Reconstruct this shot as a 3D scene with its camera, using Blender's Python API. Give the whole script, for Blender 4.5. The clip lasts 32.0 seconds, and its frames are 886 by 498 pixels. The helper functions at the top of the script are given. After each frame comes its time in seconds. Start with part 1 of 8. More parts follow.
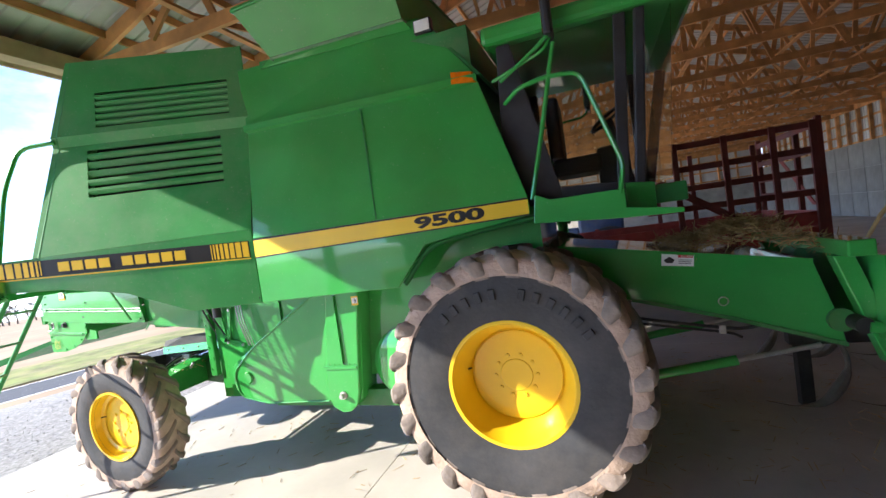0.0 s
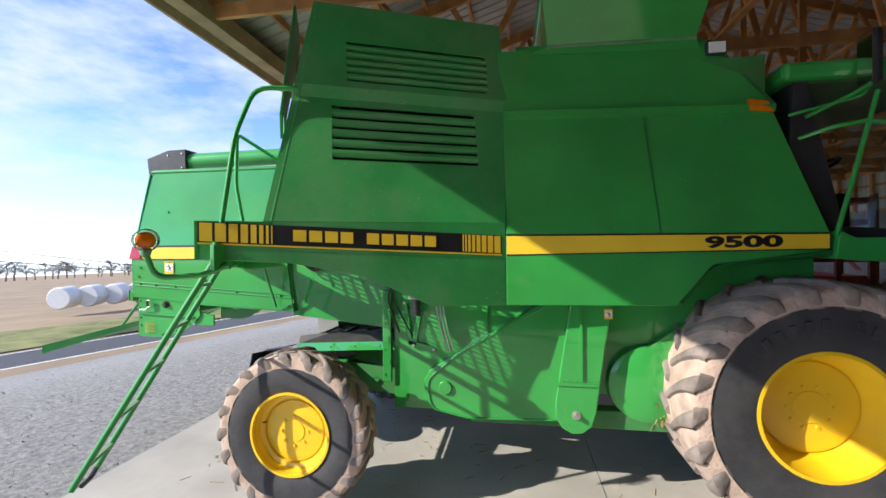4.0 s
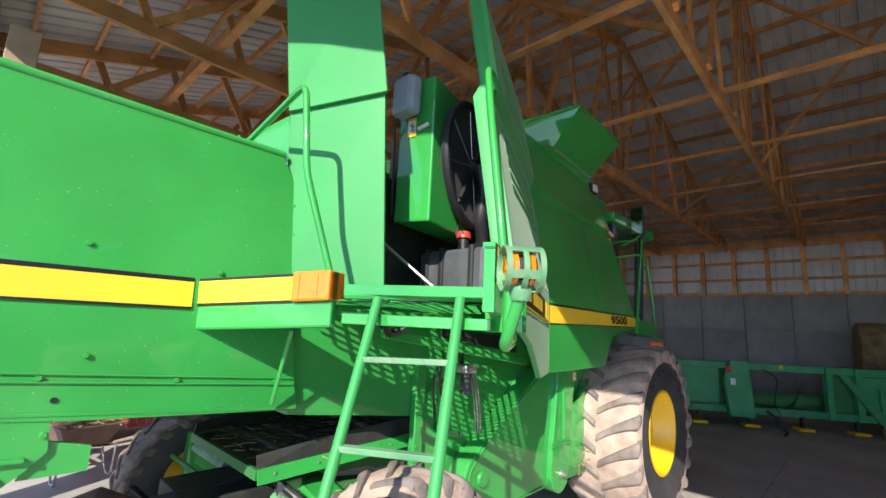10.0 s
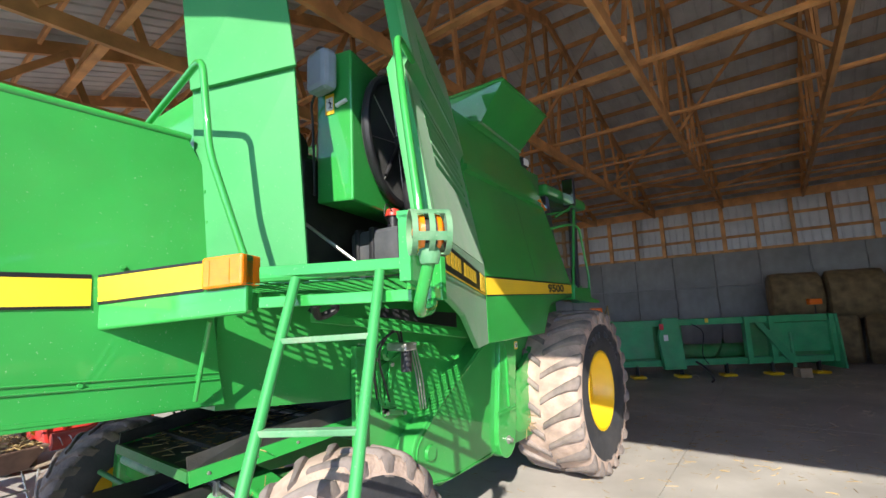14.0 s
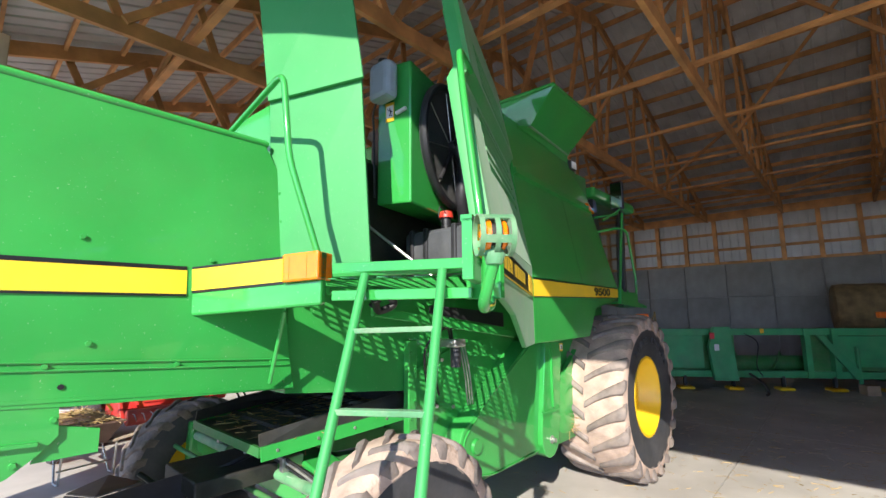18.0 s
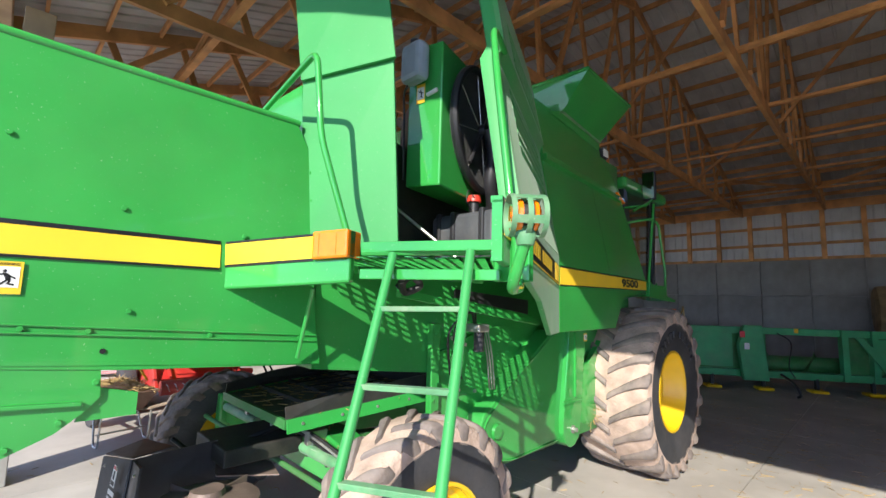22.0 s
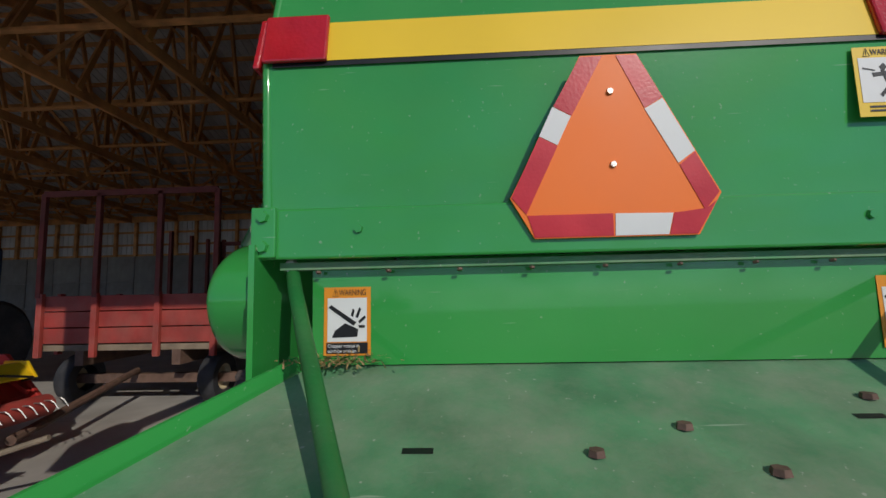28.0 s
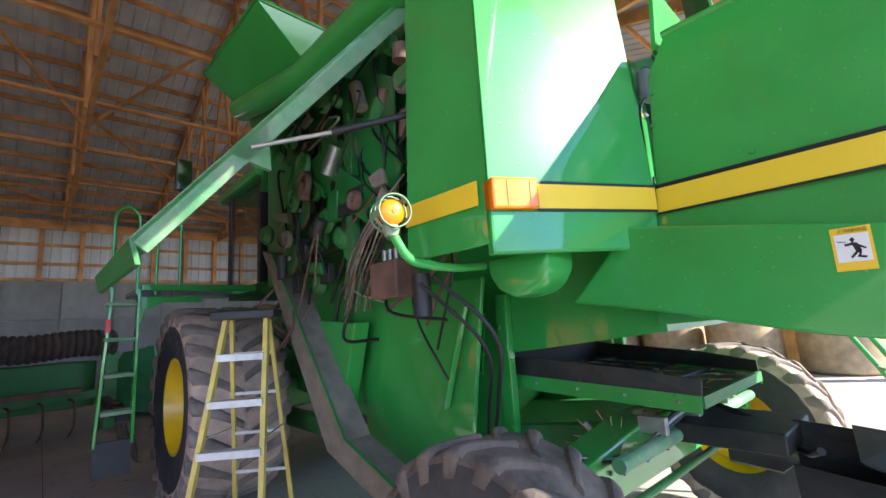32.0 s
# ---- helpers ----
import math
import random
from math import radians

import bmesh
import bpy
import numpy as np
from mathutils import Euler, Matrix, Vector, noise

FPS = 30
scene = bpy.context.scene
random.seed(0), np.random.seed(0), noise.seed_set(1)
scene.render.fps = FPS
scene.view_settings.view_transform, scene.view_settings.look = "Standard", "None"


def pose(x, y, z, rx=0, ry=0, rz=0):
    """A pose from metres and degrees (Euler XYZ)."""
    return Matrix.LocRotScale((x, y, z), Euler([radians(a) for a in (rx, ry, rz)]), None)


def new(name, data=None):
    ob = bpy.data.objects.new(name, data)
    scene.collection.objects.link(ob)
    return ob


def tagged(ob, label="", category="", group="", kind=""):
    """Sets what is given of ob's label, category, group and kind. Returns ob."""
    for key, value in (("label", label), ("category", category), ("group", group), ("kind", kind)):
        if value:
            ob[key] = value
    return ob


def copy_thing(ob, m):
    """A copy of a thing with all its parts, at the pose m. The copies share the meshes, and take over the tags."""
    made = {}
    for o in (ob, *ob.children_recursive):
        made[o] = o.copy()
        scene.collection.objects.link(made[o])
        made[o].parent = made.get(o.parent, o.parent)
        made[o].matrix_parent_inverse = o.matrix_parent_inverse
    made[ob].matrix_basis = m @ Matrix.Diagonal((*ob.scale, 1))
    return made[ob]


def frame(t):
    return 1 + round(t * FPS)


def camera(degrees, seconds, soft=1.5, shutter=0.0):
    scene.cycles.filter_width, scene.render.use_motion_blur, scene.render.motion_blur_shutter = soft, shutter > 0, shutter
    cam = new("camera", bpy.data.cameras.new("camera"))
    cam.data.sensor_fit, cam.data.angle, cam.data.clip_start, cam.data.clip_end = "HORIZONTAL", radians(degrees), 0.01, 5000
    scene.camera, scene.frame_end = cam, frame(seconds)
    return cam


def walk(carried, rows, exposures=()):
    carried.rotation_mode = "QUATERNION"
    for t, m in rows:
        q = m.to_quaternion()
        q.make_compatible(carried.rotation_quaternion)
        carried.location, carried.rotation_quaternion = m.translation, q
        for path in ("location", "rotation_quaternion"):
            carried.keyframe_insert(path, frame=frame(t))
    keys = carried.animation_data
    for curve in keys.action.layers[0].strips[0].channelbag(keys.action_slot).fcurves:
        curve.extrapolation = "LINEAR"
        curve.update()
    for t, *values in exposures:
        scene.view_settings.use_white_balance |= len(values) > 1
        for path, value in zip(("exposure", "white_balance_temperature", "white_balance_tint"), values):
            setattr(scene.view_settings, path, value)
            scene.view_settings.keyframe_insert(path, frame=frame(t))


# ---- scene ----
cam = camera(90.31, 32.0)
PATH = [
    (0.0, pose(0.668, -4.039, 1.956, 87.93, 0, 19.79) @ pose(0, 0, 0, 0, 0, -8.06)),
    (0.5, pose(0.563, -4.127, 1.947, 86.21, 0, 21.97) @ pose(0, 0, 0, 0, 0, -7.39)),
    (1.0, pose(0.440, -4.131, 1.963, 86.01, 0, 23.73) @ pose(0, 0, 0, 0, 0, -6.58)),
    (1.5, pose(0.076, -4.119, 1.939, 86.54, 0, 24.06) @ pose(0, 0, 0, 0, 0, -3.04)),
    (2.0, pose(-0.337, -4.319, 1.959, 88.54, 0, 24.07) @ pose(0, 0, 0, 0, 0, -2.93)),
    (2.5, pose(-0.640, -4.437, 1.990, 89.72, 0, 24.56) @ pose(0, 0, 0, 0, 0, -3.43)),
    (3.0, pose(-1.088, -4.412, 1.976, 90.46, 0, 24.22) @ pose(0, 0, 0, 0, 0, -3.62)),
    (3.5, pose(-1.556, -4.498, 2.018, 89.62, 0, 17.64) @ pose(0, 0, 0, 0, 0, -2.50)),
    (5.5, pose(-3.312, -4.158, 2.033, 93.06, 0, -8.07) @ pose(0, 0, 0, 0, 0, 1.90)),
    (6.0, pose(-3.693, -4.032, 2.024, 94.28, 0, -13.14) @ pose(0, 0, 0, 0, 0, 2.93)),
    (6.5, pose(-3.996, -3.934, 2.020, 95.37, 0, -21.25) @ pose(0, 0, 0, 0, 0, 6.07)),
    (7.0, pose(-4.222, -3.627, 1.980, 95.25, 0, -26.51) @ pose(0, 0, 0, 0, 0, 1.25)),
    (7.5, pose(-4.475, -3.402, 1.908, 94.01, 0, -32.33) @ pose(0, 0, 0, 0, 0, 2.83)),
    (8.0, pose(-4.671, -3.215, 1.859, 93.61, 0, -35.23) @ pose(0, 0, 0, 0, 0, 1.12)),
    (8.5, pose(-4.863, -2.931, 1.832, 91.53, 0, -37.42) @ pose(0, 0, 0, 0, 0, -0.65)),
    (9.0, pose(-5.115, -2.873, 1.779, 92.39, 0, -45.47) @ pose(0, 0, 0, 0, 0, 4.93)),
    (9.5, pose(-5.275, -2.886, 1.876, 96.99, 0, -46.15) @ pose(0, 0, 0, 0, 0, 4.45)),
    (10.0, pose(-5.263, -2.879, 1.918, 99.77, 0, -46.40) @ pose(0, 0, 0, 0, 0, 2.75)),
    (10.5, pose(-5.260, -2.885, 1.925, 100.52, 0, -46.48) @ pose(0, 0, 0, 0, 0, 1.28)),
    (11.0, pose(-5.257, -2.904, 1.914, 101.12, 0, -46.54) @ pose(0, 0, 0, 0, 0, 0.90)),
    (11.5, pose(-5.243, -2.929, 1.902, 101.21, 0, -46.88) @ pose(0, 0, 0, 0, 0, 0.19)),
    (12.0, pose(-5.197, -2.946, 1.894, 100.86, 0, -50.02) @ pose(0, 0, 0, 0, 0, -1.08)),
    (12.5, pose(-5.193, -2.946, 1.902, 100.58, 0, -50.82) @ pose(0, 0, 0, 0, 0, -2.11)),
    (13.0, pose(-5.183, -2.959, 1.907, 100.20, 0, -51.88) @ pose(0, 0, 0, 0, 0, -3.13)),
    (13.5, pose(-5.163, -2.964, 1.902, 99.50, 0, -52.72) @ pose(0, 0, 0, 0, 0, -3.88)),
    (14.0, pose(-5.163, -2.950, 1.863, 97.95, 0, -53.14) @ pose(0, 0, 0, 0, 0, -2.52)),
    (14.5, pose(-5.179, -2.940, 1.861, 97.69, 0, -53.40) @ pose(0, 0, 0, 0, 0, -1.68)),
    (16.5, pose(-5.267, -2.923, 1.866, 98.56, 0, -50.56) @ pose(0, 0, 0, 0, 0, 0.11)),
    (17.0, pose(-5.274, -2.938, 1.863, 98.45, 0, -49.51) @ pose(0, 0, 0, 0, 0, 0.09)),
    (17.5, pose(-5.295, -2.953, 1.865, 98.37, 0, -48.89) @ pose(0, 0, 0, 0, 0, -0.25)),
    (18.0, pose(-5.310, -2.966, 1.850, 98.15, 0, -47.94) @ pose(0, 0, 0, 0, 0, -0.58)),
    (18.5, pose(-5.284, -2.978, 1.817, 97.16, 0, -47.43) @ pose(0, 0, 0, 0, 0, -0.62)),
    (19.0, pose(-5.288, -2.960, 1.821, 96.64, 0, -47.34) @ pose(0, 0, 0, 0, 0, -0.46)),
    (19.5, pose(-5.290, -2.952, 1.837, 96.46, 0, -47.27) @ pose(0, 0, 0, 0, 0, -0.16)),
    (20.0, pose(-5.289, -2.950, 1.838, 96.48, 0, -46.79) @ pose(0, 0, 0, 0, 0, 0.51)),
    (20.5, pose(-5.296, -2.946, 1.837, 96.51, 0, -46.15) @ pose(0, 0, 0, 0, 0, 1.69)),
    (21.0, pose(-5.295, -2.951, 1.827, 96.63, 0, -45.54) @ pose(0, 0, 0, 0, 0, 1.91)),
    (21.5, pose(-5.305, -2.949, 1.824, 96.64, 0, -45.17) @ pose(0, 0, 0, 0, 0, 1.72)),
    (22.0, pose(-5.315, -2.944, 1.822, 96.59, 0, -44.85) @ pose(0, 0, 0, 0, 0, 1.58)),
    (22.5, pose(-5.306, -2.954, 1.818, 96.31, 0, -44.66) @ pose(0, 0, 0, 0, 0, 1.43)),
    (23.0, pose(-5.315, -2.948, 1.816, 96.10, 0, -44.73) @ pose(0, 0, 0, 0, 0, 1.59)),
    (23.5, pose(-5.338, -2.913, 1.799, 95.48, 0, -44.81) @ pose(0, 0, 0, 0, 0, 1.79)),
    (24.0, pose(-5.382, -2.811, 1.756, 93.57, 0, -43.33) @ pose(0, 0, 0, 0, 0, 0.15)),
    (24.5, pose(-5.411, -2.514, 1.687, 90.93, 0, -41.40) @ pose(0, 0, 0, 0, 0, 0.24)),
    (25.0, pose(-5.592, -2.230, 1.670, 85.09, 0, -39.50) @ pose(0, 0, 0, 0, 0, 0.12)),
    (25.5, pose(-5.841, -1.961, 1.610, 85.45, 0, -43.45) @ pose(0, 0, 0, 0, 0, 0.65)),
    (27.5, pose(-6.557, -0.198, 1.472, 95.89, 0, -74.96) @ pose(0, 0, 0, 0, 0, -0.11)),
    (28.0, pose(-6.620, 0.280, 1.459, 95.68, 0, -87.23) @ pose(0, 0, 0, 0, 0, -1.24)),
    (28.5, pose(-6.473, 0.733, 1.420, 95.10, 0, -97.70) @ pose(0, 0, 0, 0, 0, -1.62)),
    (29.0, pose(-6.413, 1.117, 1.428, 95.55, 0, -108.19) @ pose(0, 0, 0, 0, 0, -0.34)),
    (29.5, pose(-6.249, 1.425, 1.418, 95.41, 0, -117.64) @ pose(0, 0, 0, 0, 0, -1.61)),
    (30.0, pose(-5.950, 1.734, 1.449, 95.46, 0, -123.70) @ pose(0, 0, 0, 0, 0, -1.81)),
    (30.5, pose(-5.771, 2.093, 1.502, 97.09, 0, -126.49) @ pose(0, 0, 0, 0, 0, -1.68)),
    (31.0, pose(-5.545, 2.379, 1.514, 99.52, 0, -128.92) @ pose(0, 0, 0, 0, 0, -1.74)),
    (31.5, pose(-5.203, 2.596, 1.518, 100.35, 0, -129.33) @ pose(0, 0, 0, 0, 0, -2.08)),
    (32.0, pose(-4.867, 2.729, 1.519, 99.41, 0, -132.46) @ pose(0, 0, 0, 0, 0, -3.43)),
]
EXPO = [(0.0, 2.15), (1.0, 1.6), (2.0, 1.3), (3.0, 1.25), (4.5, 1.35), (6.0, 1.65), (7.0, 1.75), (8.0, 1.5), (9.0, 1.25), (10.0, 1.45), (11.0, 1.65), (13.0, 1.6), (17.0, 1.6), (20.0, 1.45), (23.0, 1.4), (25.5, 0.45), (27.5, -0.5), (28.3, -0.5), (29.0, 0.4), (30.0, 1.8), (31.0, 2.1), (32.0, 2.4)]
walk(cam, PATH, EXPO)

# ---- light ----
SUN_WAY = Vector((1.0, 0.55, -0.655)).normalized()
sun = new("sun", bpy.data.lights.new("sun", "SUN"))
sun.data.energy, sun.data.angle, sun.data.color = 3.0, radians(0.5), (1.0, 0.94, 0.84)
sun.rotation_euler = SUN_WAY.to_track_quat("-Z", "Y").to_euler()
world = bpy.data.worlds.new("world")
scene.world = world
world.use_nodes = True
wn, wl = world.node_tree.nodes, world.node_tree.links
sky = wn.new("ShaderNodeTexSky")
sky.sky_type, sky.sun_disc = "NISHITA", False
sky.sun_elevation = math.asin(-SUN_WAY.z)
sky.sun_rotation = math.atan2(-SUN_WAY.x, -SUN_WAY.y)
sky.air_density, sky.dust_density, sky.ozone_density = 0.6, 0.0, 3.0
# thin high cloud streaks mixed into the sky
tc = wn.new("ShaderNodeTexCoord")
mp = wn.new("ShaderNodeMapping")
mp.inputs["Scale"].default_value = (1.6, 3.2, 7.0)
mp.inputs["Rotation"].default_value = (0.2, 0.35, 0.5)
cl = wn.new("ShaderNodeTexNoise")
cl.inputs["Scale"].default_value, cl.inputs["Detail"].default_value, cl.inputs["Roughness"].default_value = 1.7, 7, 0.62
cr = wn.new("ShaderNodeValToRGB")
cr.color_ramp.elements[0].position, cr.color_ramp.elements[1].position = 0.38, 0.72
mx = wn.new("ShaderNodeMix")
mx.data_type = "RGBA"
mx.inputs[7].default_value = (2.5, 2.8, 3.5, 1)
wl.new(tc.outputs["Generated"], mp.inputs[0]); wl.new(mp.outputs[0], cl.inputs["Vector"])
wl.new(cl.outputs["Fac"], cr.inputs[0]); wl.new(cr.outputs[0], mx.inputs[0])
tint = wn.new("ShaderNodeMix")
tint.data_type, tint.blend_type = "RGBA", "MULTIPLY"
tint.inputs[0].default_value, tint.inputs[7].default_value = 1.0, (0.90, 0.90, 1.06, 1)
wl.new(sky.outputs[0], tint.inputs[6]); wl.new(tint.outputs[2], mx.inputs[6])
wl.new(mx.outputs[2], wn["Background"].inputs[0])
wn["Background"].inputs[1].default_value = 0.148


# ---- materials ----
def material(name, colour, rough=0.5, metal=0.0, vary=0.25, scale=6.0, bump=0.1, fine=60.0, dust=0.0, dust_colour=(0.33, 0.27, 0.19), coat=0.0, per_object=0.0, spots=0.0, coat_rough=0.08):
    m = bpy.data.materials.new(name)
    m.use_nodes = True
    n, l = m.node_tree.nodes, m.node_tree.links
    b = n["Principled BSDF"]
    co = n.new("ShaderNodeTexCoord")
    big = n.new("ShaderNodeTexNoise")
    big.inputs["Scale"].default_value, big.inputs["Detail"].default_value = scale, 6
    small = n.new("ShaderNodeTexNoise")
    small.inputs["Scale"].default_value, small.inputs["Detail"].default_value = fine, 4
    for t in (big, small):
        l.new(co.outputs["Object"], t.inputs["Vector"])
    ramp = n.new("ShaderNodeMapRange")
    ramp.inputs[1].default_value, ramp.inputs[2].default_value = 0.3, 0.7
    ramp.inputs[3].default_value, ramp.inputs[4].default_value = 1 - vary, 1 + vary * 0.6
    l.new(big.outputs["Fac"], ramp.inputs[0])
    mul = n.new("ShaderNodeMix")
    mul.data_type, mul.blend_type = "RGBA", "MULTIPLY"
    mul.inputs[0].default_value = 1.0
    mul.inputs[6].default_value = (*colour, 1)
    l.new(ramp.outputs[0], mul.inputs[7])
    out = mul.outputs[2]
    if per_object:
        oi = n.new("ShaderNodeObjectInfo")
        pr = n.new("ShaderNodeMapRange")
        pr.inputs[3].default_value, pr.inputs[4].default_value = 1 - per_object, 1 + per_object
        l.new(oi.outputs["Random"], pr.inputs[0])
        mo = n.new("ShaderNodeMix")
        mo.data_type, mo.blend_type = "RGBA", "MULTIPLY"
        mo.inputs[0].default_value = 1.0
        l.new(out, mo.inputs[6]); l.new(pr.outputs[0], mo.inputs[7])
        out = mo.outputs[2]
    if dust:
        dr = n.new("ShaderNodeMapRange")
        dr.inputs[1].default_value, dr.inputs[2].default_value = 0.42, 0.75
        dr.inputs[3].default_value, dr.inputs[4].default_value = 0, dust
        nz = n.new("ShaderNodeTexNoise")
        nz.inputs["Scale"].default_value, nz.inputs["Detail"].default_value, nz.inputs["Roughness"].default_value = scale * 0.6, 9, 0.7
        l.new(co.outputs["Object"], nz.inputs["Vector"]); l.new(nz.outputs["Fac"], dr.inputs[0])
        md = n.new("ShaderNodeMix")
        md.data_type = "RGBA"
        md.inputs[7].default_value = (*dust_colour, 1)
        l.new(dr.outputs[0], md.inputs[0]); l.new(out, md.inputs[6])
        out = md.outputs[2]
    if spots:
        vo = n.new("ShaderNodeTexNoise")
        vo.inputs["Scale"].default_value, vo.inputs["Detail"].default_value = 75, 4
        sr = n.new("ShaderNodeMapRange")
        sr.inputs[1].default_value, sr.inputs[2].default_value = 0.69, 0.73
        sr.inputs[4].default_value = spots
        l.new(co.outputs["Object"], vo.inputs["Vector"]); l.new(vo.outputs["Fac"], sr.inputs[0])
        ms = n.new("ShaderNodeMix")
        ms.data_type = "RGBA"
        ms.inputs[7].default_value = (0.5, 0.5, 0.42, 1)
        l.new(sr.outputs[0], ms.inputs[0]); l.new(out, ms.inputs[6])
        out = ms.outputs[2]
        # thin scratches and rub marks
        sm = n.new("ShaderNodeMapping")
        sm.inputs["Rotation"].default_value, sm.inputs["Scale"].default_value = (0.5, 0.75, 0.4), (110, 7, 110)
        sn = n.new("ShaderNodeTexNoise")
        sn.inputs["Scale"].default_value, sn.inputs["Detail"].default_value = 1.0, 2
        st = n.new("ShaderNodeMapRange")
        st.inputs[1].default_value, st.inputs[2].default_value, st.inputs[4].default_value = 0.73, 0.77, spots
        l.new(co.outputs["Object"], sm.inputs[0]); l.new(sm.outputs[0], sn.inputs["Vector"]); l.new(sn.outputs["Fac"], st.inputs[0])
        mt = n.new("ShaderNodeMix")
        mt.data_type = "RGBA"
        mt.inputs[7].default_value = (0.42, 0.50, 0.38, 1)
        l.new(st.outputs[0], mt.inputs[0]); l.new(out, mt.inputs[6])
        out = mt.outputs[2]
    l.new(out, b.inputs["Base Color"])
    rr = n.new("ShaderNodeMapRange")
    rr.inputs[3].default_value, rr.inputs[4].default_value = max(rough - 0.12, 0.03), min(rough + 0.14, 1)
    l.new(big.outputs["Fac"], rr.inputs[0]); l.new(rr.outputs[0], b.inputs["Roughness"])
    b.inputs["Metallic"].default_value = metal
    b.inputs["Coat Weight"].default_value = coat
    b.inputs["Coat Roughness"].default_value, b.inputs["Coat IOR"].default_value = coat_rough, 1.55
    if coat > 0.7:
        b.inputs["Specular IOR Level"].default_value = 0.15
    if bump:
        bp = n.new("ShaderNodeBump")
        bp.inputs["Strength"].default_value, bp.inputs["Distance"].default_value = bump, 0.01
        l.new(small.outputs["Fac"], bp.inputs["Height"]); l.new(bp.outputs[0], b.inputs["Normal"])
    return m


GREEN = material("green_paint", (0.034, 0.34, 0.062), 0.36, 0, 0.18, 1.6, 0.03, 90, 0.16, (0.16, 0.29, 0.13), 1.0, 0, 0.3, 0.05)
GREEN_DUSTED = material("dusty_scratched_green_paint", (0.026, 0.31, 0.064), 0.5, 0, 0.2, 2.2, 0.05, 90, 0.55, (0.20, 0.32, 0.17), 0.15, 0, 0.6)
GREEN_SATIN = material("weathered_green_paint", (0.030, 0.29, 0.070), 0.55, 0, 0.12, 1.4, 0.03, 90, 0.2, (0.16, 0.30, 0.16), 0, 0, 0.15)
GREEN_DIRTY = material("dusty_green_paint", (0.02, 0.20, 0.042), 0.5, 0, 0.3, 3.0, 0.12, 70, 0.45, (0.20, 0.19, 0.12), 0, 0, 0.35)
GREEN_FADED = material("faded_green_paint", (0.10, 0.29, 0.13), 0.6, 0, 0.3, 7.0, 0.15, 90, 0.85, (0.30, 0.33, 0.23), 0, 0, 0.6)
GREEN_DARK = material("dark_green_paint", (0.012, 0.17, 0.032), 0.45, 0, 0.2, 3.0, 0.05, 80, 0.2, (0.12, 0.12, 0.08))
YELLOW = material("yellow_paint", (0.86, 0.55, 0.012), 0.34, 0, 0.10, 2.5, 0.02, 80, 0.10, (0.45, 0.34, 0.14), 0.2)
STRIPE = material("yellow_decal", (0.90, 0.60, 0.03), 0.42, 0, 0.06, 3.0, 0.01, 80, 0.06)
BLACK = material("black_decal", (0.012, 0.012, 0.013), 0.4, 0, 0.2, 6.0, 0.02)
RUBBER = material("tyre_rubber", (0.034, 0.036, 0.042), 0.7, 0, 0.3, 5.0, 0.25, 40, 0.35, (0.15, 0.13, 0.12))
LUG = material("worn_tread_lug", (0.195, 0.165, 0.150), 0.9, 0, 0.45, 5.0, 0.6, 38, 0.75, (0.38, 0.295, 0.245))
LUG_DARK = material("dark_tread_lug", (0.110, 0.090, 0.078), 0.85, 0, 0.45, 6.0, 0.5, 45, 0.75, (0.33, 0.25, 0.20))
MUD = material("dried_mud", (0.52, 0.385, 0.31), 0.95, 0, 0.35, 6.0, 0.8, 40, 0.45, (0.34, 0.26, 0.21))
BLACK_PLASTIC = material("black_plastic", (0.022, 0.022, 0.026), 0.45, 0, 0.2, 7.0, 0.1, 60, 0.18, (0.12, 0.11, 0.10))
DARK_METAL = material("dark_machinery", (0.035, 0.036, 0.034), 0.55, 0.3, 0.35, 9.0, 0.2, 60, 0.35, (0.12, 0.10, 0.07))
RUST = material("rusty_steel", (0.17, 0.10, 0.075), 0.7, 0.2, 0.35, 9.0, 0.25, 80, 0.4, (0.30, 0.20, 0.14))
STEEL = material("bare_steel", (0.50, 0.49, 0.46), 0.4, 0.8, 0.2, 14.0, 0.1, 80)
AMBER = material("amber_lens", (0.95, 0.22, 0.004), 0.2, 0, 0.12, 30.0, 0.12, 120, 0, coat=0.5)
RED_LENS = material("red_lens", (0.50, 0.012, 0.02), 0.2, 0, 0.12, 18.0, 0.15, 120, 0, coat=0.5)
WHITE = material("white_label", (0.78, 0.78, 0.75), 0.45, 0, 0.05, 8.0, 0.01)
LABEL_YELLOW = material("label_yellow", (0.85, 0.56, 0.03), 0.45, 0, 0.06, 8.0, 0.01)
DECAL_FADED = material("faded_yellow_print", (0.48, 0.40, 0.06), 0.5, 0, 0.25, 40.0, 0.01)
LABEL_ORANGE = material("label_orange", (0.82, 0.30, 0.02), 0.45, 0, 0.06, 8.0, 0.01)
FLUO = material("fluorescent_orange", (1.0, 0.20, 0.015), 0.5, 0, 0.04, 5.0, 0.01)
REFLECT_RED = material("red_reflective_tape", (0.62, 0.02, 0.035), 0.35, 0, 0.15, 9.0, 0.05, 150)
TANK_GREY = material("dusty_dark_grey_plastic", (0.07, 0.075, 0.085), 0.5, 0, 0.2, 7.0, 0.1, 60, 0.4, (0.20, 0.19, 0.18))
RED_CAP = material("red_plastic", (0.62, 0.05, 0.03), 0.4, 0, 0.1)
JUG = material("translucent_grey_plastic", (0.34, 0.40, 0.44), 0.35, 0, 0.12, 9.0, 0.05)
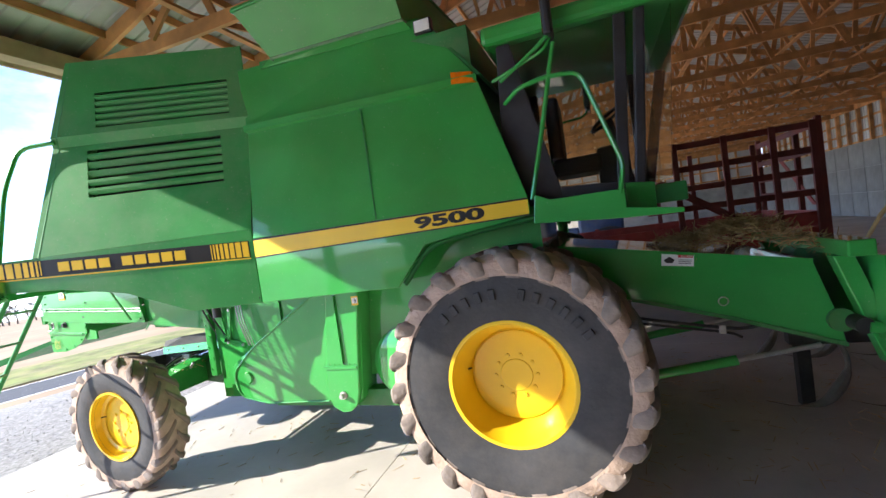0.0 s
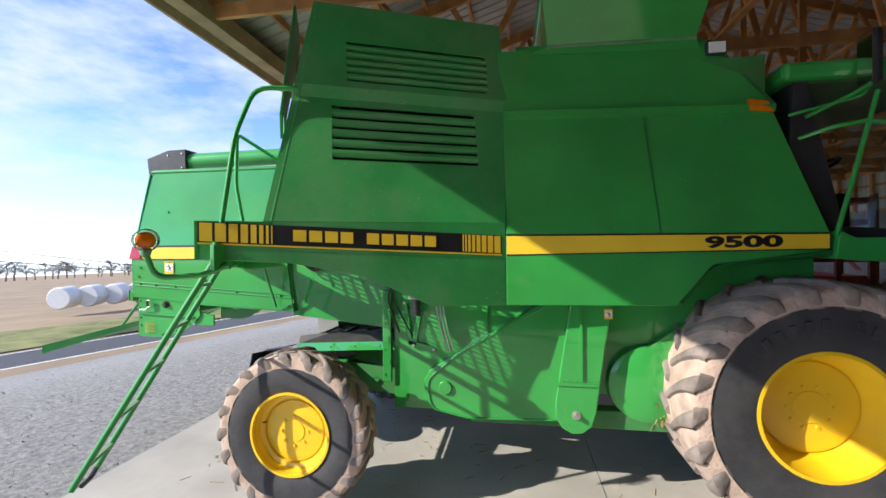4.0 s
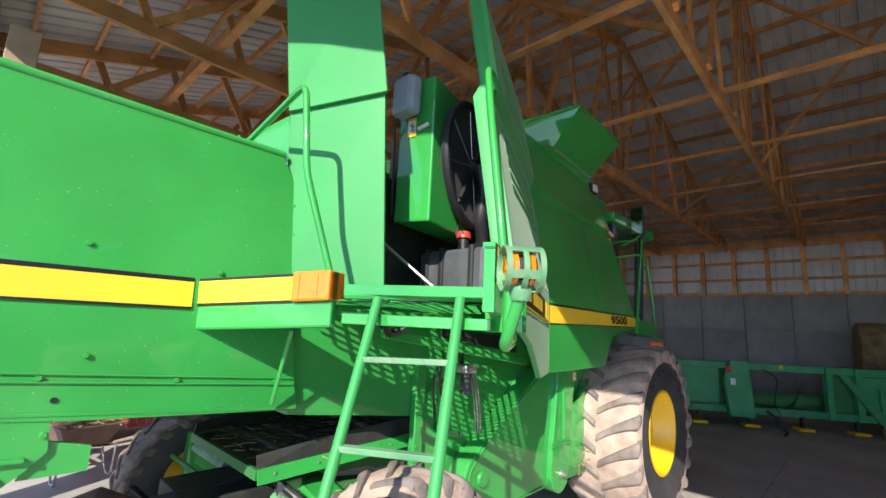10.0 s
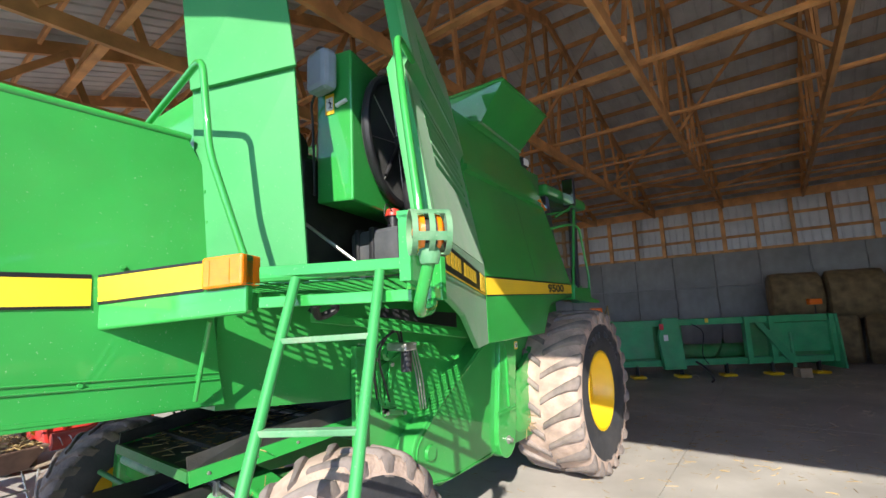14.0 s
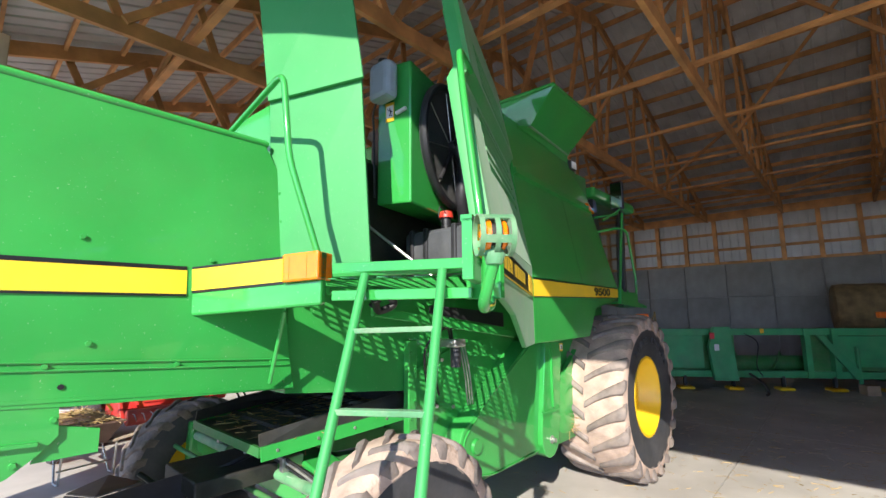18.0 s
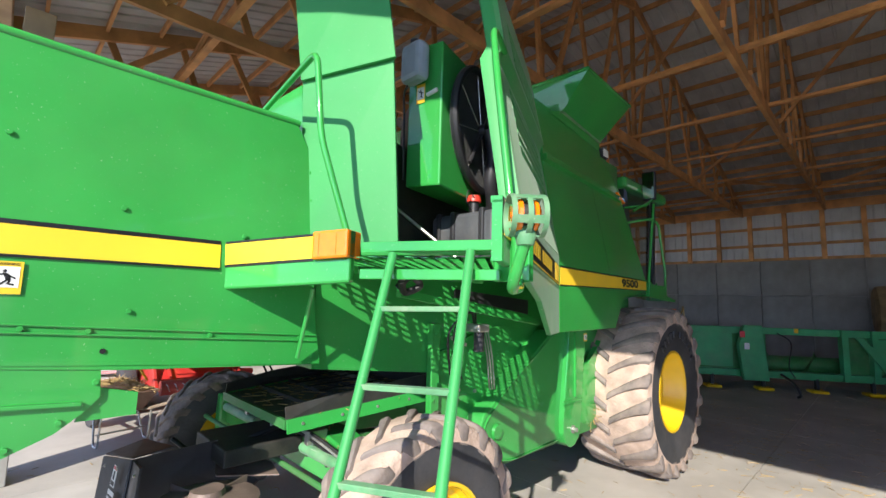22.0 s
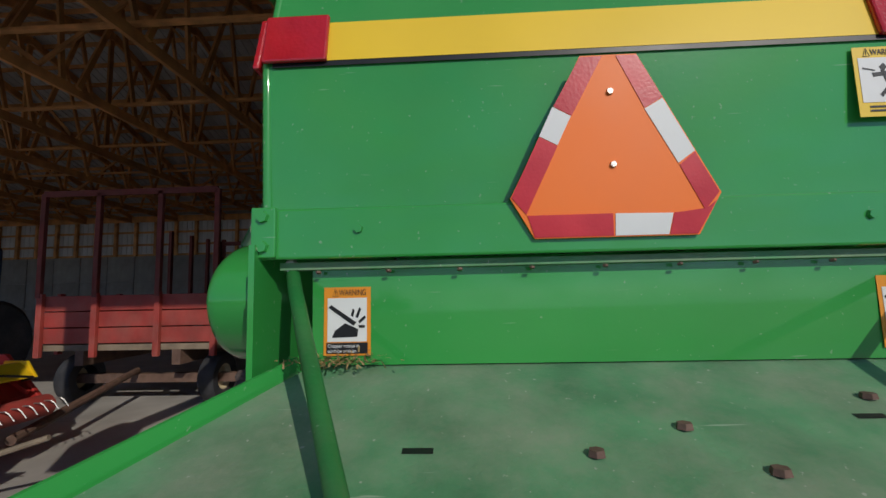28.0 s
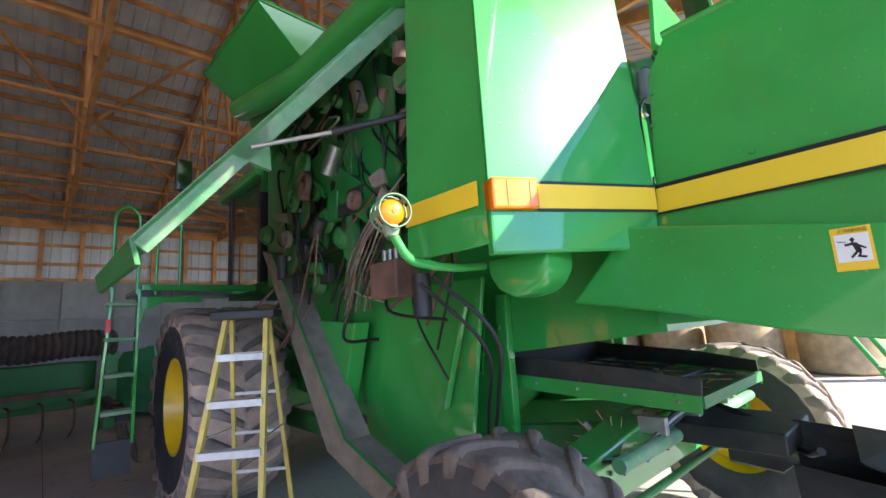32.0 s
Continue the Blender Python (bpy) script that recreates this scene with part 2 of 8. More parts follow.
SCREEN = material("radiator_screen", (0.13, 0.13, 0.13), 0.6, 0.3, 0.25, 4.0, 0.4, 240, 0.3, (0.22, 0.20, 0.16))
STRAW = material("straw", (0.42, 0.29, 0.12), 0.85, 0, 0.4, 12.0, 0.4, 80, per_object=0.1)
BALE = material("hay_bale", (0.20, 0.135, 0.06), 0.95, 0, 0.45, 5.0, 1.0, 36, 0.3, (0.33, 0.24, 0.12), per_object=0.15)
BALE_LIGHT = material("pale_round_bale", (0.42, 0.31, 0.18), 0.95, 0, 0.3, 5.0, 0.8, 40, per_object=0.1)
WOOD = material("truss_lumber", (0.62, 0.31, 0.12), 0.75, 0, 0.35, 3.0, 0.2, 45, 0.15, (0.32, 0.21, 0.12), per_object=0.25)
WOOD_PALE = material("pale_fascia_board", (0.46, 0.33, 0.20), 0.75, 0, 0.3, 3.0, 0.2, 50, 0.2)
GREY_WOOD = material("weathered_wood", (0.26, 0.20, 0.14), 0.85, 0, 0.35, 5.0, 0.3, 50, 0.3)
ROOF_METAL = material("roof_sheet_underside", (0.55, 0.545, 0.54), 0.5, 0.0, 0.2, 2.0, 0.05, 40, 0.3, (0.22, 0.20, 0.17))
WALL_METAL = material("white_wall_sheet", (0.62, 0.64, 0.66), 0.55, 0.0, 0.12, 2.0, 0.05, 40, 0.2, (0.36, 0.33, 0.28), per_object=0.06)
CONCRETE = material("concrete_wall", (0.30, 0.29, 0.265), 0.9, 0, 0.25, 1.6, 0.3, 40, 0.35, (0.20, 0.185, 0.16), per_object=0.10)
SLAB = material("concrete_floor", (0.50, 0.47, 0.43), 0.60, 0, 0.25, 0.9, 0.12, 60, 0.5, (0.27, 0.24, 0.21), spots=0.25)
GRAVEL = material("gravel", (0.29, 0.285, 0.28), 0.95, 0, 0.5, 22.0, 1.0, 75, 0.4, (0.36, 0.345, 0.33), spots=0.5)
ASPHALT = material("asphalt", (0.075, 0.08, 0.09), 0.85, 0, 0.2, 3.0, 0.3, 60)
GRASS = material("grass", (0.17, 0.20, 0.055), 0.95, 0, 0.5, 1.3, 0.8, 18, 0.75, (0.36, 0.28, 0.15))
FIELD = material("harvested_field", (0.31, 0.225, 0.14), 0.95, 0, 0.3, 0.25, 0.5, 8, 0.4, (0.40, 0.31, 0.20))
PAINT_WHITE = material("road_paint", (0.75, 0.75, 0.72), 0.7, 0, 0.15, 5.0)
RED = material("faded_red_paint", (0.36, 0.045, 0.035), 0.6, 0, 0.3, 4.0, 0.15, 50, 0.4, (0.34, 0.17, 0.13), per_object=0.12)
RED_BRIGHT = material("red_machine_paint", (0.48, 0.025, 0.022), 0.45, 0, 0.2, 4.0, 0.05, 60, 0.25, (0.3, 0.18, 0.13))
RACK = material("dark_red_rack_wood", (0.17, 0.035, 0.028), 0.75, 0, 0.3, 5.0, 0.2, 50, 0.25, (0.2, 0.1, 0.08), per_object=0.15)
CREAM = material("cream_wheel", (0.62, 0.52, 0.34), 0.55, 0, 0.2, 8.0, 0.1, 50, 0.4, (0.35, 0.25, 0.16))
FIBRE = material("ladder_yellow_fibreglass", (0.72, 0.55, 0.12), 0.5, 0, 0.2, 8.0, 0.1, 60, 0.4, (0.45, 0.40, 0.30))
ALU = material("aluminium", (0.70, 0.69, 0.66), 0.45, 0.2, 0.2, 10.0, 0.1, 60, 0.2)
# distance haze is mixed into the evergreen and twig colours, paler and greyer
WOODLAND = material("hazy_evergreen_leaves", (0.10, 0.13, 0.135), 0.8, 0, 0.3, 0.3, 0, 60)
LEAF = material("hazy_bare_twigs", (0.24, 0.225, 0.225), 0.95, 0, 0.4, 2.0, 0.3, 20, per_object=0.2)
BARK = material("bark", (0.16, 0.12, 0.09), 0.95, 0, 0.4, 5.0, 0.6, 20)
HOSE = material("black_hose", (0.012, 0.012, 0.012), 0.5, 0, 0.2, 10.0)
BAG = material("white_feed_bag", (0.72, 0.69, 0.68), 0.6, 0, 0.2, 6.0, 0.5, 14, 0.25, (0.45, 0.22, 0.22), per_object=0.1)
# near-black for the cab lining, and for shade painted into openings
INTERIOR = material("cab_interior_and_shade", (0.02, 0.02, 0.022), 0.7)
GREASE = material("brown_belt_rubber", (0.21, 0.18, 0.145), 0.8, 0, 0.3, 9.0, 0.2, 60, 0.4)


def glass_material(name, tint):
    m = bpy.data.materials.new(name)
    m.use_nodes = True
    b = m.node_tree.nodes["Principled BSDF"]
    b.inputs["Base Color"].default_value = (*tint, 1)
    b.inputs["Roughness"].default_value, b.inputs["Transmission Weight"].default_value, b.inputs["IOR"].default_value = 0.01, 1.0, 1.22
    return m


GLASS = glass_material("tinted_glass", (0.80, 0.84, 0.82))
for dusted in (GREEN_DUSTED, GREEN_FADED, GREEN_SATIN):
    pb = dusted.node_tree.nodes["Principled BSDF"]
    pb.inputs["Sheen Weight"].default_value, pb.inputs["Sheen Roughness"].default_value = 0.13, 0.4
MIRROR = material("mirror_glass", (0.8, 0.8, 0.8), 0.06, 1.0, 0.02, 3.0, 0)


# ---- mesh helpers ----
def link(name, bm, mat, parent=None, label="", smooth=False):
    me = bpy.data.meshes.new(name)
    bmesh.ops.recalc_face_normals(bm, faces=bm.faces)
    if smooth:
        for f in bm.faces:
            f.smooth = True
    bm.to_mesh(me)
    bm.free()
    if smooth:
        me.set_sharp_from_angle(angle=radians(38))
    me.materials.append(mat)
    ob = new(name, me)
    if parent is not None:
        ob.parent = parent
    if label:
        ob["label"] = label
    return ob


part = link


def thing(name, label, category, group="", at=(0, 0, 0), turn=0.0, kind=""):
    ob = new(name)
    ob.empty_display_size = 0.2
    ob.matrix_basis = pose(*at, 0, 0, turn)
    return tagged(ob, label, category, group, kind)


def box(bm, lo, hi, bevel=0.0, m=None):
    r = bmesh.ops.create_cube(bm, size=1.0)
    c, s = (Vector(lo) + Vector(hi)) / 2, Vector(hi) - Vector(lo)
    bmesh.ops.transform(bm, matrix=Matrix.Translation(c) @ Matrix.Diagonal((*s, 1)), verts=r["verts"])
    if bevel:
        es = list({e for v in r["verts"] for e in v.link_edges})
        rb = bmesh.ops.bevel(bm, geom=es, offset=bevel, segments=2, affect="EDGES", profile=0.5)
        vs = list({v for f in rb["faces"] for v in f.verts})
        if m is not None:
            bmesh.ops.transform(bm, matrix=m, verts=vs)
    elif m is not None:
        bmesh.ops.transform(bm, matrix=m, verts=r["verts"])
    return bm


def boxes(*pairs, bevel=0.0):
    bm = bmesh.new()
    for lo, hi in pairs:
        box(bm, lo, hi, bevel)
    return bm


def slab(points, way, bevel=0.0):
    """A plate from its outline (3D points in one plane), thickened along way."""
    bm = bmesh.new()
    a = [bm.verts.new(p) for p in points]
    b = [bm.verts.new(Vector(p) + Vector(way)) for p in points]
    k = len(a)
    bm.faces.new(a)
    bm.faces.new(b[::-1])
    for i in range(k):
        bm.faces.new((a[i], b[i], b[(i + 1) % k], a[(i + 1) % k]))
    if bevel:
        bmesh.ops.recalc_face_normals(bm, faces=bm.faces)
        bmesh.ops.bevel(bm, geom=list(bm.edges), offset=bevel, segments=2, affect="EDGES", profile=0.5)
    return bm


def loft(sections):
    """A skin through closed sections with the same number of points, capped."""
    bm = bmesh.new()
    rows = [[bm.verts.new(p) for p in s] for s in sections]
    k = len(rows[0])
    for a, b in zip(rows, rows[1:]):
        for i in range(k):
            bm.faces.new((a[i], a[(i + 1) % k], b[(i + 1) % k], b[i]))
    bm.faces.new(rows[0][::-1])
    bm.faces.new(rows[-1])
    return bm


def tube_into(bm, pts, r, sides=10, closed=False):
    pts = [Vector(p) for p in pts]
    rows = []
    n = len(pts)
    up = Vector((0, 0, 1))
    last = None
    for i, p in enumerate(pts):
        a, b = pts[max(i - 1, 0)], pts[min(i + 1, n - 1)]
        if closed:
            a, b = pts[(i - 1) % n], pts[(i + 1) % n]
        d = (b - a).normalized()
        if last is None:
            s = d.cross(up)
            if s.length < 0.1:
                s = d.cross(Vector((1, 0, 0)))
        else:
            s = last - d * last.dot(d)
        s.normalize()
        last = s
        t = d.cross(s)
        rr = r[i] if isinstance(r, (list, tuple)) else r
        rows.append([bm.verts.new(p + (s * math.cos(2 * math.pi * k / sides) + t * math.sin(2 * math.pi * k / sides)) * rr) for k in range(sides)])
    pairs = list(zip(rows, rows[1:])) + ([(rows[-1], rows[0])] if closed else [])
    for a, b in pairs:
        for k in range(sides):
            bm.faces.new((a[k], a[(k + 1) % sides], b[(k + 1) % sides], b[k]))
    if not closed:
        bm.faces.new(rows[0][::-1])
        bm.faces.new(rows[-1])
    return bm


def tube(pts, r, sides=10, closed=False):
    return tube_into(bmesh.new(), pts, r, sides, closed)


def curve_points(pts, steps=6):
    """Smooth line through the given points."""
    p = [Vector(q) for q in pts]
    p = [2 * p[0] - p[1]] + p + [2 * p[-1] - p[-2]]
    out = []
    for i in range(1, len(p) - 2):
        for k in range(steps):
            t = k / steps
            a, b, c, d = p[i - 1], p[i], p[i + 1], p[i + 2]
            out.append(0.5 * (2 * b + (c - a) * t + (2 * a - 5 * b + 4 * c - d) * t * t + (3 * b - a - 3 * c + d) * t ** 3))
    return out + [p[-2]]


def rounded(pts, r=0.08, n=4):
    """A polyline with its corners rounded."""
    p = [Vector(q) for q in pts]
    out = [p[0]]
    for a, b, c in zip(p, p[1:], p[2:]):
        u, v = (a - b), (c - b)
        q = min(r, u.length * 0.45, v.length * 0.45)
        s, e = b + u.normalized() * q, b + v.normalized() * q
        for k in range(n + 1):
            t = k / n
            out.append(s * (1 - t) ** 2 + b * 2 * t * (1 - t) + e * t * t)
    return out + [p[-1]]


def spin(profile, centre, axis="y", steps=40):
    """A body of revolution; profile is (radius, along)."""
    bm = bmesh.new()
    rows = []
    for k in range(steps):
        a = 2 * math.pi * k / steps
        row = []
        for r, h in profile:
            u, v = r * math.cos(a), r * math.sin(a)
            q = {"y": (u, h, v), "x": (h, u, v), "z": (u, v, h)}[axis]
            row.append(bm.verts.new(Vector(centre) + Vector(q)))
        rows.append(row)
    for k in range(steps):
        a, b = rows[k], rows[(k + 1) % steps]
        for i in range(len(profile) - 1):
            if profile[i][0] < 1e-6 and profile[i + 1][0] < 1e-6:
                continue
            bm.faces.new((a[i], b[i], b[i + 1], a[i + 1]))
    bmesh.ops.remove_doubles(bm, verts=bm.verts, dist=1e-5)
    return bm


def disc_plate(centre, r, way, sides=32):
    way = Vector(way)
    d = way.normalized()
    s = d.orthogonal().normalized()
    t = d.cross(s)
    return slab([Vector(centre) + (s * math.cos(2 * math.pi * k / sides) + t * math.sin(2 * math.pi * k / sides)) * r for k in range(sides)], way)


def writing(name, text, size, m, mat, parent, depth=0.001, squeeze=1.0, bold=0.0):
    cu = bpy.data.curves.new(name, "FONT")
    cu.body, cu.size, cu.extrude, cu.offset = text, size, depth, bold
    cu.align_x = "LEFT"
    tmp = bpy.data.objects.new("tmp", cu)
    scene.collection.objects.link(tmp)
    dg = bpy.context.evaluated_depsgraph_get()
    me = bpy.data.meshes.new_from_object(tmp.evaluated_get(dg))
    bpy.data.objects.remove(tmp)
    me.materials.clear()
    me.materials.append(mat)
    me.transform(Matrix.Diagonal((squeeze, 1, 1, 1)))
    ob = new(name, me)
    if parent is not None:
        ob.parent = parent
    ob.matrix_basis = m
    return ob


def frame_at(origin, xdir, ydir):
    """A pose whose x runs along xdir and y along ydir."""
    x = Vector(xdir).normalized()
    y = (Vector(ydir) - x * Vector(ydir).dot(x)).normalized()
    z = x.cross(y)
    return Matrix(((x.x, y.x, z.x, origin[0]), (x.y, y.y, z.y, origin[1]), (x.z, y.z, z.z, origin[2]), (0, 0, 0, 1)))


# ---- ground, yard, road, distance ----
S_WAY, L_WAY = Vector((-0.95, 0.32, 0)).normalized(), Vector((0.32, 0.95, 0)).normalized()
YARD = Vector((-8.5, 0, 0))


def fall(s):
    if s < 0:
        return 0.0
    if s < 9:
        t = s / 9
        return -1.3 * t * t * (3 - 2 * t)
    if s < 13:
        return -1.3
    return -1.3 - 0.043 * max(0.0, s - 16)


def sheet(name, ss, ls, lift, mat, label, category, rough=0.0):
    bm = bmesh.new()
    rows = []
    for s in ss:
        row = []
        for l in ls:
            p = YARD + S_WAY * s + L_WAY * l
            z = fall(s) + lift + rough * noise.noise((s * 0.7, l * 0.7, 0))
            row.append(bm.verts.new((p.x, p.y, z)))
        rows.append(row)
    for a, b in zip(rows, rows[1:]):
        for i in range(len(ls) - 1):
            bm.faces.new((a[i], a[i + 1], b[i + 1], b[i]))
    ob = link(name, bm, mat, None, "", True)
    return tagged(ob, label, category, "", "structure")


def steps(a, b, n):
    return [a + (b - a) * i / n for i in range(n + 1)]


far = [-1500, -600, -250, -120] + steps(-60, 80, 28) + [120, 250, 600, 1500]
sheet("ground", [-900, -200, -60] + steps(-30, 40, 28) + [60, 90, 130, 200, 320, 600, 1200, 2500], far, -0.05, FIELD, "tan harvested crop field rolling to the horizon", "ground")
sheet("gravel_yard", steps(-32, 8.6, 40), steps(-60, 60, 48), -0.022, GRAVEL, "grey crushed stone gravel yard before the shed", "gravel", 0.012)
sheet("road", [9.2, 10.5, 11.9], steps(-300, 300, 40), -0.03, ASPHALT, "narrow dark asphalt country road past the yard", "road")
sheet("edge_line", [9.3, 9.42], steps(-300, 300, 40), -0.022, PAINT_WHITE, "white painted edge line of the road", "road marking")
sheet("edge_line", [11.7, 11.8], steps(-300, 300, 40), -0.022, PAINT_WHITE, "white painted edge line of the road", "road marking")
sheet("verge", steps(12.2, 17.5, 8), steps(-150, 150, 60), -0.02, GRASS, "green and straw-coloured grass strip beyond the road", "grass", 0.08)
sheet("verge", steps(8.65, 9.15, 2), steps(-150, 150, 60), -0.018, GRASS, "thin grass strip between gravel and road", "grass", 0.03)

# loose stones along the yard's edge
rnd = random.Random(5)
bm = bmesh.new()
for i in range(5200):
    x = -5.75 - abs(rnd.gauss(0, 1)) * 2.2
    y = rnd.uniform(-3.5, 9)
    r = rnd.uniform(0.005, 0.013)
    a = [Vector((rnd.uniform(-1, 1), rnd.uniform(-1, 1), rnd.uniform(-0.5, 1))).normalized() * r for k in range(5)]
    vs = [bm.verts.new(Vector((x, y, -0.012)) + q) for q in a]
    for f in ((0, 1, 2), (0, 2, 3), (0, 3, 4), (1, 2, 4), (2, 3, 4), (0, 1, 4)):
        bm.faces.new([vs[k] for k in f])
tagged(link("loose_stones", bm, GRAVEL), "loose grey crushed stones on the gravel yard", "gravel", "", "stuff")


def bare_tree(name, seed, at, height, label):
    r = random.Random(seed)
    t = thing(name, label, "tree", "far tree line", at)
    bm = bmesh.new()
    tips = []
    trunk = [Vector((0, 0, 0)), Vector((r.uniform(-.2, .2), 0, height * .25)), Vector((r.uniform(-.4, .4), r.uniform(-.4, .4), height * .5)), Vector((0, 0, height * .8))]
    tube_into(bm, trunk, [height * .03, height * .024, height * .016, height * .005], 7)
    limbs = bmesh.new()
    for k in range(16):
        h = r.uniform(.25, .8) * height
        a = r.uniform(0, 6.28)
        ln = height * r.uniform(.22, .42) * (1.1 - h / height * .6)
        e = Vector((math.cos(a) * ln, math.sin(a) * ln, h + ln * r.uniform(.5, 1.0)))
        s = Vector((0, 0, h))
        tube_into(limbs, [s, s.lerp(e, .5) + Vector((0, 0, -ln * .06)), e], [height * .009, height * .006, height * .002], 5)
        tips += [s.lerp(e, f) for f in (.45, .6, .75, .9, 1)]
    tw = bmesh.new()
    for p in tips:
        for k in range(10):
            d = Vector((r.gauss(0, 1), r.gauss(0, 1), abs(r.gauss(0, 1)))).normalized() * height * r.uniform(.05, .13)
            q = p + d * .15
            w = Vector((r.gauss(0, 1), r.gauss(0, 1), r.gauss(0, 1))).normalized() * height * .0062
            vs = [tw.verts.new(v) for v in (q - w, q + w, p + d)]
            tw.faces.new(vs)
    part("trunk", bm, BARK, t)
    part("branchwork", limbs, BARK, t)
    part("crown", tw, LEAF, t)
    return t


def land(az, d):
    """A place on the falling fields, az degrees from the rear axis, d metres off."""
    x, y = -1 - d * math.cos(math.radians(az)), -4.4 + d * math.sin(math.radians(az))
    sv = (Vector((x, y, 0)) - Vector((YARD.x, YARD.y, 0))).dot(S_WAY)
    return x, y, fall(sv) - .4


tree_a = bare_tree("tree", 1, land(29, 340), 9, "bare brown deciduous tree on the field horizon")
tree_b = bare_tree("tree", 2, land(34, 350), 8, "bare brown deciduous tree on the field horizon")
for i in range(76):
    src = (tree_a, tree_b)[i % 2]
    x, y, z = land(8 + i * .55 + rnd.uniform(-.5, .5), 335 + rnd.uniform(-18, 30))
    k = rnd.uniform(.75, 1.3) * (1.45 if i < 34 else 1.1)
    c = copy_thing(src, pose(x, y, z, 0, 0, rnd.uniform(0, 360)))
    c.scale = (k * 1.2, k * 1.2, k)
# dense wood at the near end of the tree line
bm = bmesh.new()
for i in range(26):
    x, y, z = land(rnd.uniform(9, 26.5), 318 + rnd.uniform(-12, 12))
    h = rnd.uniform(10, 19)
    for k in range(420):
        u = rnd.random() ** .7
        w = h * .34 * (1 - u * .75) * rnd.uniform(.4, 1.1)
        a = rnd.uniform(0, 6.28)
        p = Vector((x + w * math.cos(a), y + w * math.sin(a), z + u * h))
        d = [Vector((rnd.gauss(0, 1), rnd.gauss(0, 1), rnd.gauss(0, 1))).normalized() * rnd.uniform(.35, .8) for q in range(3)]
        bm.faces.new([bm.verts.new(p + q) for q in d])
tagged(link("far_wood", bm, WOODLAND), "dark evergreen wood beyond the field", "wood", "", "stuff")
for a, b in ((2.43, .1), (1.05, -.85)):
    pts = []
    for az in (8, 14, 20.7, 28, 35, 42, 50):
        el = math.radians(a + (b - a) * (az - 20.7) / 14.3)
        pts.append((-1 - 60 * math.cos(math.radians(az)), -4.4 + 60 * math.sin(math.radians(az)), 1.98 + 60 * math.tan(el)))
    tagged(link("overhead_cable", tube(pts, .040, 6), HOSE), "thin black overhead power cable along the road", "cable", "", "structure")


def white_bale(at, turn):
    t = thing("wrapped_bale", "white plastic-wrapped round bale on the grass", "bale", "wrapped bales", at, turn)
    part("wrap", spin([(0, -.6), (.55, -.6), (.62, -.5), (.62, .5), (.55, .6), (0, .6)], (0, 0, .62), "y", 20), WHITE, t, "", True)
    return t


wb = white_bale((-27, 16.5, -1.2), 20)
for i in range(1, 7):
    copy_thing(wb, pose(-27 + i * .42, 16.5 + i * 1.25, -1.2, 0, 0, 20))

# ---- the shed ----
X0, X1, Y0, Y1, EAVE, RIDGE = -5.62, 12.0, -15.0, 34.0, 4.95, 7.9
XM = 3.19
floor = tagged(new("floor"), "pale dusty concrete floor slab in big poured bays", "floor", "", "structure")
def floor_bay(x0, x1, y0, y1):
    return link("floor_bay", boxes(((x0 + .004, y0 + .004, -.2), (x1 - .004, y1 - .004, 0))), SLAB, floor)
xs = [-5.72, -1.3, 3.1, 7.5, 12.2]
ys = [Y0 - .3, -10.6, -6.2, -1.8, 2.6, 7.0, 11.4, 15.8, 20.2, 24.6, 29.0, Y1 + .3]
for a, b in zip(xs, xs[1:]):
    for c, d in zip(ys, ys[1:]):
        floor_bay(a, b, c, d)
link("joint_filler", boxes(((-5.71, Y0 - .29, -.21), (12.19, Y1 + .29, -.012))), DARK_METAL, floor)

wall_east = tagged(new("wall_east"), "poured concrete wall with timber posts and white sheeting above", "wall", "", "structure")
panel_w, panel_h = 1.24, 1.12
me_panel = None
k = 0
y = Y0
while y < Y1:
    for z in (0.0, 1.12, 2.24):
        if me_panel is None:
            o = link("concrete_panel", boxes(((0.006, 0.014, 0.014), (.25, panel_w - .014, panel_h - .014)), bevel=.01), CONCRETE, wall_east)
            me_panel = o.data
        else:
            o = new("concrete_panel", me_panel)
            o.parent = wall_east
        o.location = (X1 + rnd.uniform(-.003, .003), y, z)
    y += panel_w
link("concrete_core", boxes(((X1 + .06, Y0, 0), (X1 + .22, Y1, 3.35))), CONCRETE, wall_east)
y = Y0 + .4
post_me = sheet_me = None
while y < Y1:
    if post_me is None:
        o = link("wall_post", boxes(((X1 + .05, -.06, 3.36), (X1 + .19, .06, 5.0)), bevel=.004), WOOD, wall_east)
        post_me = o.data
    else:
        o = new("wall_post", post_me)
        o.parent = wall_east
    o.location = (0, y, 0)
    y += .92
for z in (3.40, 3.86, 4.42):
    link("girt", boxes(((X1 + .195, Y0, z - .04), (X1 + .235, Y1, z + .05))), WOOD, wall_east)
link("top_plate", boxes(((X1 + .0, Y0, 4.86), (X1 + .045, Y1, 5.12))), WOOD, wall_east)
def ribbed(x, y0, y1, z0, z1, pitch=.23):
    """Sheet metal with trapezoid ribs, standing in the plane x."""
    bm = bmesh.new()
    pts = []
    y = y0
    while y < y1:
        for dy, dx in ((0, 0), (pitch - .06, 0), (pitch - .045, .02), (pitch - .015, .02)):
            pts.append((x + dx, min(y + dy, y1)))
        y += pitch
    a = [bm.verts.new((p, q, z0)) for p, q in pts]
    b = [bm.verts.new((p, q, z1)) for p, q in pts]
    for i in range(len(a) - 1):
        bm.faces.new((a[i], a[i + 1], b[i + 1], b[i]))
    return bm


link("wall_sheet", ribbed(X1 + .245, Y0, Y1, 3.80, 5.2), WALL_METAL, wall_east)
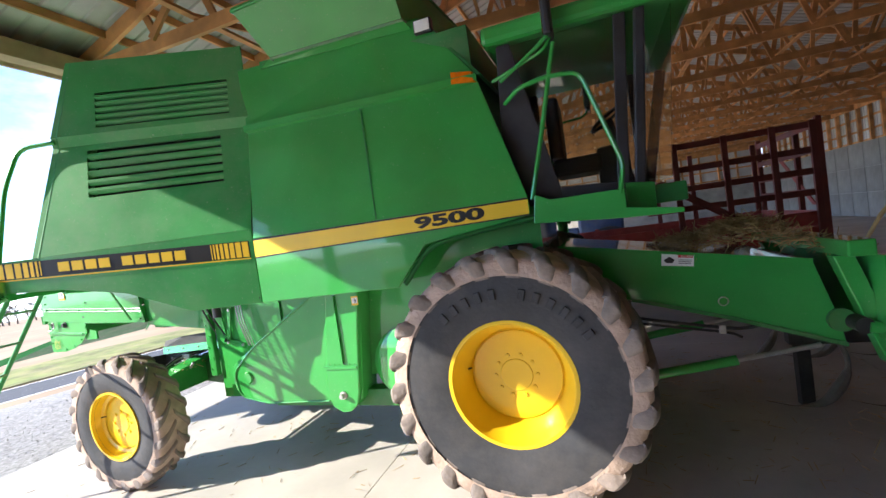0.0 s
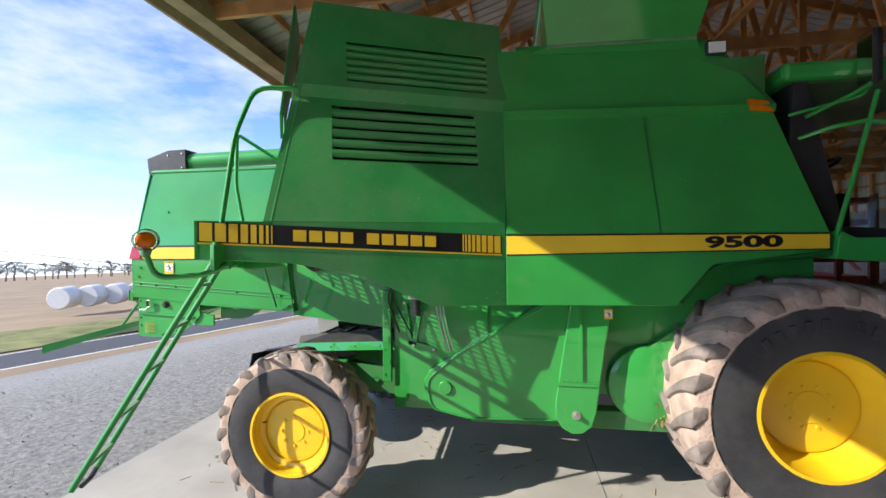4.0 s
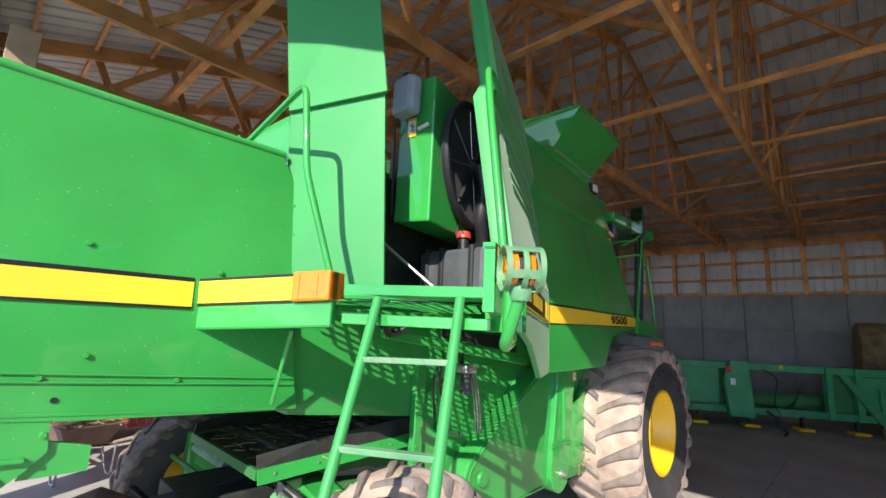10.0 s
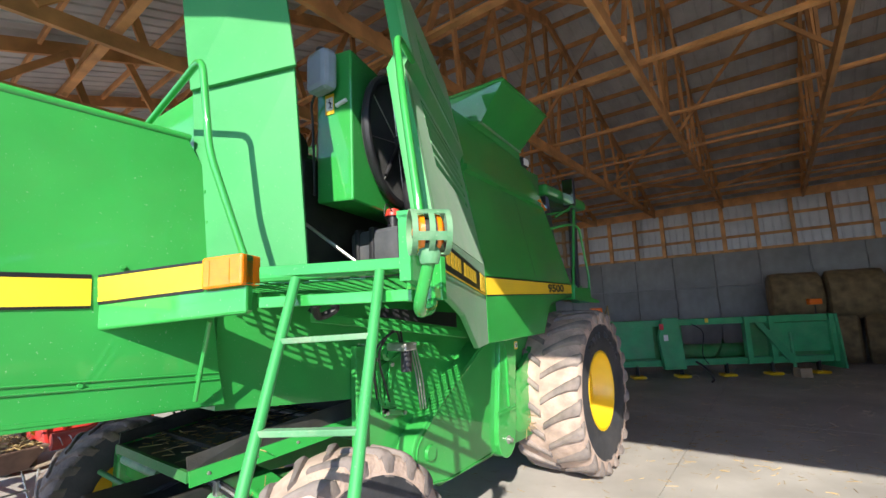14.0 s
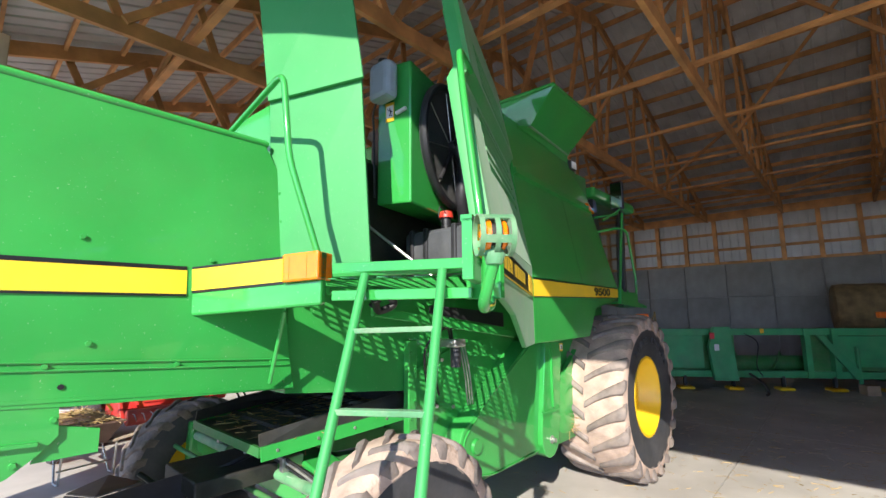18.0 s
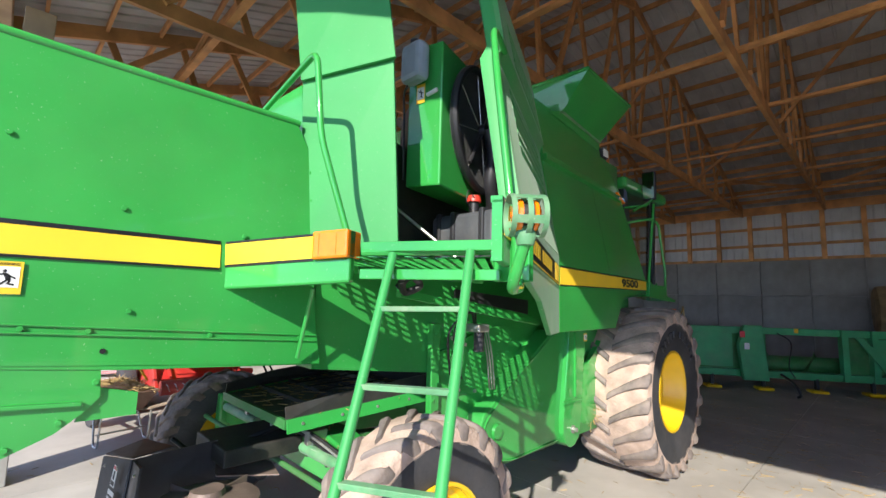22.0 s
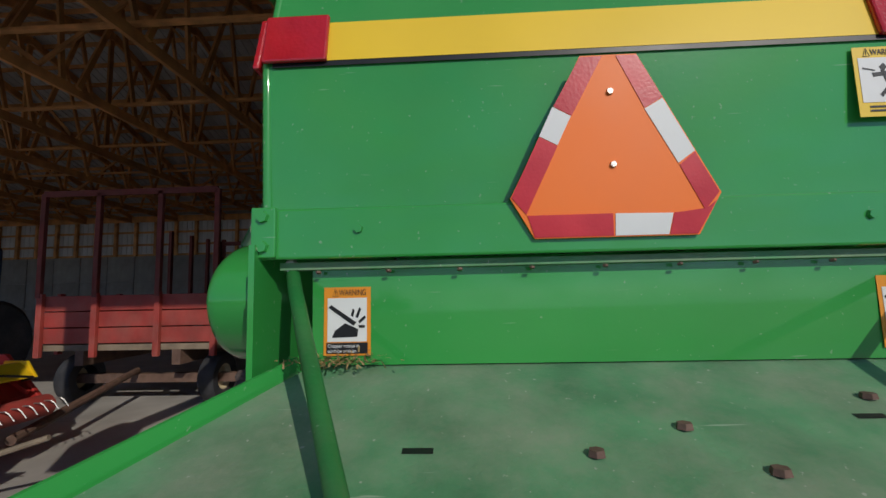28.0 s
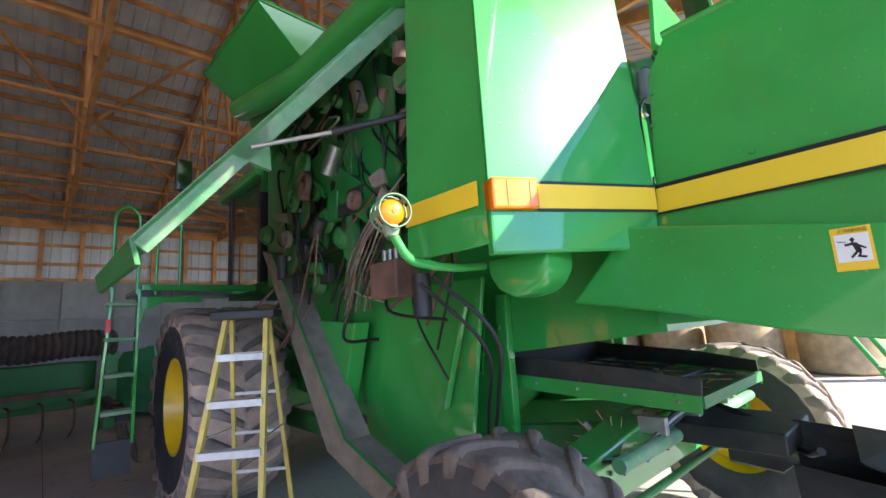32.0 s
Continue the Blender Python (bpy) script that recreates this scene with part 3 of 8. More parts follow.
link("wall_sheet", ribbed(X1 + .245, Y0, Y1, 3.30, 3.80), WALL_METAL, wall_east)

for nm, yy, s in (("wall_north", Y1, 1), ("wall_south", Y0, -1)):
    w = tagged(new(nm), "end wall of poured concrete with ribbed white sheeting above", "wall", "", "structure")
    link("concrete_base", boxes(((X0 + .6, min(yy, yy + s * .2), 0), (X1, max(yy, yy + s * .2), 2.4))), CONCRETE, w)
    bm = bmesh.new()
    pts = [(X0, 2.4), (X1 + .2, 2.4), (X1 + .2, 5.0), (XM, RIDGE - .05), (X0, EAVE - .05)]
    link("gable_sheet", slab([(px_, yy, pz_) for px_, pz_ in pts], (0, s * .05, 0)), WALL_METAL, w)
    x = X0 + .6
    while x < X1:
        zt = EAVE + (RIDGE - EAVE) * (1 - abs(x - XM) / 9) - .1
        link("wall_stud", boxes(((x - .06, min(yy, yy - s * .14), 2.4), (x + .06, max(yy, yy - s * .14), zt))), WOOD, w)
        x += 1.2
    for z in (2.9, 3.6, 4.3):
        link("girt", boxes(((X0 + .6, min(yy - s * .14, yy - s * .18), z), (X1, max(yy - s * .14, yy - s * .18), z + .1))), WOOD, w)

roof = tagged(new("roof"), "galvanised sheet roof on timber purlins and trusses", "roof", "", "structure")
for sgn, xe, ze in ((-1, X0 - .35, EAVE - .02), (1, X1 + .5, EAVE + .02)):
    bm = bmesh.new()
    n = int((Y1 - Y0 + 1) / .23)
    up, dn = [], []
    for i in range(n):
        y = Y0 - .4 + i * .23
        for dy, dz in ((0, 0), (.17, 0), (.185, .025), (.215, .025)):
            up.append(bm.verts.new((XM, y + dy, RIDGE + .12 + dz)))
            dn.append(bm.verts.new((xe, y + dy, ze + .14 + dz)))
    for i in range(len(up) - 1):
        bm.faces.new((up[i], up[i + 1], dn[i + 1], dn[i]))
    link("roof_sheet", bm, ROOF_METAL, roof)
    for i in range(15):
        f = i / 14.6
        px_, pz_ = xe + (XM - xe) * (f + .01), ze + (RIDGE - ze) * (f + .01)
        link("purlin", boxes(((px_ - .02, Y0, pz_ + .02), (px_ + .02, Y1, pz_ + .125))), WOOD, roof)
link("fascia_board", boxes(((X0 - .40, Y0 - .4, EAVE - .18), (X0 - .355, Y1 + .4, EAVE + .14)), bevel=.004), WOOD_PALE, roof)
link("eave_beam", boxes(((X0 - .10, Y0, EAVE - .24), (X0 + .10, Y1, EAVE - .02)), bevel=.006), WOOD_PALE, roof)
link("soffit", boxes(((X0 - .35, Y0, EAVE - .05), (X0 - .10, Y1, EAVE - .03))), ROOF_METAL, roof)


def truss():
    t = thing("roof_truss", "orange-brown timber roof truss with diagonal webs", "truss", "roof trusses", kind="structure")
    def stick(name, a, b, w=.055, h=.14, off=0.0):
        a, b = Vector(a), Vector(b)
        d = (b - a).normalized()
        s = Vector((0, 1, 0))
        u = s.cross(d).normalized()
        q = [a + s * (off - w / 2) - u * h / 2, a + s * (off + w / 2) - u * h / 2, a + s * (off + w / 2) + u * h / 2, a + s * (off - w / 2) + u * h / 2]
        part(name, slab(q, b - a), WOOD, t)
    stick("top_chord", (X0 - .2, 0, EAVE + .03), (XM, 0, RIDGE - .03), .06, .19)
    stick("top_chord", (X1 + .2, 0, EAVE + .06), (XM, 0, RIDGE - .03), .06, .19)
    stick("bottom_chord", (X0, 0, EAVE - .08), (X1 + .1, 0, EAVE - .02), .06, .17)
    for f, g in ((.14, .12), (.14, .22), (.25, .22), (.36, .30), (.36, .44), (.50, .44), (.50, .58), (.62, .60), (.64, .74), (.80, .74), (.80, .90), (.98, .90)):
        for sx in (-1, 1):
            xe = X0 if sx < 0 else X1
            a = (xe + (XM - xe) * f, 0, EAVE - .02)
            b = (xe + (XM - xe) * g, 0, EAVE + (RIDGE - EAVE) * g)
            stick("web", a, b, .045, .09, .056 if (f > g) else -.056)
    stick("king_post", (XM, 0, EAVE - .02), (XM, 0, RIDGE), .05, .12, .056)
    return t


tr = truss()
tr.matrix_basis = pose(0, Y0 + .6, 0)
yy = Y0 + .6 + 2.1
while yy < Y1:
    copy_thing(tr, pose(0, yy, 0))
    yy += 2.1
bm = bmesh.new()
for x in (-3.7, -1.4, .9, 3.0, 5.1, 7.4, 9.7):
    for k in range(7):
        box(bm, (x - .045, Y0 + .5 + k * 6.7, EAVE + .06), (x + .045, Y0 + 7.2 + k * 6.7, EAVE + .10))
link("chord_brace", bm, WOOD, roof)
# slanting sway braces between neighbouring trusses
bm = bmesh.new()
for i in range(22):
    ya = Y0 + .6 + i * 2.1
    for j, x in enumerate((-3.7, -.6, 2.2, 4.0, 6.9, 9.7)):
        top = EAVE + (RIDGE - EAVE) * (1 - abs(x - XM) / 9) - .15
        za, zb = (EAVE + .08, top) if (i + j) % 2 else (top, EAVE + .08)
        if (i + j) % 3 == 0:
            continue
        q = [(x - .02, ya, za - .04), (x + .02, ya, za - .04), (x + .02, ya, za + .04), (x - .02, ya, za + .04)]
        va = [bm.verts.new(v) for v in q]
        vb = [bm.verts.new(Vector(v) + Vector((0, 2.1, zb - za))) for v in q]
        for k in range(4):
            bm.faces.new((va[k], va[(k + 1) % 4], vb[(k + 1) % 4], vb[k]))
        bm.faces.new(va[::-1]); bm.faces.new(vb)
link("sway_brace", bm, WOOD, roof)

for i, y in enumerate((3.1, 11.2, 18.6, 26.0, -9.6)):
    p = thing("shed_post", "square timber shed post on a pale concrete pier", "post", "shed posts", (-5.30 if i == 0 else -5.62, y, 0), kind="structure")
    part("pier", slab([(-.2, -.2, 0), (.2, -.2, 0), (.17, .17, 0), (-.17, .17, 0)], (0, 0, 1.1), .01), CONCRETE, p)
    part("timber", boxes(((-.12, -.12, 1.1), (.12, .12, EAVE - .30)), bevel=.006), WOOD_PALE, p)


# ---- the combine harvester ----
combine = thing("combine_harvester", "large green and yellow combine harvester parked in the shed mouth", "combine")


def P(name, bm, mat=GREEN, label="", smooth=False, parent=None):
    return part(name, bm, mat, parent or combine, label, smooth)


def bolt_head(bm, at, way, r=.011):
    way = Vector(way).normalized()
    s = way.orthogonal().normalized()
    t = way.cross(s)
    ring = lambda q, rr: [bm.verts.new(q + (s * math.cos(k * math.pi / 3) + t * math.sin(k * math.pi / 3)) * rr) for k in range(6)]
    a, b = ring(Vector(at), r), ring(Vector(at) + way * r * .7, r * .85)
    for k in range(6):
        bm.faces.new((a[k], a[(k + 1) % 6], b[(k + 1) % 6], b[k]))
    bm.faces.new(b)


def bolts(name, places, way, parent=None, r=.011, mat=GREEN):
    for p in places:
        bm = bmesh.new()
        bolt_head(bm, p, way, r)
        P(name, bm, mat, "", False, parent)


# right-hand front side panel
pl_low = [(-2.085, -1.06, 1.585), (-.84, -.975, 1.585), (-.58, -.955, 1.89), (.22, -.892, 1.995), (.22, -.892, 2.115), (-2.085, -1.06, 2.125)]
front_panel = P("side_panel", slab(pl_low, (0, .03, 0), .006), GREEN, "smooth green side panel")
P("upper_side_panel", slab([(-2.085, -1.06, 2.13), (.22, -.892, 2.12), (-.06, -.735, 3.05), (-2.10, -.905, 3.06)], (0, .03, 0), .006))
P("tank_side", slab([(-2.10, -.915, 3.11), (-.06, -.735, 3.10), (-.50, -.66, 3.67), (-2.15, -.86, 3.62)], (0, .03, 0), .006))
P("crease_strip", loft([[(-2.10, -.95, 3.06), (-2.10, -.885, 3.04), (-2.10, -.885, 3.12), (-2.10, -.95, 3.11)], [(-.06, -.77, 3.05), (-.06, -.705, 3.03), (-.06, -.705, 3.11), (-.06, -.77, 3.10)]]))
def on_panel(x, z, lift):
    return (x, -1.06 + (x + 2.085) * .0729 - lift, z)
P("stripe", slab([on_panel(-2.08, 1.975, .003), on_panel(.215, 2.005, .003), on_panel(.215, 2.108, .003), on_panel(-2.08, 2.115, .003)], (0, -.002, 0)), STRIPE, "yellow stripe decal", False, front_panel)
for a, b in ((1.965, 1.975), (2.115, 2.125)):
    P("stripe_edge", slab([on_panel(-2.08, a, .003), on_panel(.215, a + (.03 if a < 2 else -.007), .003), on_panel(.215, b + (.03 if a < 2 else -.007), .003), on_panel(-2.08, b, .003)], (0, -.0015, 0)), BLACK, "", False, front_panel)
writing("model_number", "9500", .112, frame_at(on_panel(-.635, 2.017, .0065), (1, .0729, .012), (0, 0, 1)), BLACK, front_panel, .0005, 2.38, .005)
P("panel_seam", slab([on_panel(-.95, 2.13, .001), on_panel(-.94, 2.13, .001), (-1.02, -.826, 3.05), (-1.03, -.826, 3.05)], (0, .001, 0)), GREEN_DARK, "", False, front_panel)
P("marker_lamp", loft([[(-.25, -.795, 3.055), (-.25, -.76, 3.055), (-.25, -.74, 3.15), (-.25, -.775, 3.15)], [(-.08, -.785, 3.04), (-.06, -.74, 3.04), (-.08, -.71, 3.13), (-.10, -.75, 3.13)]]), AMBER, "amber marker lamp")
wlamp = P("work_lamp", boxes(((-.52, -.715, 3.53), (-.37, -.65, 3.64)), bevel=.012), BLACK_PLASTIC, "rectangular work lamp")
P("lens", boxes(((-.507, -.723, 3.542), (-.383, -.713, 3.628)), bevel=.004), WHITE, "clear lamp lens", False, wlamp)

# grain tank extension with flared sides
tank = P("grain_tank", slab([(-2.0, -.74, 3.5), (-.5, -.62, 3.5), (-.5, .95, 3.5), (-2.0, .95, 3.5)], (0, 0, .2)), GREEN)
fb = [(-1.75, -.90, 3.61), (-.60, -.72, 3.67), (-.45, 1.30, 3.74), (-1.75, 1.30, 3.70)]
ft = [(-1.82, -1.20, 3.90), (-.56, -1.06, 4.02), (-.40, 1.70, 4.07), (-1.85, 1.70, 3.98)]
for k in range(4):
    a, b, c, d = fb[k], fb[(k + 1) % 4], ft[(k + 1) % 4], ft[k]
    fl_ = P("tank_flare", slab([a, b, c, d], (0, 0, .025)), GREEN, "flared green grain tank side")
    P("flare_hem", tube([c, d], .013, 8), GREEN, "", True, fl_)
    P("flare_hinge", tube([a, b], .012, 8), GREEN_FADED, "", True, fl_)
P("tank_neck", loft([[(-1.9, -.86, 3.58), (-.55, -.68, 3.60), (-.45, 1.24, 3.58), (-1.9, 1.24, 3.56)], [(-1.75, -.90, 3.615), (-.60, -.72, 3.675), (-.45, 1.30, 3.745), (-1.75, 1.30, 3.705)]]), GREEN)
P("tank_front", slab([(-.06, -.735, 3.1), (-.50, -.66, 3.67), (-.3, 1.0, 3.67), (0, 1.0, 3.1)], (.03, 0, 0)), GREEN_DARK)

# engine-side door, swung open about the seam
H0 = Vector((-2.10, -1.065, 0))
DW = Vector((-1.92, -.89, 0)).normalized()
DN = Vector((DW.y, -DW.x, 0))
def dp(u, z, lift=0.0):
    """A place on the open door: u from the hinge, z up; the skin leans in above the stripe."""
    lean = max(0, z - 2.22) * .19
    return H0 + DW * u + DN * (lift - lean) + Vector((0, 0, z))
if DN.y > 0:
    DN = -DN
door = P("engine_door", slab([dp(-.014, 1.585), dp(.56, 1.60), dp(1.06, 1.83), dp(1.53, 1.93), dp(2.12, 1.97), dp(2.12, 2.215), dp(-.014, 2.215)], -DN * .035, .006), GREEN_DUSTED, "open engine side door with louvres")
P("door_ledge", slab([dp(1.66, 2.17), dp(2.13, 2.19), dp(2.13, 2.215), dp(1.66, 2.21)], -DN * .045), GREEN, "", False, door)
P("door_return", slab([dp(2.10, 1.97), dp(2.13, 1.97), dp(2.13, 2.2), dp(2.10, 2.2)], -DN * .04), GREEN, "", False, door)


def hinge_u(z):
    """Where the leaning skin meets the upright hinge seam."""
    return -.014 - .085 * max(0, z - 2.22) + .10 * max(0, z - 3.12)


def skin(z0, z1, ua, ub, nm="door_skin", off=.0):
    """Panel strip between two heights; ua, ub are its rear ends."""
    return P(nm, slab([dp(hinge_u(z0), z0, off), dp(ua, z0, off), dp(ub, z1, off), dp(hinge_u(z1), z1, off)], -DN * .028), GREEN_DUSTED, "", False, door)


def rear_u(z):
    return 1.72 - (z - 2.21) * .20
def slots(z0, z1, n, a0, a1, off):
    """Slotted field: solid bars between n slots."""
    pitch = (z1 - z0) / (n - .6)
    h = .6 * pitch
    for i in range(n - 1):
        za = z0 + .4 * pitch + pitch * i
        P("louvre_bar", slab([dp(a0, za - .006, off - .022), dp(a1, za - .006, off - .022), dp(a1, za + h * .5, off + .002), dp(a1, za + h, off + .004), dp(a0, za + h, off + .004), dp(a0, za + h * .5, off + .002)], -DN * .012), GREEN_DUSTED, "", False, door)
    for u0, u1 in ((0, a0), (a1, None)):
        e0, e1 = (u1 if u1 else rear_u(z0)), (u1 if u1 else rear_u(z1))
        f0, f1 = (u0, u0) if u0 else (hinge_u(z0), hinge_u(z1))
        P("door_skin", slab([dp(f0, z0, off), dp(e0, z0, off), dp(e1, z1, off), dp(f1, z1, off)], -DN * .028), GREEN_DUSTED, "", False, door)


skin(2.215, 2.66, rear_u(2.215), rear_u(2.66))
slots(2.66, 3.07, 6, .17, 1.27, 0)
skin(3.07, 3.12, rear_u(3.07), rear_u(3.12))
P("door_crease", slab([dp(hinge_u(3.12), 3.12, 0), dp(rear_u(3.12), 3.12, 0), dp(rear_u(3.2), 3.2, .05), dp(hinge_u(3.2), 3.2, .05)], -DN * .03), GREEN_DUSTED, "", False, door)
skin(3.2, 3.25, rear_u(3.2), rear_u(3.25), "door_skin", .05)
slots(3.25, 3.56, 6, .06, 1.16, .05)
skin(3.56, 3.86, rear_u(3.56), rear_u(3.86), "door_skin", .05)
edge = []
for z, o in ((2.215, 0), (3.12, 0), (3.2, .05), (3.86, .05)):
    ue = rear_u(z)
    edge.append([dp(ue - .05, z, o + .002), dp(ue - .018, z, o - .004), dp(ue, z, o - .028), dp(ue + .008, z, o - .06), dp(ue + .004, z, o - .095), dp(ue - .03, z, o - .10), dp(ue - .03, z, o - .04)])
P("door_edge", loft(edge), GREEN_SATIN, "wide rounded rear edge of the door", True, door)
P("door_inner_rib", slab([dp(1.30, 2.2, -.03), dp(1.36, 2.2, -.03), dp(1.20, 3.8, -.03), dp(1.14, 3.8, -.03)], -DN * .06), GREEN_DIRTY, "", False, door)
P("door_seam_gap", slab([dp(.0, 1.62, .0), dp(.006, 1.62, .0), dp(.006, 3.55, .004), dp(.0, 3.55, .004)], DN * .002), BLACK, "", False, door)
# added near-black sheet; its colour stands for the shade behind the slots
P("louvre_shade_sheet", slab([dp(.10, 2.63, -.09), dp(1.34, 2.63, -.09), dp(1.30, 3.60, -.05), dp(.02, 3.60, -.05)], -DN * .01), INTERIOR, "dark sheet added behind the louvres for the shade inside", False, door)

def decal(name, u0, u1, z0, z1, mat, lift=.0035):
    def zz(u, f):
        t = u / 2.12
        return (1.98 + .10 * t) * (1 - f) + (2.12 + .09 * t) * f
    P(name, slab([dp(u0, zz(u0, z0), lift), dp(u1, zz(u1, z0), lift), dp(u1, zz(u1, z1), lift), dp(u0, zz(u0, z1), lift)], DN * .001), mat, "", False, door)


decal("name_band", .02, 2.11, 0.0, 1.0, BLACK, .002)
decal("band_edge", .02, 2.11, -.10, -.03, STRIPE, .0035)
u = .03
for k, w in enumerate((.05, .042, .036, .030, .024, .018, .012, .008)):
    decal("decal_bar", u, u + w, .04, .96, STRIPE)
    u += w + .012
u = 2.10
for k, w in enumerate((.075, .065, .055, .045, .036, .026, .016, .008)):
    decal("decal_bar", u - w, u, .04, .96, STRIPE)
    u -= w + .016
# the maker's name is drawn as plain yellow bars, one a letter
u = .54
for grp in (5, 4):
    for k in range(grp):
        decal("decal_block", u, u + .085, .22, .80, STRIPE, .0045)
        u += .104
    u += .075

# rear hood
hood_side = [(-4.02, 1.45), (-4.05, 1.60), (-4.10, 2.0), (-4.12, 2.62), (-4.22, 2.80), (-5.50, 2.80), (-5.56, 2.74), (-5.72, 1.95), (-5.71, 1.57), (-4.95, 1.50)]
def lean(z):
    return .705 - max(0, z - 1.95) * .075
def hood_plate(y_sign, th=.02):
    return slab([(x, y_sign * lean(z), z) for x, z in hood_side], (0, -y_sign * th, 0), .004)
hr = P("hood_side", hood_plate(-1), GREEN, "large smooth green rear hood side")
hl = P("hood_side", hood_plate(1), GREEN, "large smooth green rear hood side")
for sgn, ob, x_k in ((-1, hr, -4.588), (1, hl, -4.10)):
    y = lambda z, d=0: sgn * (lean(z) + .0035 + d)
    P("stripe", slab([(-5.62, y(1.945), 1.945), (x_k, y(1.945), 1.945), (x_k, y(2.055), 2.055), (-5.60, y(2.055), 2.055)], (0, sgn * .0015, 0)), STRIPE, "yellow stripe decal", False, ob)
    for a, b in ((1.934, 1.944), (2.056, 2.074)):
        P("stripe_edge", slab([(-5.62, y(a), a), (x_k, y(a), a), (x_k, y(b), b), (-5.60, y(b), b)], (0, sgn * .001, 0)), BLACK, "", False, ob)
    rl = P("tail_lamp", slab([(-5.742, y(1.945), 1.945), (-5.62, y(1.945), 1.945), (-5.60, y(2.07), 2.07), (-5.718, y(2.07), 2.07)], (0, sgn * .016, 0), .005), RED_LENS, "red tail lamp wrapping the corner", False, ob)
    for dz in (.016, -.014):
        P("crease_line", tube([(-5.69, y(1.66, .001), 1.704 + dz), (-4.06, y(1.55, .001), 1.593 + dz)], .005, 6), GREEN, "", False, ob)
    P("lower_lip", slab([(-5.71, y(1.5), 1.575), (-4.03, y(1.5), 1.455), (-4.03, y(1.5), 1.47), (-5.71, y(1.5), 1.59)], (0, -sgn * .05, 0)), GREEN, "", False, ob)
    places = [(-5.63, 1.86), (-5.65, 1.774), (-5.63, 1.70), (-5.462, 1.69), (-5.251, 1.676), (-5.054, 1.661), (-4.605, 1.630), (-4.16, 1.60), (-4.93, 1.74), (-4.12, 2.36), (-4.13, 2.52), (-4.98, 2.17), (-4.48, 2.11), (-5.35, 2.4), (-4.08, 1.50)]
    bolts("bolt_head", [(x, y(z), z) for x, z in places], (0, sgn, 0), ob, .012)
    P("drain_hole", disc_plate((-5.0, y(1.58), 1.58), .011, (0, sgn * .001, 0), 12), BLACK, "", False, ob)
rear = P("hood_rear", slab([(-5.715, -.685, 1.63), (-5.715, .685, 1.63), (-5.735, .69, 1.95), (-5.735, -.69, 1.95)], (.02, 0, 0)), GREEN, "flat green rear face of the hood")
P("hood_rear_upper", slab([(-5.735, -.69, 1.951), (-5.735, .69, 1.951), (-5.57, .64, 2.76), (-5.57, -.64, 2.76)], (.02, 0, 0)), GREEN, "", False, rear)
P("hood_rear_step", boxes(((-5.758, -.70, 1.532), (-5.72, .70, 1.635)), bevel=.005), GREEN, "", False, rear)
P("hood_top", slab([(-5.53, -.64, 2.79), (-5.53, .64, 2.79), (-4.2, .64, 2.79), (-4.2, -.64, 2.79)], (0, 0, .03), .01), GREEN)
for sgn in (-1, 1):
    P("corner_post", tube([(-5.712, sgn * .695, 1.60), (-5.727, sgn * .695, 1.95), (-5.56, sgn * .645, 2.78)], .011, 10), GREEN, "", True)
    P("hood_top_edge", tube([(-5.55, sgn * .632, 2.797), (-4.2, sgn * .632, 2.797)], .02, 10), GREEN, "", True)
def rear_at(y, z, lift=0.0):
    return (-5.735 + (z - 1.95) * (.165 / .79 if z > 1.95 else -.06) - lift, y, z)
P("stripe", slab([rear_at(-.68, 1.957, .004), rear_at(.68, 1.957, .004), rear_at(.68, 2.055, .004), rear_at(-.68, 2.055, .004)], (-.0015, 0, 0)), STRIPE, "yellow stripe decal", False, rear)
P("stripe_edge", slab([rear_at(-.68, 1.945, .004), rear_at(.68, 1.945, .004), rear_at(.68, 1.956, .004), rear_at(-.68, 1.956, .004)], (-.001, 0, 0)), BLACK, "", False, rear)
for sgn in (-1, 1):
    P("tail_lamp", slab([rear_at(sgn * .70, 1.953, .004), rear_at(sgn * .56, 1.953, .004), rear_at(sgn * .56, 2.07, .004), rear_at(sgn * .70, 2.07, .004)], (-.014, 0, 0), .005), RED_LENS, "red tail lamp wrapping the corner", False, rear)
    br = P("corner_bracket", boxes(((-5.769, min(sgn * .705, sgn * .655), 1.535), (-5.758, max(sgn * .705, sgn * .655), 1.637)), bevel=.003), GREEN, "", False, rear)
    bolts("bolt_head", [(-5.769, sgn * .68, 1.617), (-5.769, sgn * .68, 1.557)], (-1, 0, 0), br, .013)
    bolts("rivet", [(-5.758, sgn * .49, 1.59)], (-1, 0, 0), rear, .010)


def sign_frame(x, y, z):
    """A frame on the rear face: local x to the viewer's right, y up."""
    return frame_at((x, y, z), (0, -1, 0), (.02, 0, 1))


def flat(name, pts, m, mat, parent, th=.001):
    bm = slab([m @ Vector((a, b, 0)) for a, b in pts], m.to_3x3() @ Vector((0, 0, th)))
    return P(name, bm, mat, "", False, parent)


def rect(x0, y0, x1, y1):
    return [(x0, y0), (x1, y0), (x1, y1), (x0, y1)]


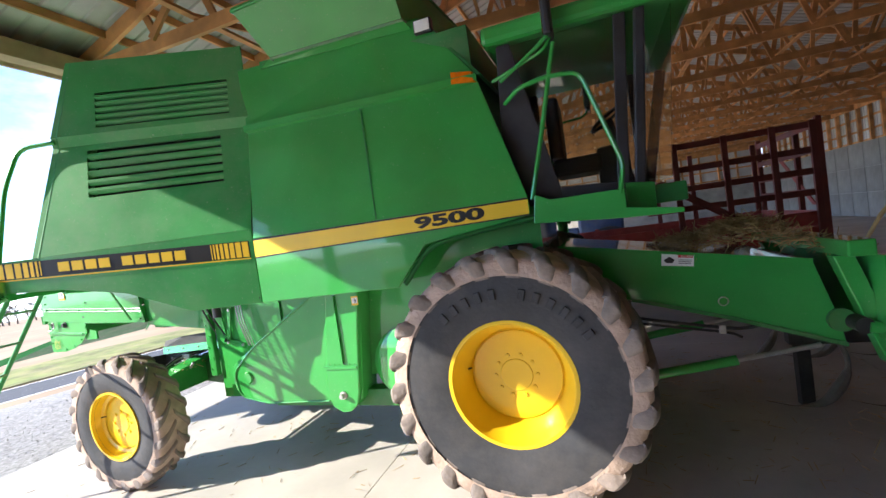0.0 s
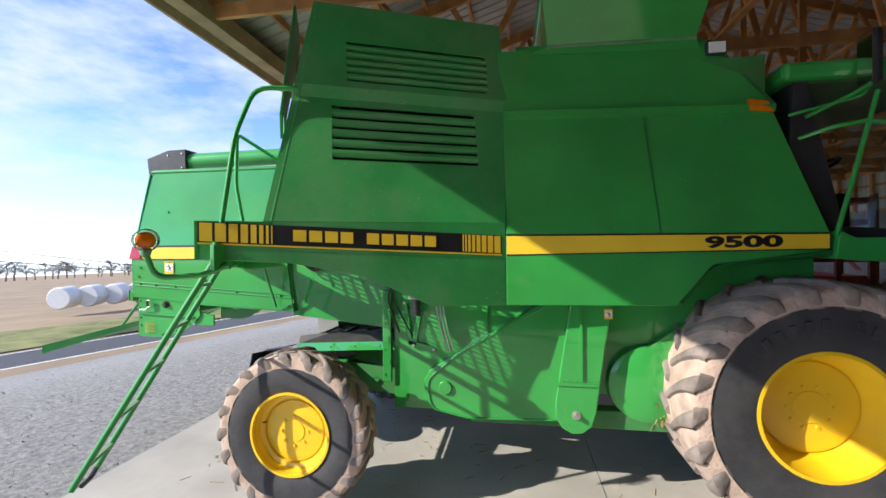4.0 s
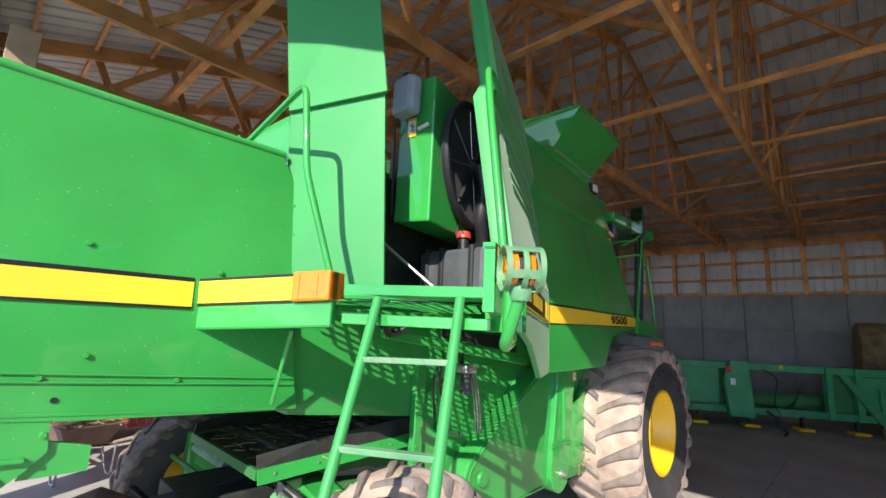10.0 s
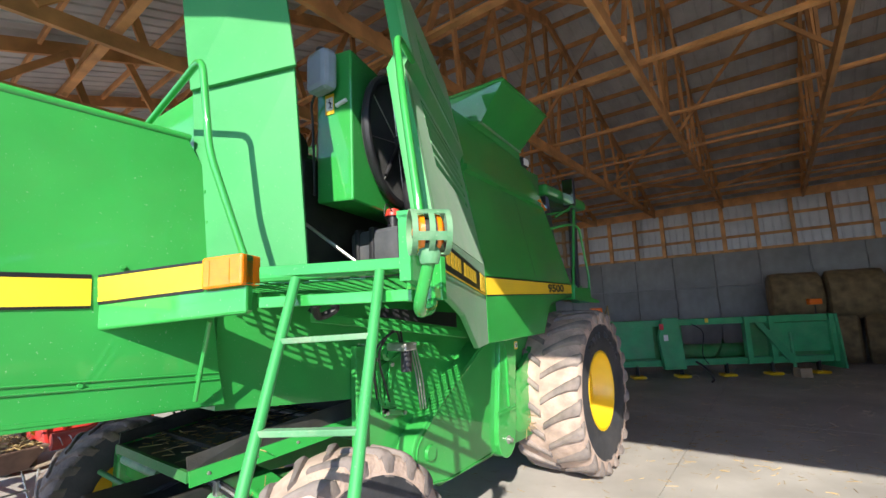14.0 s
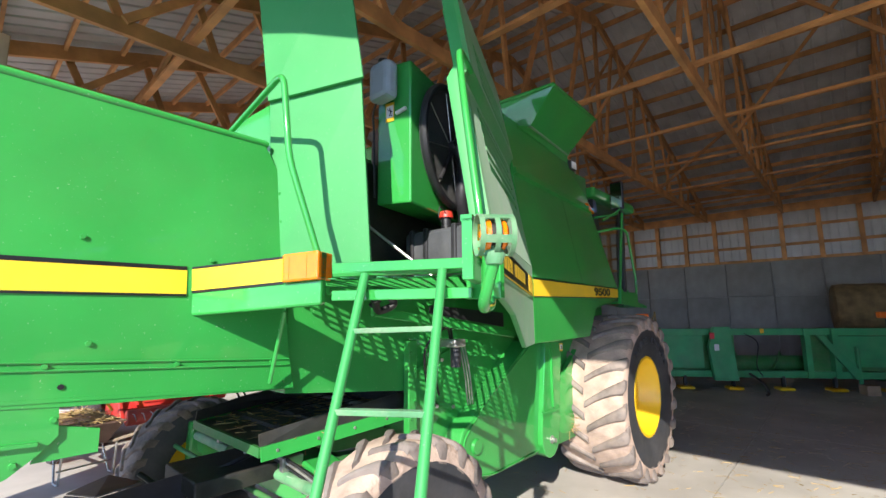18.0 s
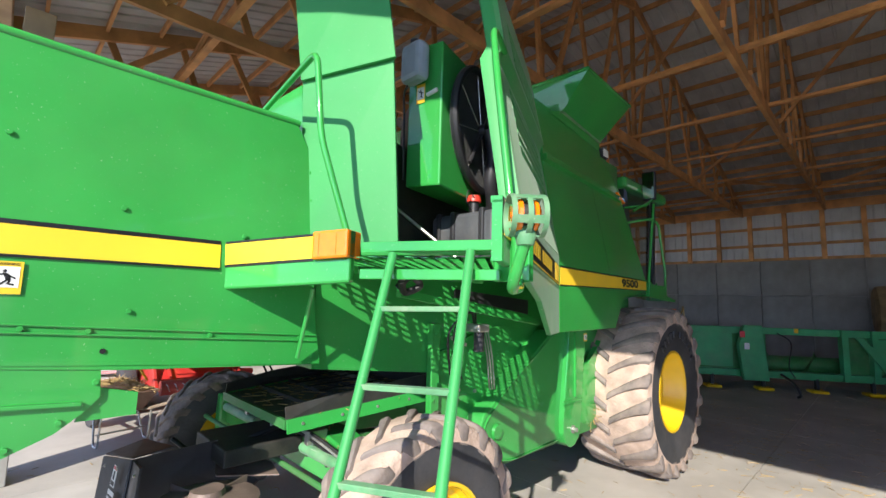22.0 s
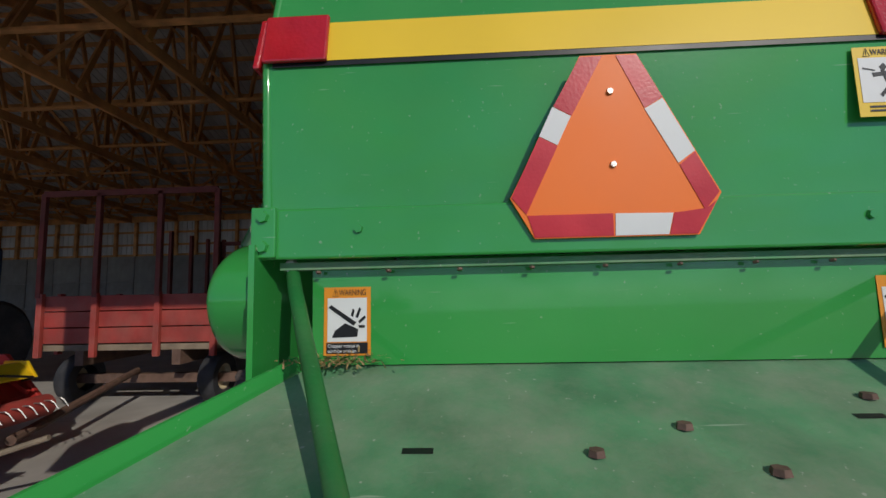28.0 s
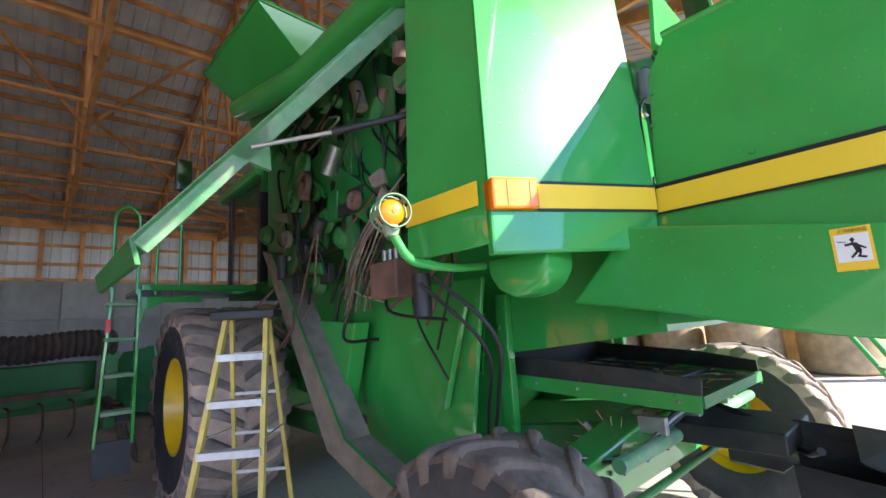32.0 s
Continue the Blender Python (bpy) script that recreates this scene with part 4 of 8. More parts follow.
# slow-moving-vehicle emblem
m = frame_at((-5.763, -.012, 1.604), (0, -.95, 0), (-.03, 0, 1))
emblem = P("warning_triangle", slab([m @ Vector((a, b, 0)) for a, b in ((-.155, -.045), (.155, -.045), (.20, .035), (.055, .315), (-.055, .315), (-.20, .035))], m.to_3x3() @ Vector((0, 0, .006))), FLUO, "orange triangle emblem with red and white borders")
m = m @ Matrix.Translation((0, 0, .0065))
for q in ([(-.155, -.043), (-.005, -.043), (-.005, 0), (-.168, 0)], [(.10, -.043), (.152, -.043), (.19, .02), (.17, .005), (.11, -.002)],
          [(-.198, .036), (-.17, .002), (-.105, .135), (-.14, .155)], [(-.11, .215), (-.075, .195), (-.012, .312), (-.055, .312)],
          [(.196, .036), (.168, .002), (.125, .09), (.155, .115)], [(.015, .312), (.055, .312), (.10, .225), (.065, .205)]):
    flat("red_border", q, m, REFLECT_RED, emblem)
for q in ([(-.002, -.043), (.098, -.043), (.108, -.002), (0, 0)], [(-.14, .156), (-.105, .137), (-.077, .194), (-.112, .214)], [(.155, .117), (.123, .094), (.065, .203), (.10, .223)]):
    flat("white_border", q, m, WHITE, emblem)
bolts("bolt_head", [m @ Vector((0, .24, 0)), m @ Vector((0, .095, 0))], (-1, 0, 0), emblem, .007, STEEL)


def warning_label(name, m, w, h, frame_mat, title, parent, figure):
    """Sticker with a coloured frame, a white picture field and a dark pictogram."""
    lab = P(name, slab([m @ Vector((a, b, 0)) for a, b in rect(0, 0, w, h)], m.to_3x3() @ Vector((0, 0, .0012))), frame_mat, "safety sticker with a pictogram", False, parent)
    m2 = m @ Matrix.Translation((0, 0, .0016))
    field = rect(w * .08, h * .20, w * .92, h * .84)
    q = P("picture_field", slab([m2 @ Vector((a, b, 0)) for a, b in field], m2.to_3x3() @ Vector((0, 0, .0006))), WHITE, "", False, parent)
    q.name = "sticker_field"
    m3 = m @ Matrix.Translation((0, 0, .0026))
    for pts in figure:
        o = P("pictogram", slab([m3 @ Vector((w * a, h * b, 0)) for a, b in pts], m3.to_3x3() @ Vector((0, 0, .0005))), BLACK, "", False, parent)
    writing("sticker_title", title, h * .12, m @ Matrix.Translation((w * .17, h * .88, .002)), BLACK, parent, .0003, .72 * (w / h) / .72, 0)
    return lab


RUNNER = [[(.44, .70), (.52, .76), (.58, .70), (.52, .64)], [(.46, .66), (.62, .62), (.70, .45), (.56, .42)], [(.58, .45), (.70, .46), (.56, .30), (.78, .26), (.80, .31), (.66, .33)], [(.56, .44), (.64, .43), (.44, .27), (.40, .31)], [(.30, .62), (.52, .63), (.52, .58), (.32, .56)], [(.62, .60), (.82, .50), (.80, .46), (.62, .54)], [(.14, .70), (.36, .66), (.36, .645), (.14, .68)]]
HAND = [[(.10, .70), (.16, .74), (.70, .48), (.64, .43)], [(.18, .26), (.72, .27), (.74, .38), (.46, .47), (.24, .36)], [(.58, .58), (.62, .68), (.66, .66), (.63, .56)], [(.68, .56), (.76, .70), (.80, .67), (.73, .54)], [(.74, .50), (.88, .58), (.90, .54), (.77, .46)], [(.74, .44), (.88, .44), (.88, .40), (.76, .40)]]
for y in (.575, -.53):
    m = sign_frame(-5.708, y, 1.335)
    warning_label("chopper_sticker", m, .098, .140, LABEL_ORANGE, "\u26a0WARNING", rear, HAND)
    m3 = m @ Matrix.Translation((0, 0, .002))
    flat("text_field", rect(.006, .004, .092, .026), m3, BLACK, rear, .0006)
    writing("sticker_text", "Chopper rotates in\nwindrow position.", .0105, m @ Matrix.Translation((.009, .0165, .003)), WHITE, rear, .0002, .80)
m = sign_frame(-5.742, -.505, 1.785)
warning_label("rear_sticker", m, .105, .145, LABEL_YELLOW, "\u26a0WARNING", rear, RUNNER)
flat("text_bar", rect(.02, .018, .095, .022), m @ Matrix.Translation((0, 0, .002)), BLACK, rear, .0004)
flat("text_bar", rect(.02, .010, .095, .014), m @ Matrix.Translation((0, 0, .002)), BLACK, rear, .0004)
m = frame_at((-5.36, -.7105, 1.80), (1, 0, 0), (0, 0, 1))
warning_label("hood_sticker", m, .098, .118, LABEL_YELLOW, "\u26a0WARNING", hr, RUNNER)

# straw chopper below the hood, with its tailboard
for sgn in (-1, 1):
    q = [(-5.66, 1.56), (-5.66, 1.20), (-5.60, 1.188), (-5.40, 1.188), (-5.25, 1.222), (-5.12, 1.28), (-5.04, 1.345), (-4.99, 1.40), (-5.0, 1.55)]
    if sgn > 0:
        q = [(-5.785, 1.56), (-5.785, 1.158), (-5.735, 1.150), (-5.62, 1.142), (-5.51, 1.142), (-5.39, 1.162), (-5.23, 1.247), (-5.12, 1.315), (-5.04, 1.37), (-4.99, 1.40), (-5.0, 1.55)]
    sd = P("chopper_side", slab([(x, sgn * .70, z) for x, z in q], (0, -sgn * .012, 0)), GREEN, "green straw chopper side plate with bolts")
    P("chopper_rib", slab([(-5.65, sgn * .70, 1.416), (-5.05, sgn * .70, 1.378), (-5.05, sgn * .70, 1.391), (-5.65, sgn * .70, 1.429)], (0, sgn * .022, 0)), GREEN, "", False, sd)
    P("chopper_tongue", slab([(-5.02, sgn * .684, 1.44), (-4.86, sgn * .684, 1.40), (-4.86, sgn * .684, 1.31), (-5.06, sgn * .684, 1.31)], (0, -sgn * .02, 0)), GREEN, "", False, sd)
    bolts("bolt_head", [(x, sgn * .70, z) for x, z in ((-5.645, 1.535), (-5.645, 1.47), (-5.64, 1.375), (-5.635, 1.30), (-5.40, 1.215), (-5.25, 1.248), (-5.11, 1.32), (-5.01, 1.46))], (0, sgn, 0), sd, .013)
    hub = P("bearing_hub", spin([(0, sgn * .032), (.018, sgn * .032), (.024, sgn * .026), (.026, sgn * .01), (.036, sgn * .008), (.036, 0), (0, 0)], (-5.355, sgn * .70, 1.505), "y", 16), DARK_METAL, "grey bearing hub", True, sd)
    P("latch_rod", tube(rounded([(-5.62, sgn * .73, 1.455), (-5.55, sgn * .735, 1.455), (-5.53, sgn * .735, 1.48), (-5.50, sgn * .735, 1.48), (-5.50, sgn * .735, 1.545), (-5.53, sgn * .735, 1.545)], .01), .006, 8), STEEL, "bent spring latch rod", False, sd)
    coil = [( -5.53 + .012 * math.cos(k * .9), sgn * .735 + .012 * math.sin(k * .9), 1.485 + .0013 * k) for k in range(44)]
    P("latch_spring", tube(coil, .0028, 5), DARK_METAL, "", False, sd)
    for k in range(14):
        wd = .098 + .010 * ((k * 7) % 3) - (.05 if k in (5, 13) else 0)
        z, x0 = (1.325 - k * .0074, -5.58) if sgn < 0 else (1.246 - k * .0048, -5.587 - wd * 1.15)
        th = .0024 if sgn < 0 else .0017
        x1 = x0 + wd * (1 if sgn < 0 else 1.15)
        P("decal_line", slab([(x0, sgn * .7125, z), (x1, sgn * .7125, z), (x1, sgn * .7125, z - th), (x0, sgn * .7125, z - th)], (0, sgn * .0006, 0)), DECAL_FADED, "", False, sd)
    writing("decal_title", "IMPORTANT", .011, frame_at((-5.56 if sgn < 0 else -5.625, sgn * .7128, 1.333 if sgn < 0 else 1.251), (1 if sgn < 0 else -1, 0, 0), (0, 0, 1)), DECAL_FADED, sd, .0002, .9)
P("chopper_rear", boxes(((-5.705, -.60, 1.315), (-5.69, .60, 1.52))), GREEN, "green chopper housing plate")
P("chopper_flange", boxes(((-5.73, -.66, 1.512), (-5.69, .66, 1.527))), GREEN_FADED)
bolts("flange_screw", [(-5.728, -.58 + k * .145, 1.508) for k in range(9)], (-.3, 0, -1), None, .006, RUST)
deck = P("tailboard", slab([(-5.69, -.60, 1.315), (-5.69, .60, 1.315), (-6.42, .98, 1.10), (-6.42, -.98, 1.10)], (0, 0, -.006)), GREEN_FADED, "scuffed and faded green spreader tailboard")
for sgn in (-1, 1):
    P("tailboard_rim", slab([(-5.67, sgn * .605, 1.30), (-5.67, sgn * .605, 1.345), (-6.42, sgn * .985, 1.14), (-6.42, sgn * .985, 1.06)], (0, sgn * .008, 0)), GREEN, "", False, deck)
    P("support_rod", tube([(-5.716, sgn * .638, 1.504), (-5.78, sgn * .607, 1.464), (-6.23, sgn * .368, 1.166)], .014, 10), GREEN_DIRTY, "green tubular stay rod", True)
    bolts("bolt_head", [(-5.716, sgn * .64, 1.52)], (-1, 0, 0), None, .016, STEEL)
rr = random.Random(9)
for k in range(7):
    x = rr.uniform(-6.2, -5.8)
    bolts("rusty_bolt", [(x, rr.uniform(-.45, .45), 1.315 + (x + 5.69) * .2945 + .001)], (0, 0, 1), deck, .013, RUST)
for k in range(3):
    x = rr.uniform(-6.15, -5.8)
    y = rr.uniform(-.5, .4)
    z = 1.316 + (x + 5.69) * .2945
    P("slot", slab([(x, y, z), (x + .012, y, z + .0035), (x + .012, y + .045, z + .0035), (x, y + .045, z)], (0, 0, .0006)), BLACK, "", False, deck)
bm = bmesh.new()
for k in range(260):
    p = Vector((-5.71 - abs(rr.gauss(0, .025)), .56 + rr.gauss(0, .05), 1.322 + abs(rr.gauss(0, .008))))
    d = Vector((rr.gauss(0, 1), rr.gauss(0, 1), rr.gauss(0, .3))).normalized() * rr.uniform(.006, .02)
    s = Vector((-d.y, d.x, 0)).normalized() * .0018
    bm.faces.new([bm.verts.new(v) for v in (p - s, p + d - s, p + d + s, p + s)])
tagged(link("chaff", bm, STRAW), "small heap of straw chaff on the tailboard", "chaff", "", "stuff")


# wheels
def wheel(name, c, R, w, rim_r, side, lugs, label, dish, muddy=True):
    cx, cy, cz = c
    wh = P(name, spin([(0, -.05), (rim_r * .3, -.05), (rim_r * .3, .05), (0, .05)], c, "y", 20), DARK_METAL, label, True)
    h = w / 2
    prof = [(rim_r * .98, -h * .78), (rim_r * 1.05, -h * .90), (rim_r + (R - rim_r) * .35, -h * 1.0), (R * .90, -h * .96), (R * .95, -h * .80), (R * .962, -h * .3), (R * .962, h * .3), (R * .95, h * .80), (R * .90, h * .96), (rim_r + (R - rim_r) * .35, h), (rim_r * 1.05, h * .90), (rim_r * .98, h * .78)]
    P("tyre", spin(prof, c, "y", 56), RUBBER, "black rubber tyre", True, wh)
    P("tread_band", spin([(R * (.815 if muddy else .89), -h * 1.004), (R * .90, -h * .99), (R * .93, -h * .95), (R * .953, -h * .84), (R * .967, -h * .3), (R * .967, h * .3), (R * .953, h * .84), (R * .93, h * .95), (R * .90, h * .99), (R * (.815 if muddy else .89), h * 1.004)], c, "y", 56), MUD if muddy else LUG_DARK, "dried mud between the lugs", True, wh)
    # chevron lugs, each from the middle over the shoulder and down the side
    tr_ = bmesh.new()
    for sgn in (-1, 1):
        for k in range(lugs):
            a0 = 2 * math.pi * (k + (.5 if sgn > 0 else 0)) / lugs
            rows = []
            for t in (0, .25, .5, .75, .9, 1.0, 1.12, 1.28, 1.44, 1.56):
                over = max(0, t - 1) / .56
                tt = min(t, 1.0)
                a = a0 - (1.05 * (tt - .25 * tt * tt) + .26 * over) * (2 * math.pi / lugs)
                wd = (.034 + .030 * tt * tt - .016 * over) * (R / .9) ** 1.1
                row = []
                for q, up in ((-1.35, 0), (-1.08, .55), (-.80, .90), (-.40, 1), (.25, 1), (.70, .88), (.95, .5), (1.15, 0)):
                    aa = a + q * wd / R
                    fade = 1 - over * over
                    if over > 0:
                        rr_ = R * (.965 - .165 * over + .020 * up * (1 - over))
                        yy_ = h * (.975 + .005 * over + .085 * up * fade)
                    else:
                        rr_ = R * (.935 - .015 * max(0, tt - .9) * 10 + (.065 - .018 * max(0, tt - .75) * 4) * up)
                        yy_ = h * (.02 + tt * .955 + .05 * up * max(0, tt - .75) * 4)
                    row.append(tr_.verts.new((cx + rr_ * math.cos(aa), cy + sgn * yy_, cz + rr_ * math.sin(aa))))
                rows.append(row)
            for r0, r1 in zip(rows, rows[1:]):
                for i in range(7):
                    tr_.faces.new((r0[i], r0[i + 1], r1[i + 1], r1[i]))
            tr_.faces.new(rows[0][::-1])
            tr_.faces.new(rows[-1])
    P("tread", tr_, LUG if muddy else LUG_DARK, "worn muddy lugged tread" if muddy else "dark lugged tread", True, wh)
    # raised plain marks on the sidewall
    for k in range(0 if R < .8 else 11):
        a = .55 + k * .155 + (.16 if k > 5 else 0)
        ur, ut = Vector((math.cos(a), 0, math.sin(a))), Vector((-math.sin(a), 0, math.cos(a)))
        c0 = Vector((cx, cy + side * h * .985, cz)) + ur * R * .685
        P("sidewall_mark", slab([c0 - ut * .022 - ur * .035, c0 + ut * .022 - ur * .035, c0 + ut * .022 + ur * .035, c0 - ut * .022 + ur * .035], (0, side * .016, 0), .004), RUBBER, "", False, wh)
    s = side
    o = h * .86
    rim = [(rim_r * 1.06, s * o), (rim_r * 1.06, s * (o + .02)), (rim_r * 1.0, s * (o + .02)), (rim_r * .975, s * (o - .03)), (rim_r * .93, s * (o - .06)), (rim_r * .83, s * (o - dish + .02)), (rim_r * .80, s * (o - dish)), (rim_r * .775, s * (o - dish + .004)), (rim_r * .765, s * (o - dish + .014)), (rim_r * .55, s * (o - dish + .022)), (rim_r * .28, s * (o - dish + .022)), (rim_r * .27, s * (o - dish + .028)), (.001, s * (o - dish + .028))]
    P("rim", spin(rim, c, "y", 48), YELLOW, "bright yellow steel rim", True, wh)
    inner = [(rim_r * 1.06, -s * o), (rim_r * .95, -s * (o - .04)), (rim_r * .90, -s * (o - .15)), (rim_r * .90, s * (o - dish - .02)), (0, s * (o - dish - .02))]
    P("rim_back", spin(inner, c, "y", 40), YELLOW, "", True, wh)
    for k in range(10 if rim_r > .35 else 8):
        a = k * 2 * math.pi / (10 if rim_r > .35 else 8)
        bm = bmesh.new()
        bolt_head(bm, (cx + rim_r * .36 * math.cos(a), cy + s * (o - dish + .022), cz + rim_r * .36 * math.sin(a)), (0, s, 0), .015)
        P("wheel_nut", bm, YELLOW, "", False, wh)
    P("valve", tube([(cx - rim_r * .80, cy + s * (o - dish), cz + .05), (cx - rim_r * .82, cy + s * (o - dish + .05), cz + .06)], .006, 6), DARK_METAL, "", False, wh)
    return wh


wheel("front_wheel", (0, -.885, .90), .90, .78, .41, -1, 22, "large drive wheel with a muddy lugged tyre", .21)
wheel("front_wheel", (0, 1.42, .90), .90, .78, .41, 1, 22, "large drive wheel with a muddy lugged tyre", .21)
wheel("rear_wheel", (-3.72, -1.225, .615), .625, .29, .305, -1, 20, "smaller steering wheel with a muddy lugged tyre", .09)
wheel("rear_wheel", (-3.72, 1.47, .54), .565, .36, .275, 1, 20, "smaller steering wheel with a black lugged tyre", .15, False)

# body between the wheels
P("separator_body", loft([[(.25, -.66, .95), (.25, .66, .95), (.25, .66, 2.05), (.25, -.66, 2.05)], [(-2.3, -.66, .72), (-2.3, .66, .72), (-2.3, .66, 2.05), (-2.3, -.66, 2.05)], [(-3.0, -.66, 1.30), (-3.0, .66, 1.30), (-3.0, .66, 2.05), (-3.0, -.66, 2.05)], [(-4.05, -.66, 1.42), (-4.05, .66, 1.42), (-4.05, .66, 2.1), (-4.05, -.66, 2.1)]]), GREEN, "green separator body")
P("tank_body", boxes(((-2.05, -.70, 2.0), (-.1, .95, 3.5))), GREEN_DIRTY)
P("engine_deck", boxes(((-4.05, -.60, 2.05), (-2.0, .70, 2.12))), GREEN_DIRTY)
sh_out = [(-2.79, .90), (-2.74, 1.00), (-2.48, 1.16), (-1.80, 1.58), (-1.28, 1.58), (-1.40, .64), (-1.73, .62), (-2.41, .60), (-2.70, .66), (-2.77, .75)]
P("lower_shield", slab([(x, -.83, z) for x, z in sh_out], (0, .27, 0), .014), GREEN, "flat green lower side shield")
P("lower_shield_lip", tube(rounded([(-1.76, -.835, 1.565), (-2.48, -.835, 1.155), (-2.76, -.835, .92), (-2.72, -.835, .68), (-2.40, -.835, .615), (-1.73, -.835, .635)], .08), .007, 6), GREEN, "", True)
P("shield_cap", spin([(0, -.02), (.05, -.02), (.06, 0), (0, 0)], (-2.60, -.832, .86), "y", 18), GREEN, "", True)
leg = P("elevator_leg", slab([(-1.59, -.875, 1.58), (-1.27, -.875, 1.58), (-1.33, -.875, 1.22), (-1.395, -.875, .72), (-1.43, -.875, .61), (-1.50, -.875, .555), (-1.58, -.875, .545), (-1.66, -.875, .59), (-1.71, -.875, .68), (-1.71, -.875, .79)], (0, .16, 0), .01), GREEN, "green elevator boot with a round foot")
P("leg_rib", boxes(((-1.52, -.895, .98), (-1.50, -.873, 1.56))), GREEN, "", False, leg)
P("leg_rib", slab([(-1.71, -.887, .93), (-1.38, -.887, .93), (-1.38, -.887, .95), (-1.71, -.887, .95)], (0, .015, 0)), GREEN, "", False, leg)
bolts("bolt_head", [(-1.70 + k * .05, -.877, .97) for k in range(7)], (0, -1, 0), leg, .007)
P("boot_shaft", spin([(0, -.045), (.02, -.045), (.02, -.01), (.035, -.01), (.035, 0), (0, 0)], (-1.55, -.875, .70), "y", 12), STEEL, "", True, leg)
m = frame_at((-1.335, -.8805, 1.465), (1, 0, 0), (0, 0, 1))
warning_label("leg_sticker", m, .062, .075, LABEL_YELLOW, "", leg, RUNNER)
P("drive_guard", spin([(0, -.06), (.26, -.06), (.30, -.04), (.31, 0), (.31, .05), (0, .05)], (-.98, -.70, .92), "y", 28), GREEN, "round green drive guard", True)
P("guard_arm", slab([(-1.0, -.74, 1.2), (-.62, -.74, 1.48), (-.50, -.74, 1.36), (-.86, -.74, .70)], (0, .05, 0)), GREEN)
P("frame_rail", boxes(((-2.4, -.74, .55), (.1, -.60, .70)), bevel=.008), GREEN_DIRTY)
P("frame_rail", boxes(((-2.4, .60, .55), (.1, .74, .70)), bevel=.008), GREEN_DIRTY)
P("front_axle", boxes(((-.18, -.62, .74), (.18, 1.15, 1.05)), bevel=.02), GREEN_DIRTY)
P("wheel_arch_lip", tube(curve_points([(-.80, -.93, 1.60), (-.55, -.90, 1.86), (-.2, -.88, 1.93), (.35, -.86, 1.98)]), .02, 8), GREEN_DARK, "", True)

# rear axle, steering rods and straw pan
ax = P("rear_axle", slab([(-3.80, -1.05, .70), (-3.80, 1.30, .70), (-3.80, 1.30, .86), (-3.80, .4, .98), (-3.80, -.4, .98), (-3.80, -1.05, .86)], (.20, 0, 0), .012), GREEN, "green rear axle beam with bolt holes")
bolts("bolt_head", [(-3.802, -.95 + k * .12, .80 + .03 * (k % 2)) for k in range(18)], (-1, 0, 0), ax, .012, DARK_METAL)
P("steering_cylinder", tube([(-3.90, -.95, .90), (-3.90, -.35, .90)], .032, 12), GREEN_FADED, "", True, ax)
P("steering_cylinder", tube([(-3.90, .35, .90), (-3.90, .95, .90)], .032, 12), GREEN_FADED, "", True, ax)
P("tie_rod", tube([(-3.96, -1.0, .78), (-3.96, 1.25, .78)], .018, 10), GREEN_DIRTY, "", True, ax)
for k in range(3):
    P("axle_pipe", tube(curve_points([(-3.84 - .02 * k, -.85 + .05 * k, .90), (-3.90, -.45, 1.00 - .02 * k), (-3.86 - .015 * k, -.05, .985), (-3.90, .35, .96 + .02 * k), (-3.84, .80 - .06 * k, .88), (-3.70, 1.05, .92)]), .009, 6), (HOSE, STEEL, HOSE)[k], "", True, ax)
for y in (-.42, .06, .5):
    P("pipe_clamp", boxes(((-3.925, y - .02, .93), (-3.79, y + .02, 1.01)), bevel=.005), STEEL, "", False, ax)
P("steering_knuckle", boxes(((-3.86, -1.09, .55), (-3.56, -.98, .95)), bevel=.02), GREEN, "", False, ax)
P("steering_knuckle", boxes(((-3.86, 1.22, .55), (-3.56, 1.33, .95)), bevel=.02), GREEN, "", False, ax)
for sgn in (-1, 1):
    P("axle_arm", slab([(-3.7, sgn * .40, .70), (-2.3, sgn * .55, .60), (-2.3, sgn * .55, .80), (-3.7, sgn * .40, .95)], (0, .10, 0)), GREEN_DIRTY)
pan = P("straw_pan", slab([(-4.08, -.478, 1.105), (-4.08, .478, 1.105), (-2.9, .578, 1.18), (-2.9, -.578, 1.18)], (0, 0, -.015)), BLACK_PLASTIC, "black dusty straw pan behind the sieves")
for sgn in (-1, 1):
    P("pan_side", slab([(-4.09, sgn * .475, 1.115), (-2.9, sgn * .575, 1.19), (-2.9, sgn * .565, 1.30), (-3.75, sgn * .50, 1.235), (-4.09, sgn * .455, 1.185)], (0, sgn * .012, 0)), DARK_METAL, "dark steel pan side", False, pan)
for sgn in (-1, 1):
    P("pan_rail", slab([(-4.09, sgn * .50, 1.045), (-2.9, sgn * .60, 1.12), (-2.9, sgn * .585, 1.195), (-4.09, sgn * .485, 1.12)], (0, sgn * .012, 0)), GREEN, "", False, pan)
    bolts("bolt_head", [(-4.0 + k * .25, sgn * (.512 + k * .021), 1.09 + k * .0158) for k in range(5)], (0, sgn, 0), pan, .010, STEEL)
P("pan_lip", boxes(((-4.10, -.49, 1.065), (-4.08, .49, 1.118))), GREEN_DIRTY, "", False, pan)
for x in (-3.85, -3.62, -3.40):
    P("pan_step", boxes(((x, -.47, 1.10 + (x + 4.08) * .0635), (x + .03, .47, 1.128 + (x + 4.08) * .0635))), BLACK_PLASTIC, "", False, pan)
P("pan_strip", boxes(((-3.20, -.5, 1.165), (-3.15, .5, 1.182))), STEEL, "", False, pan)
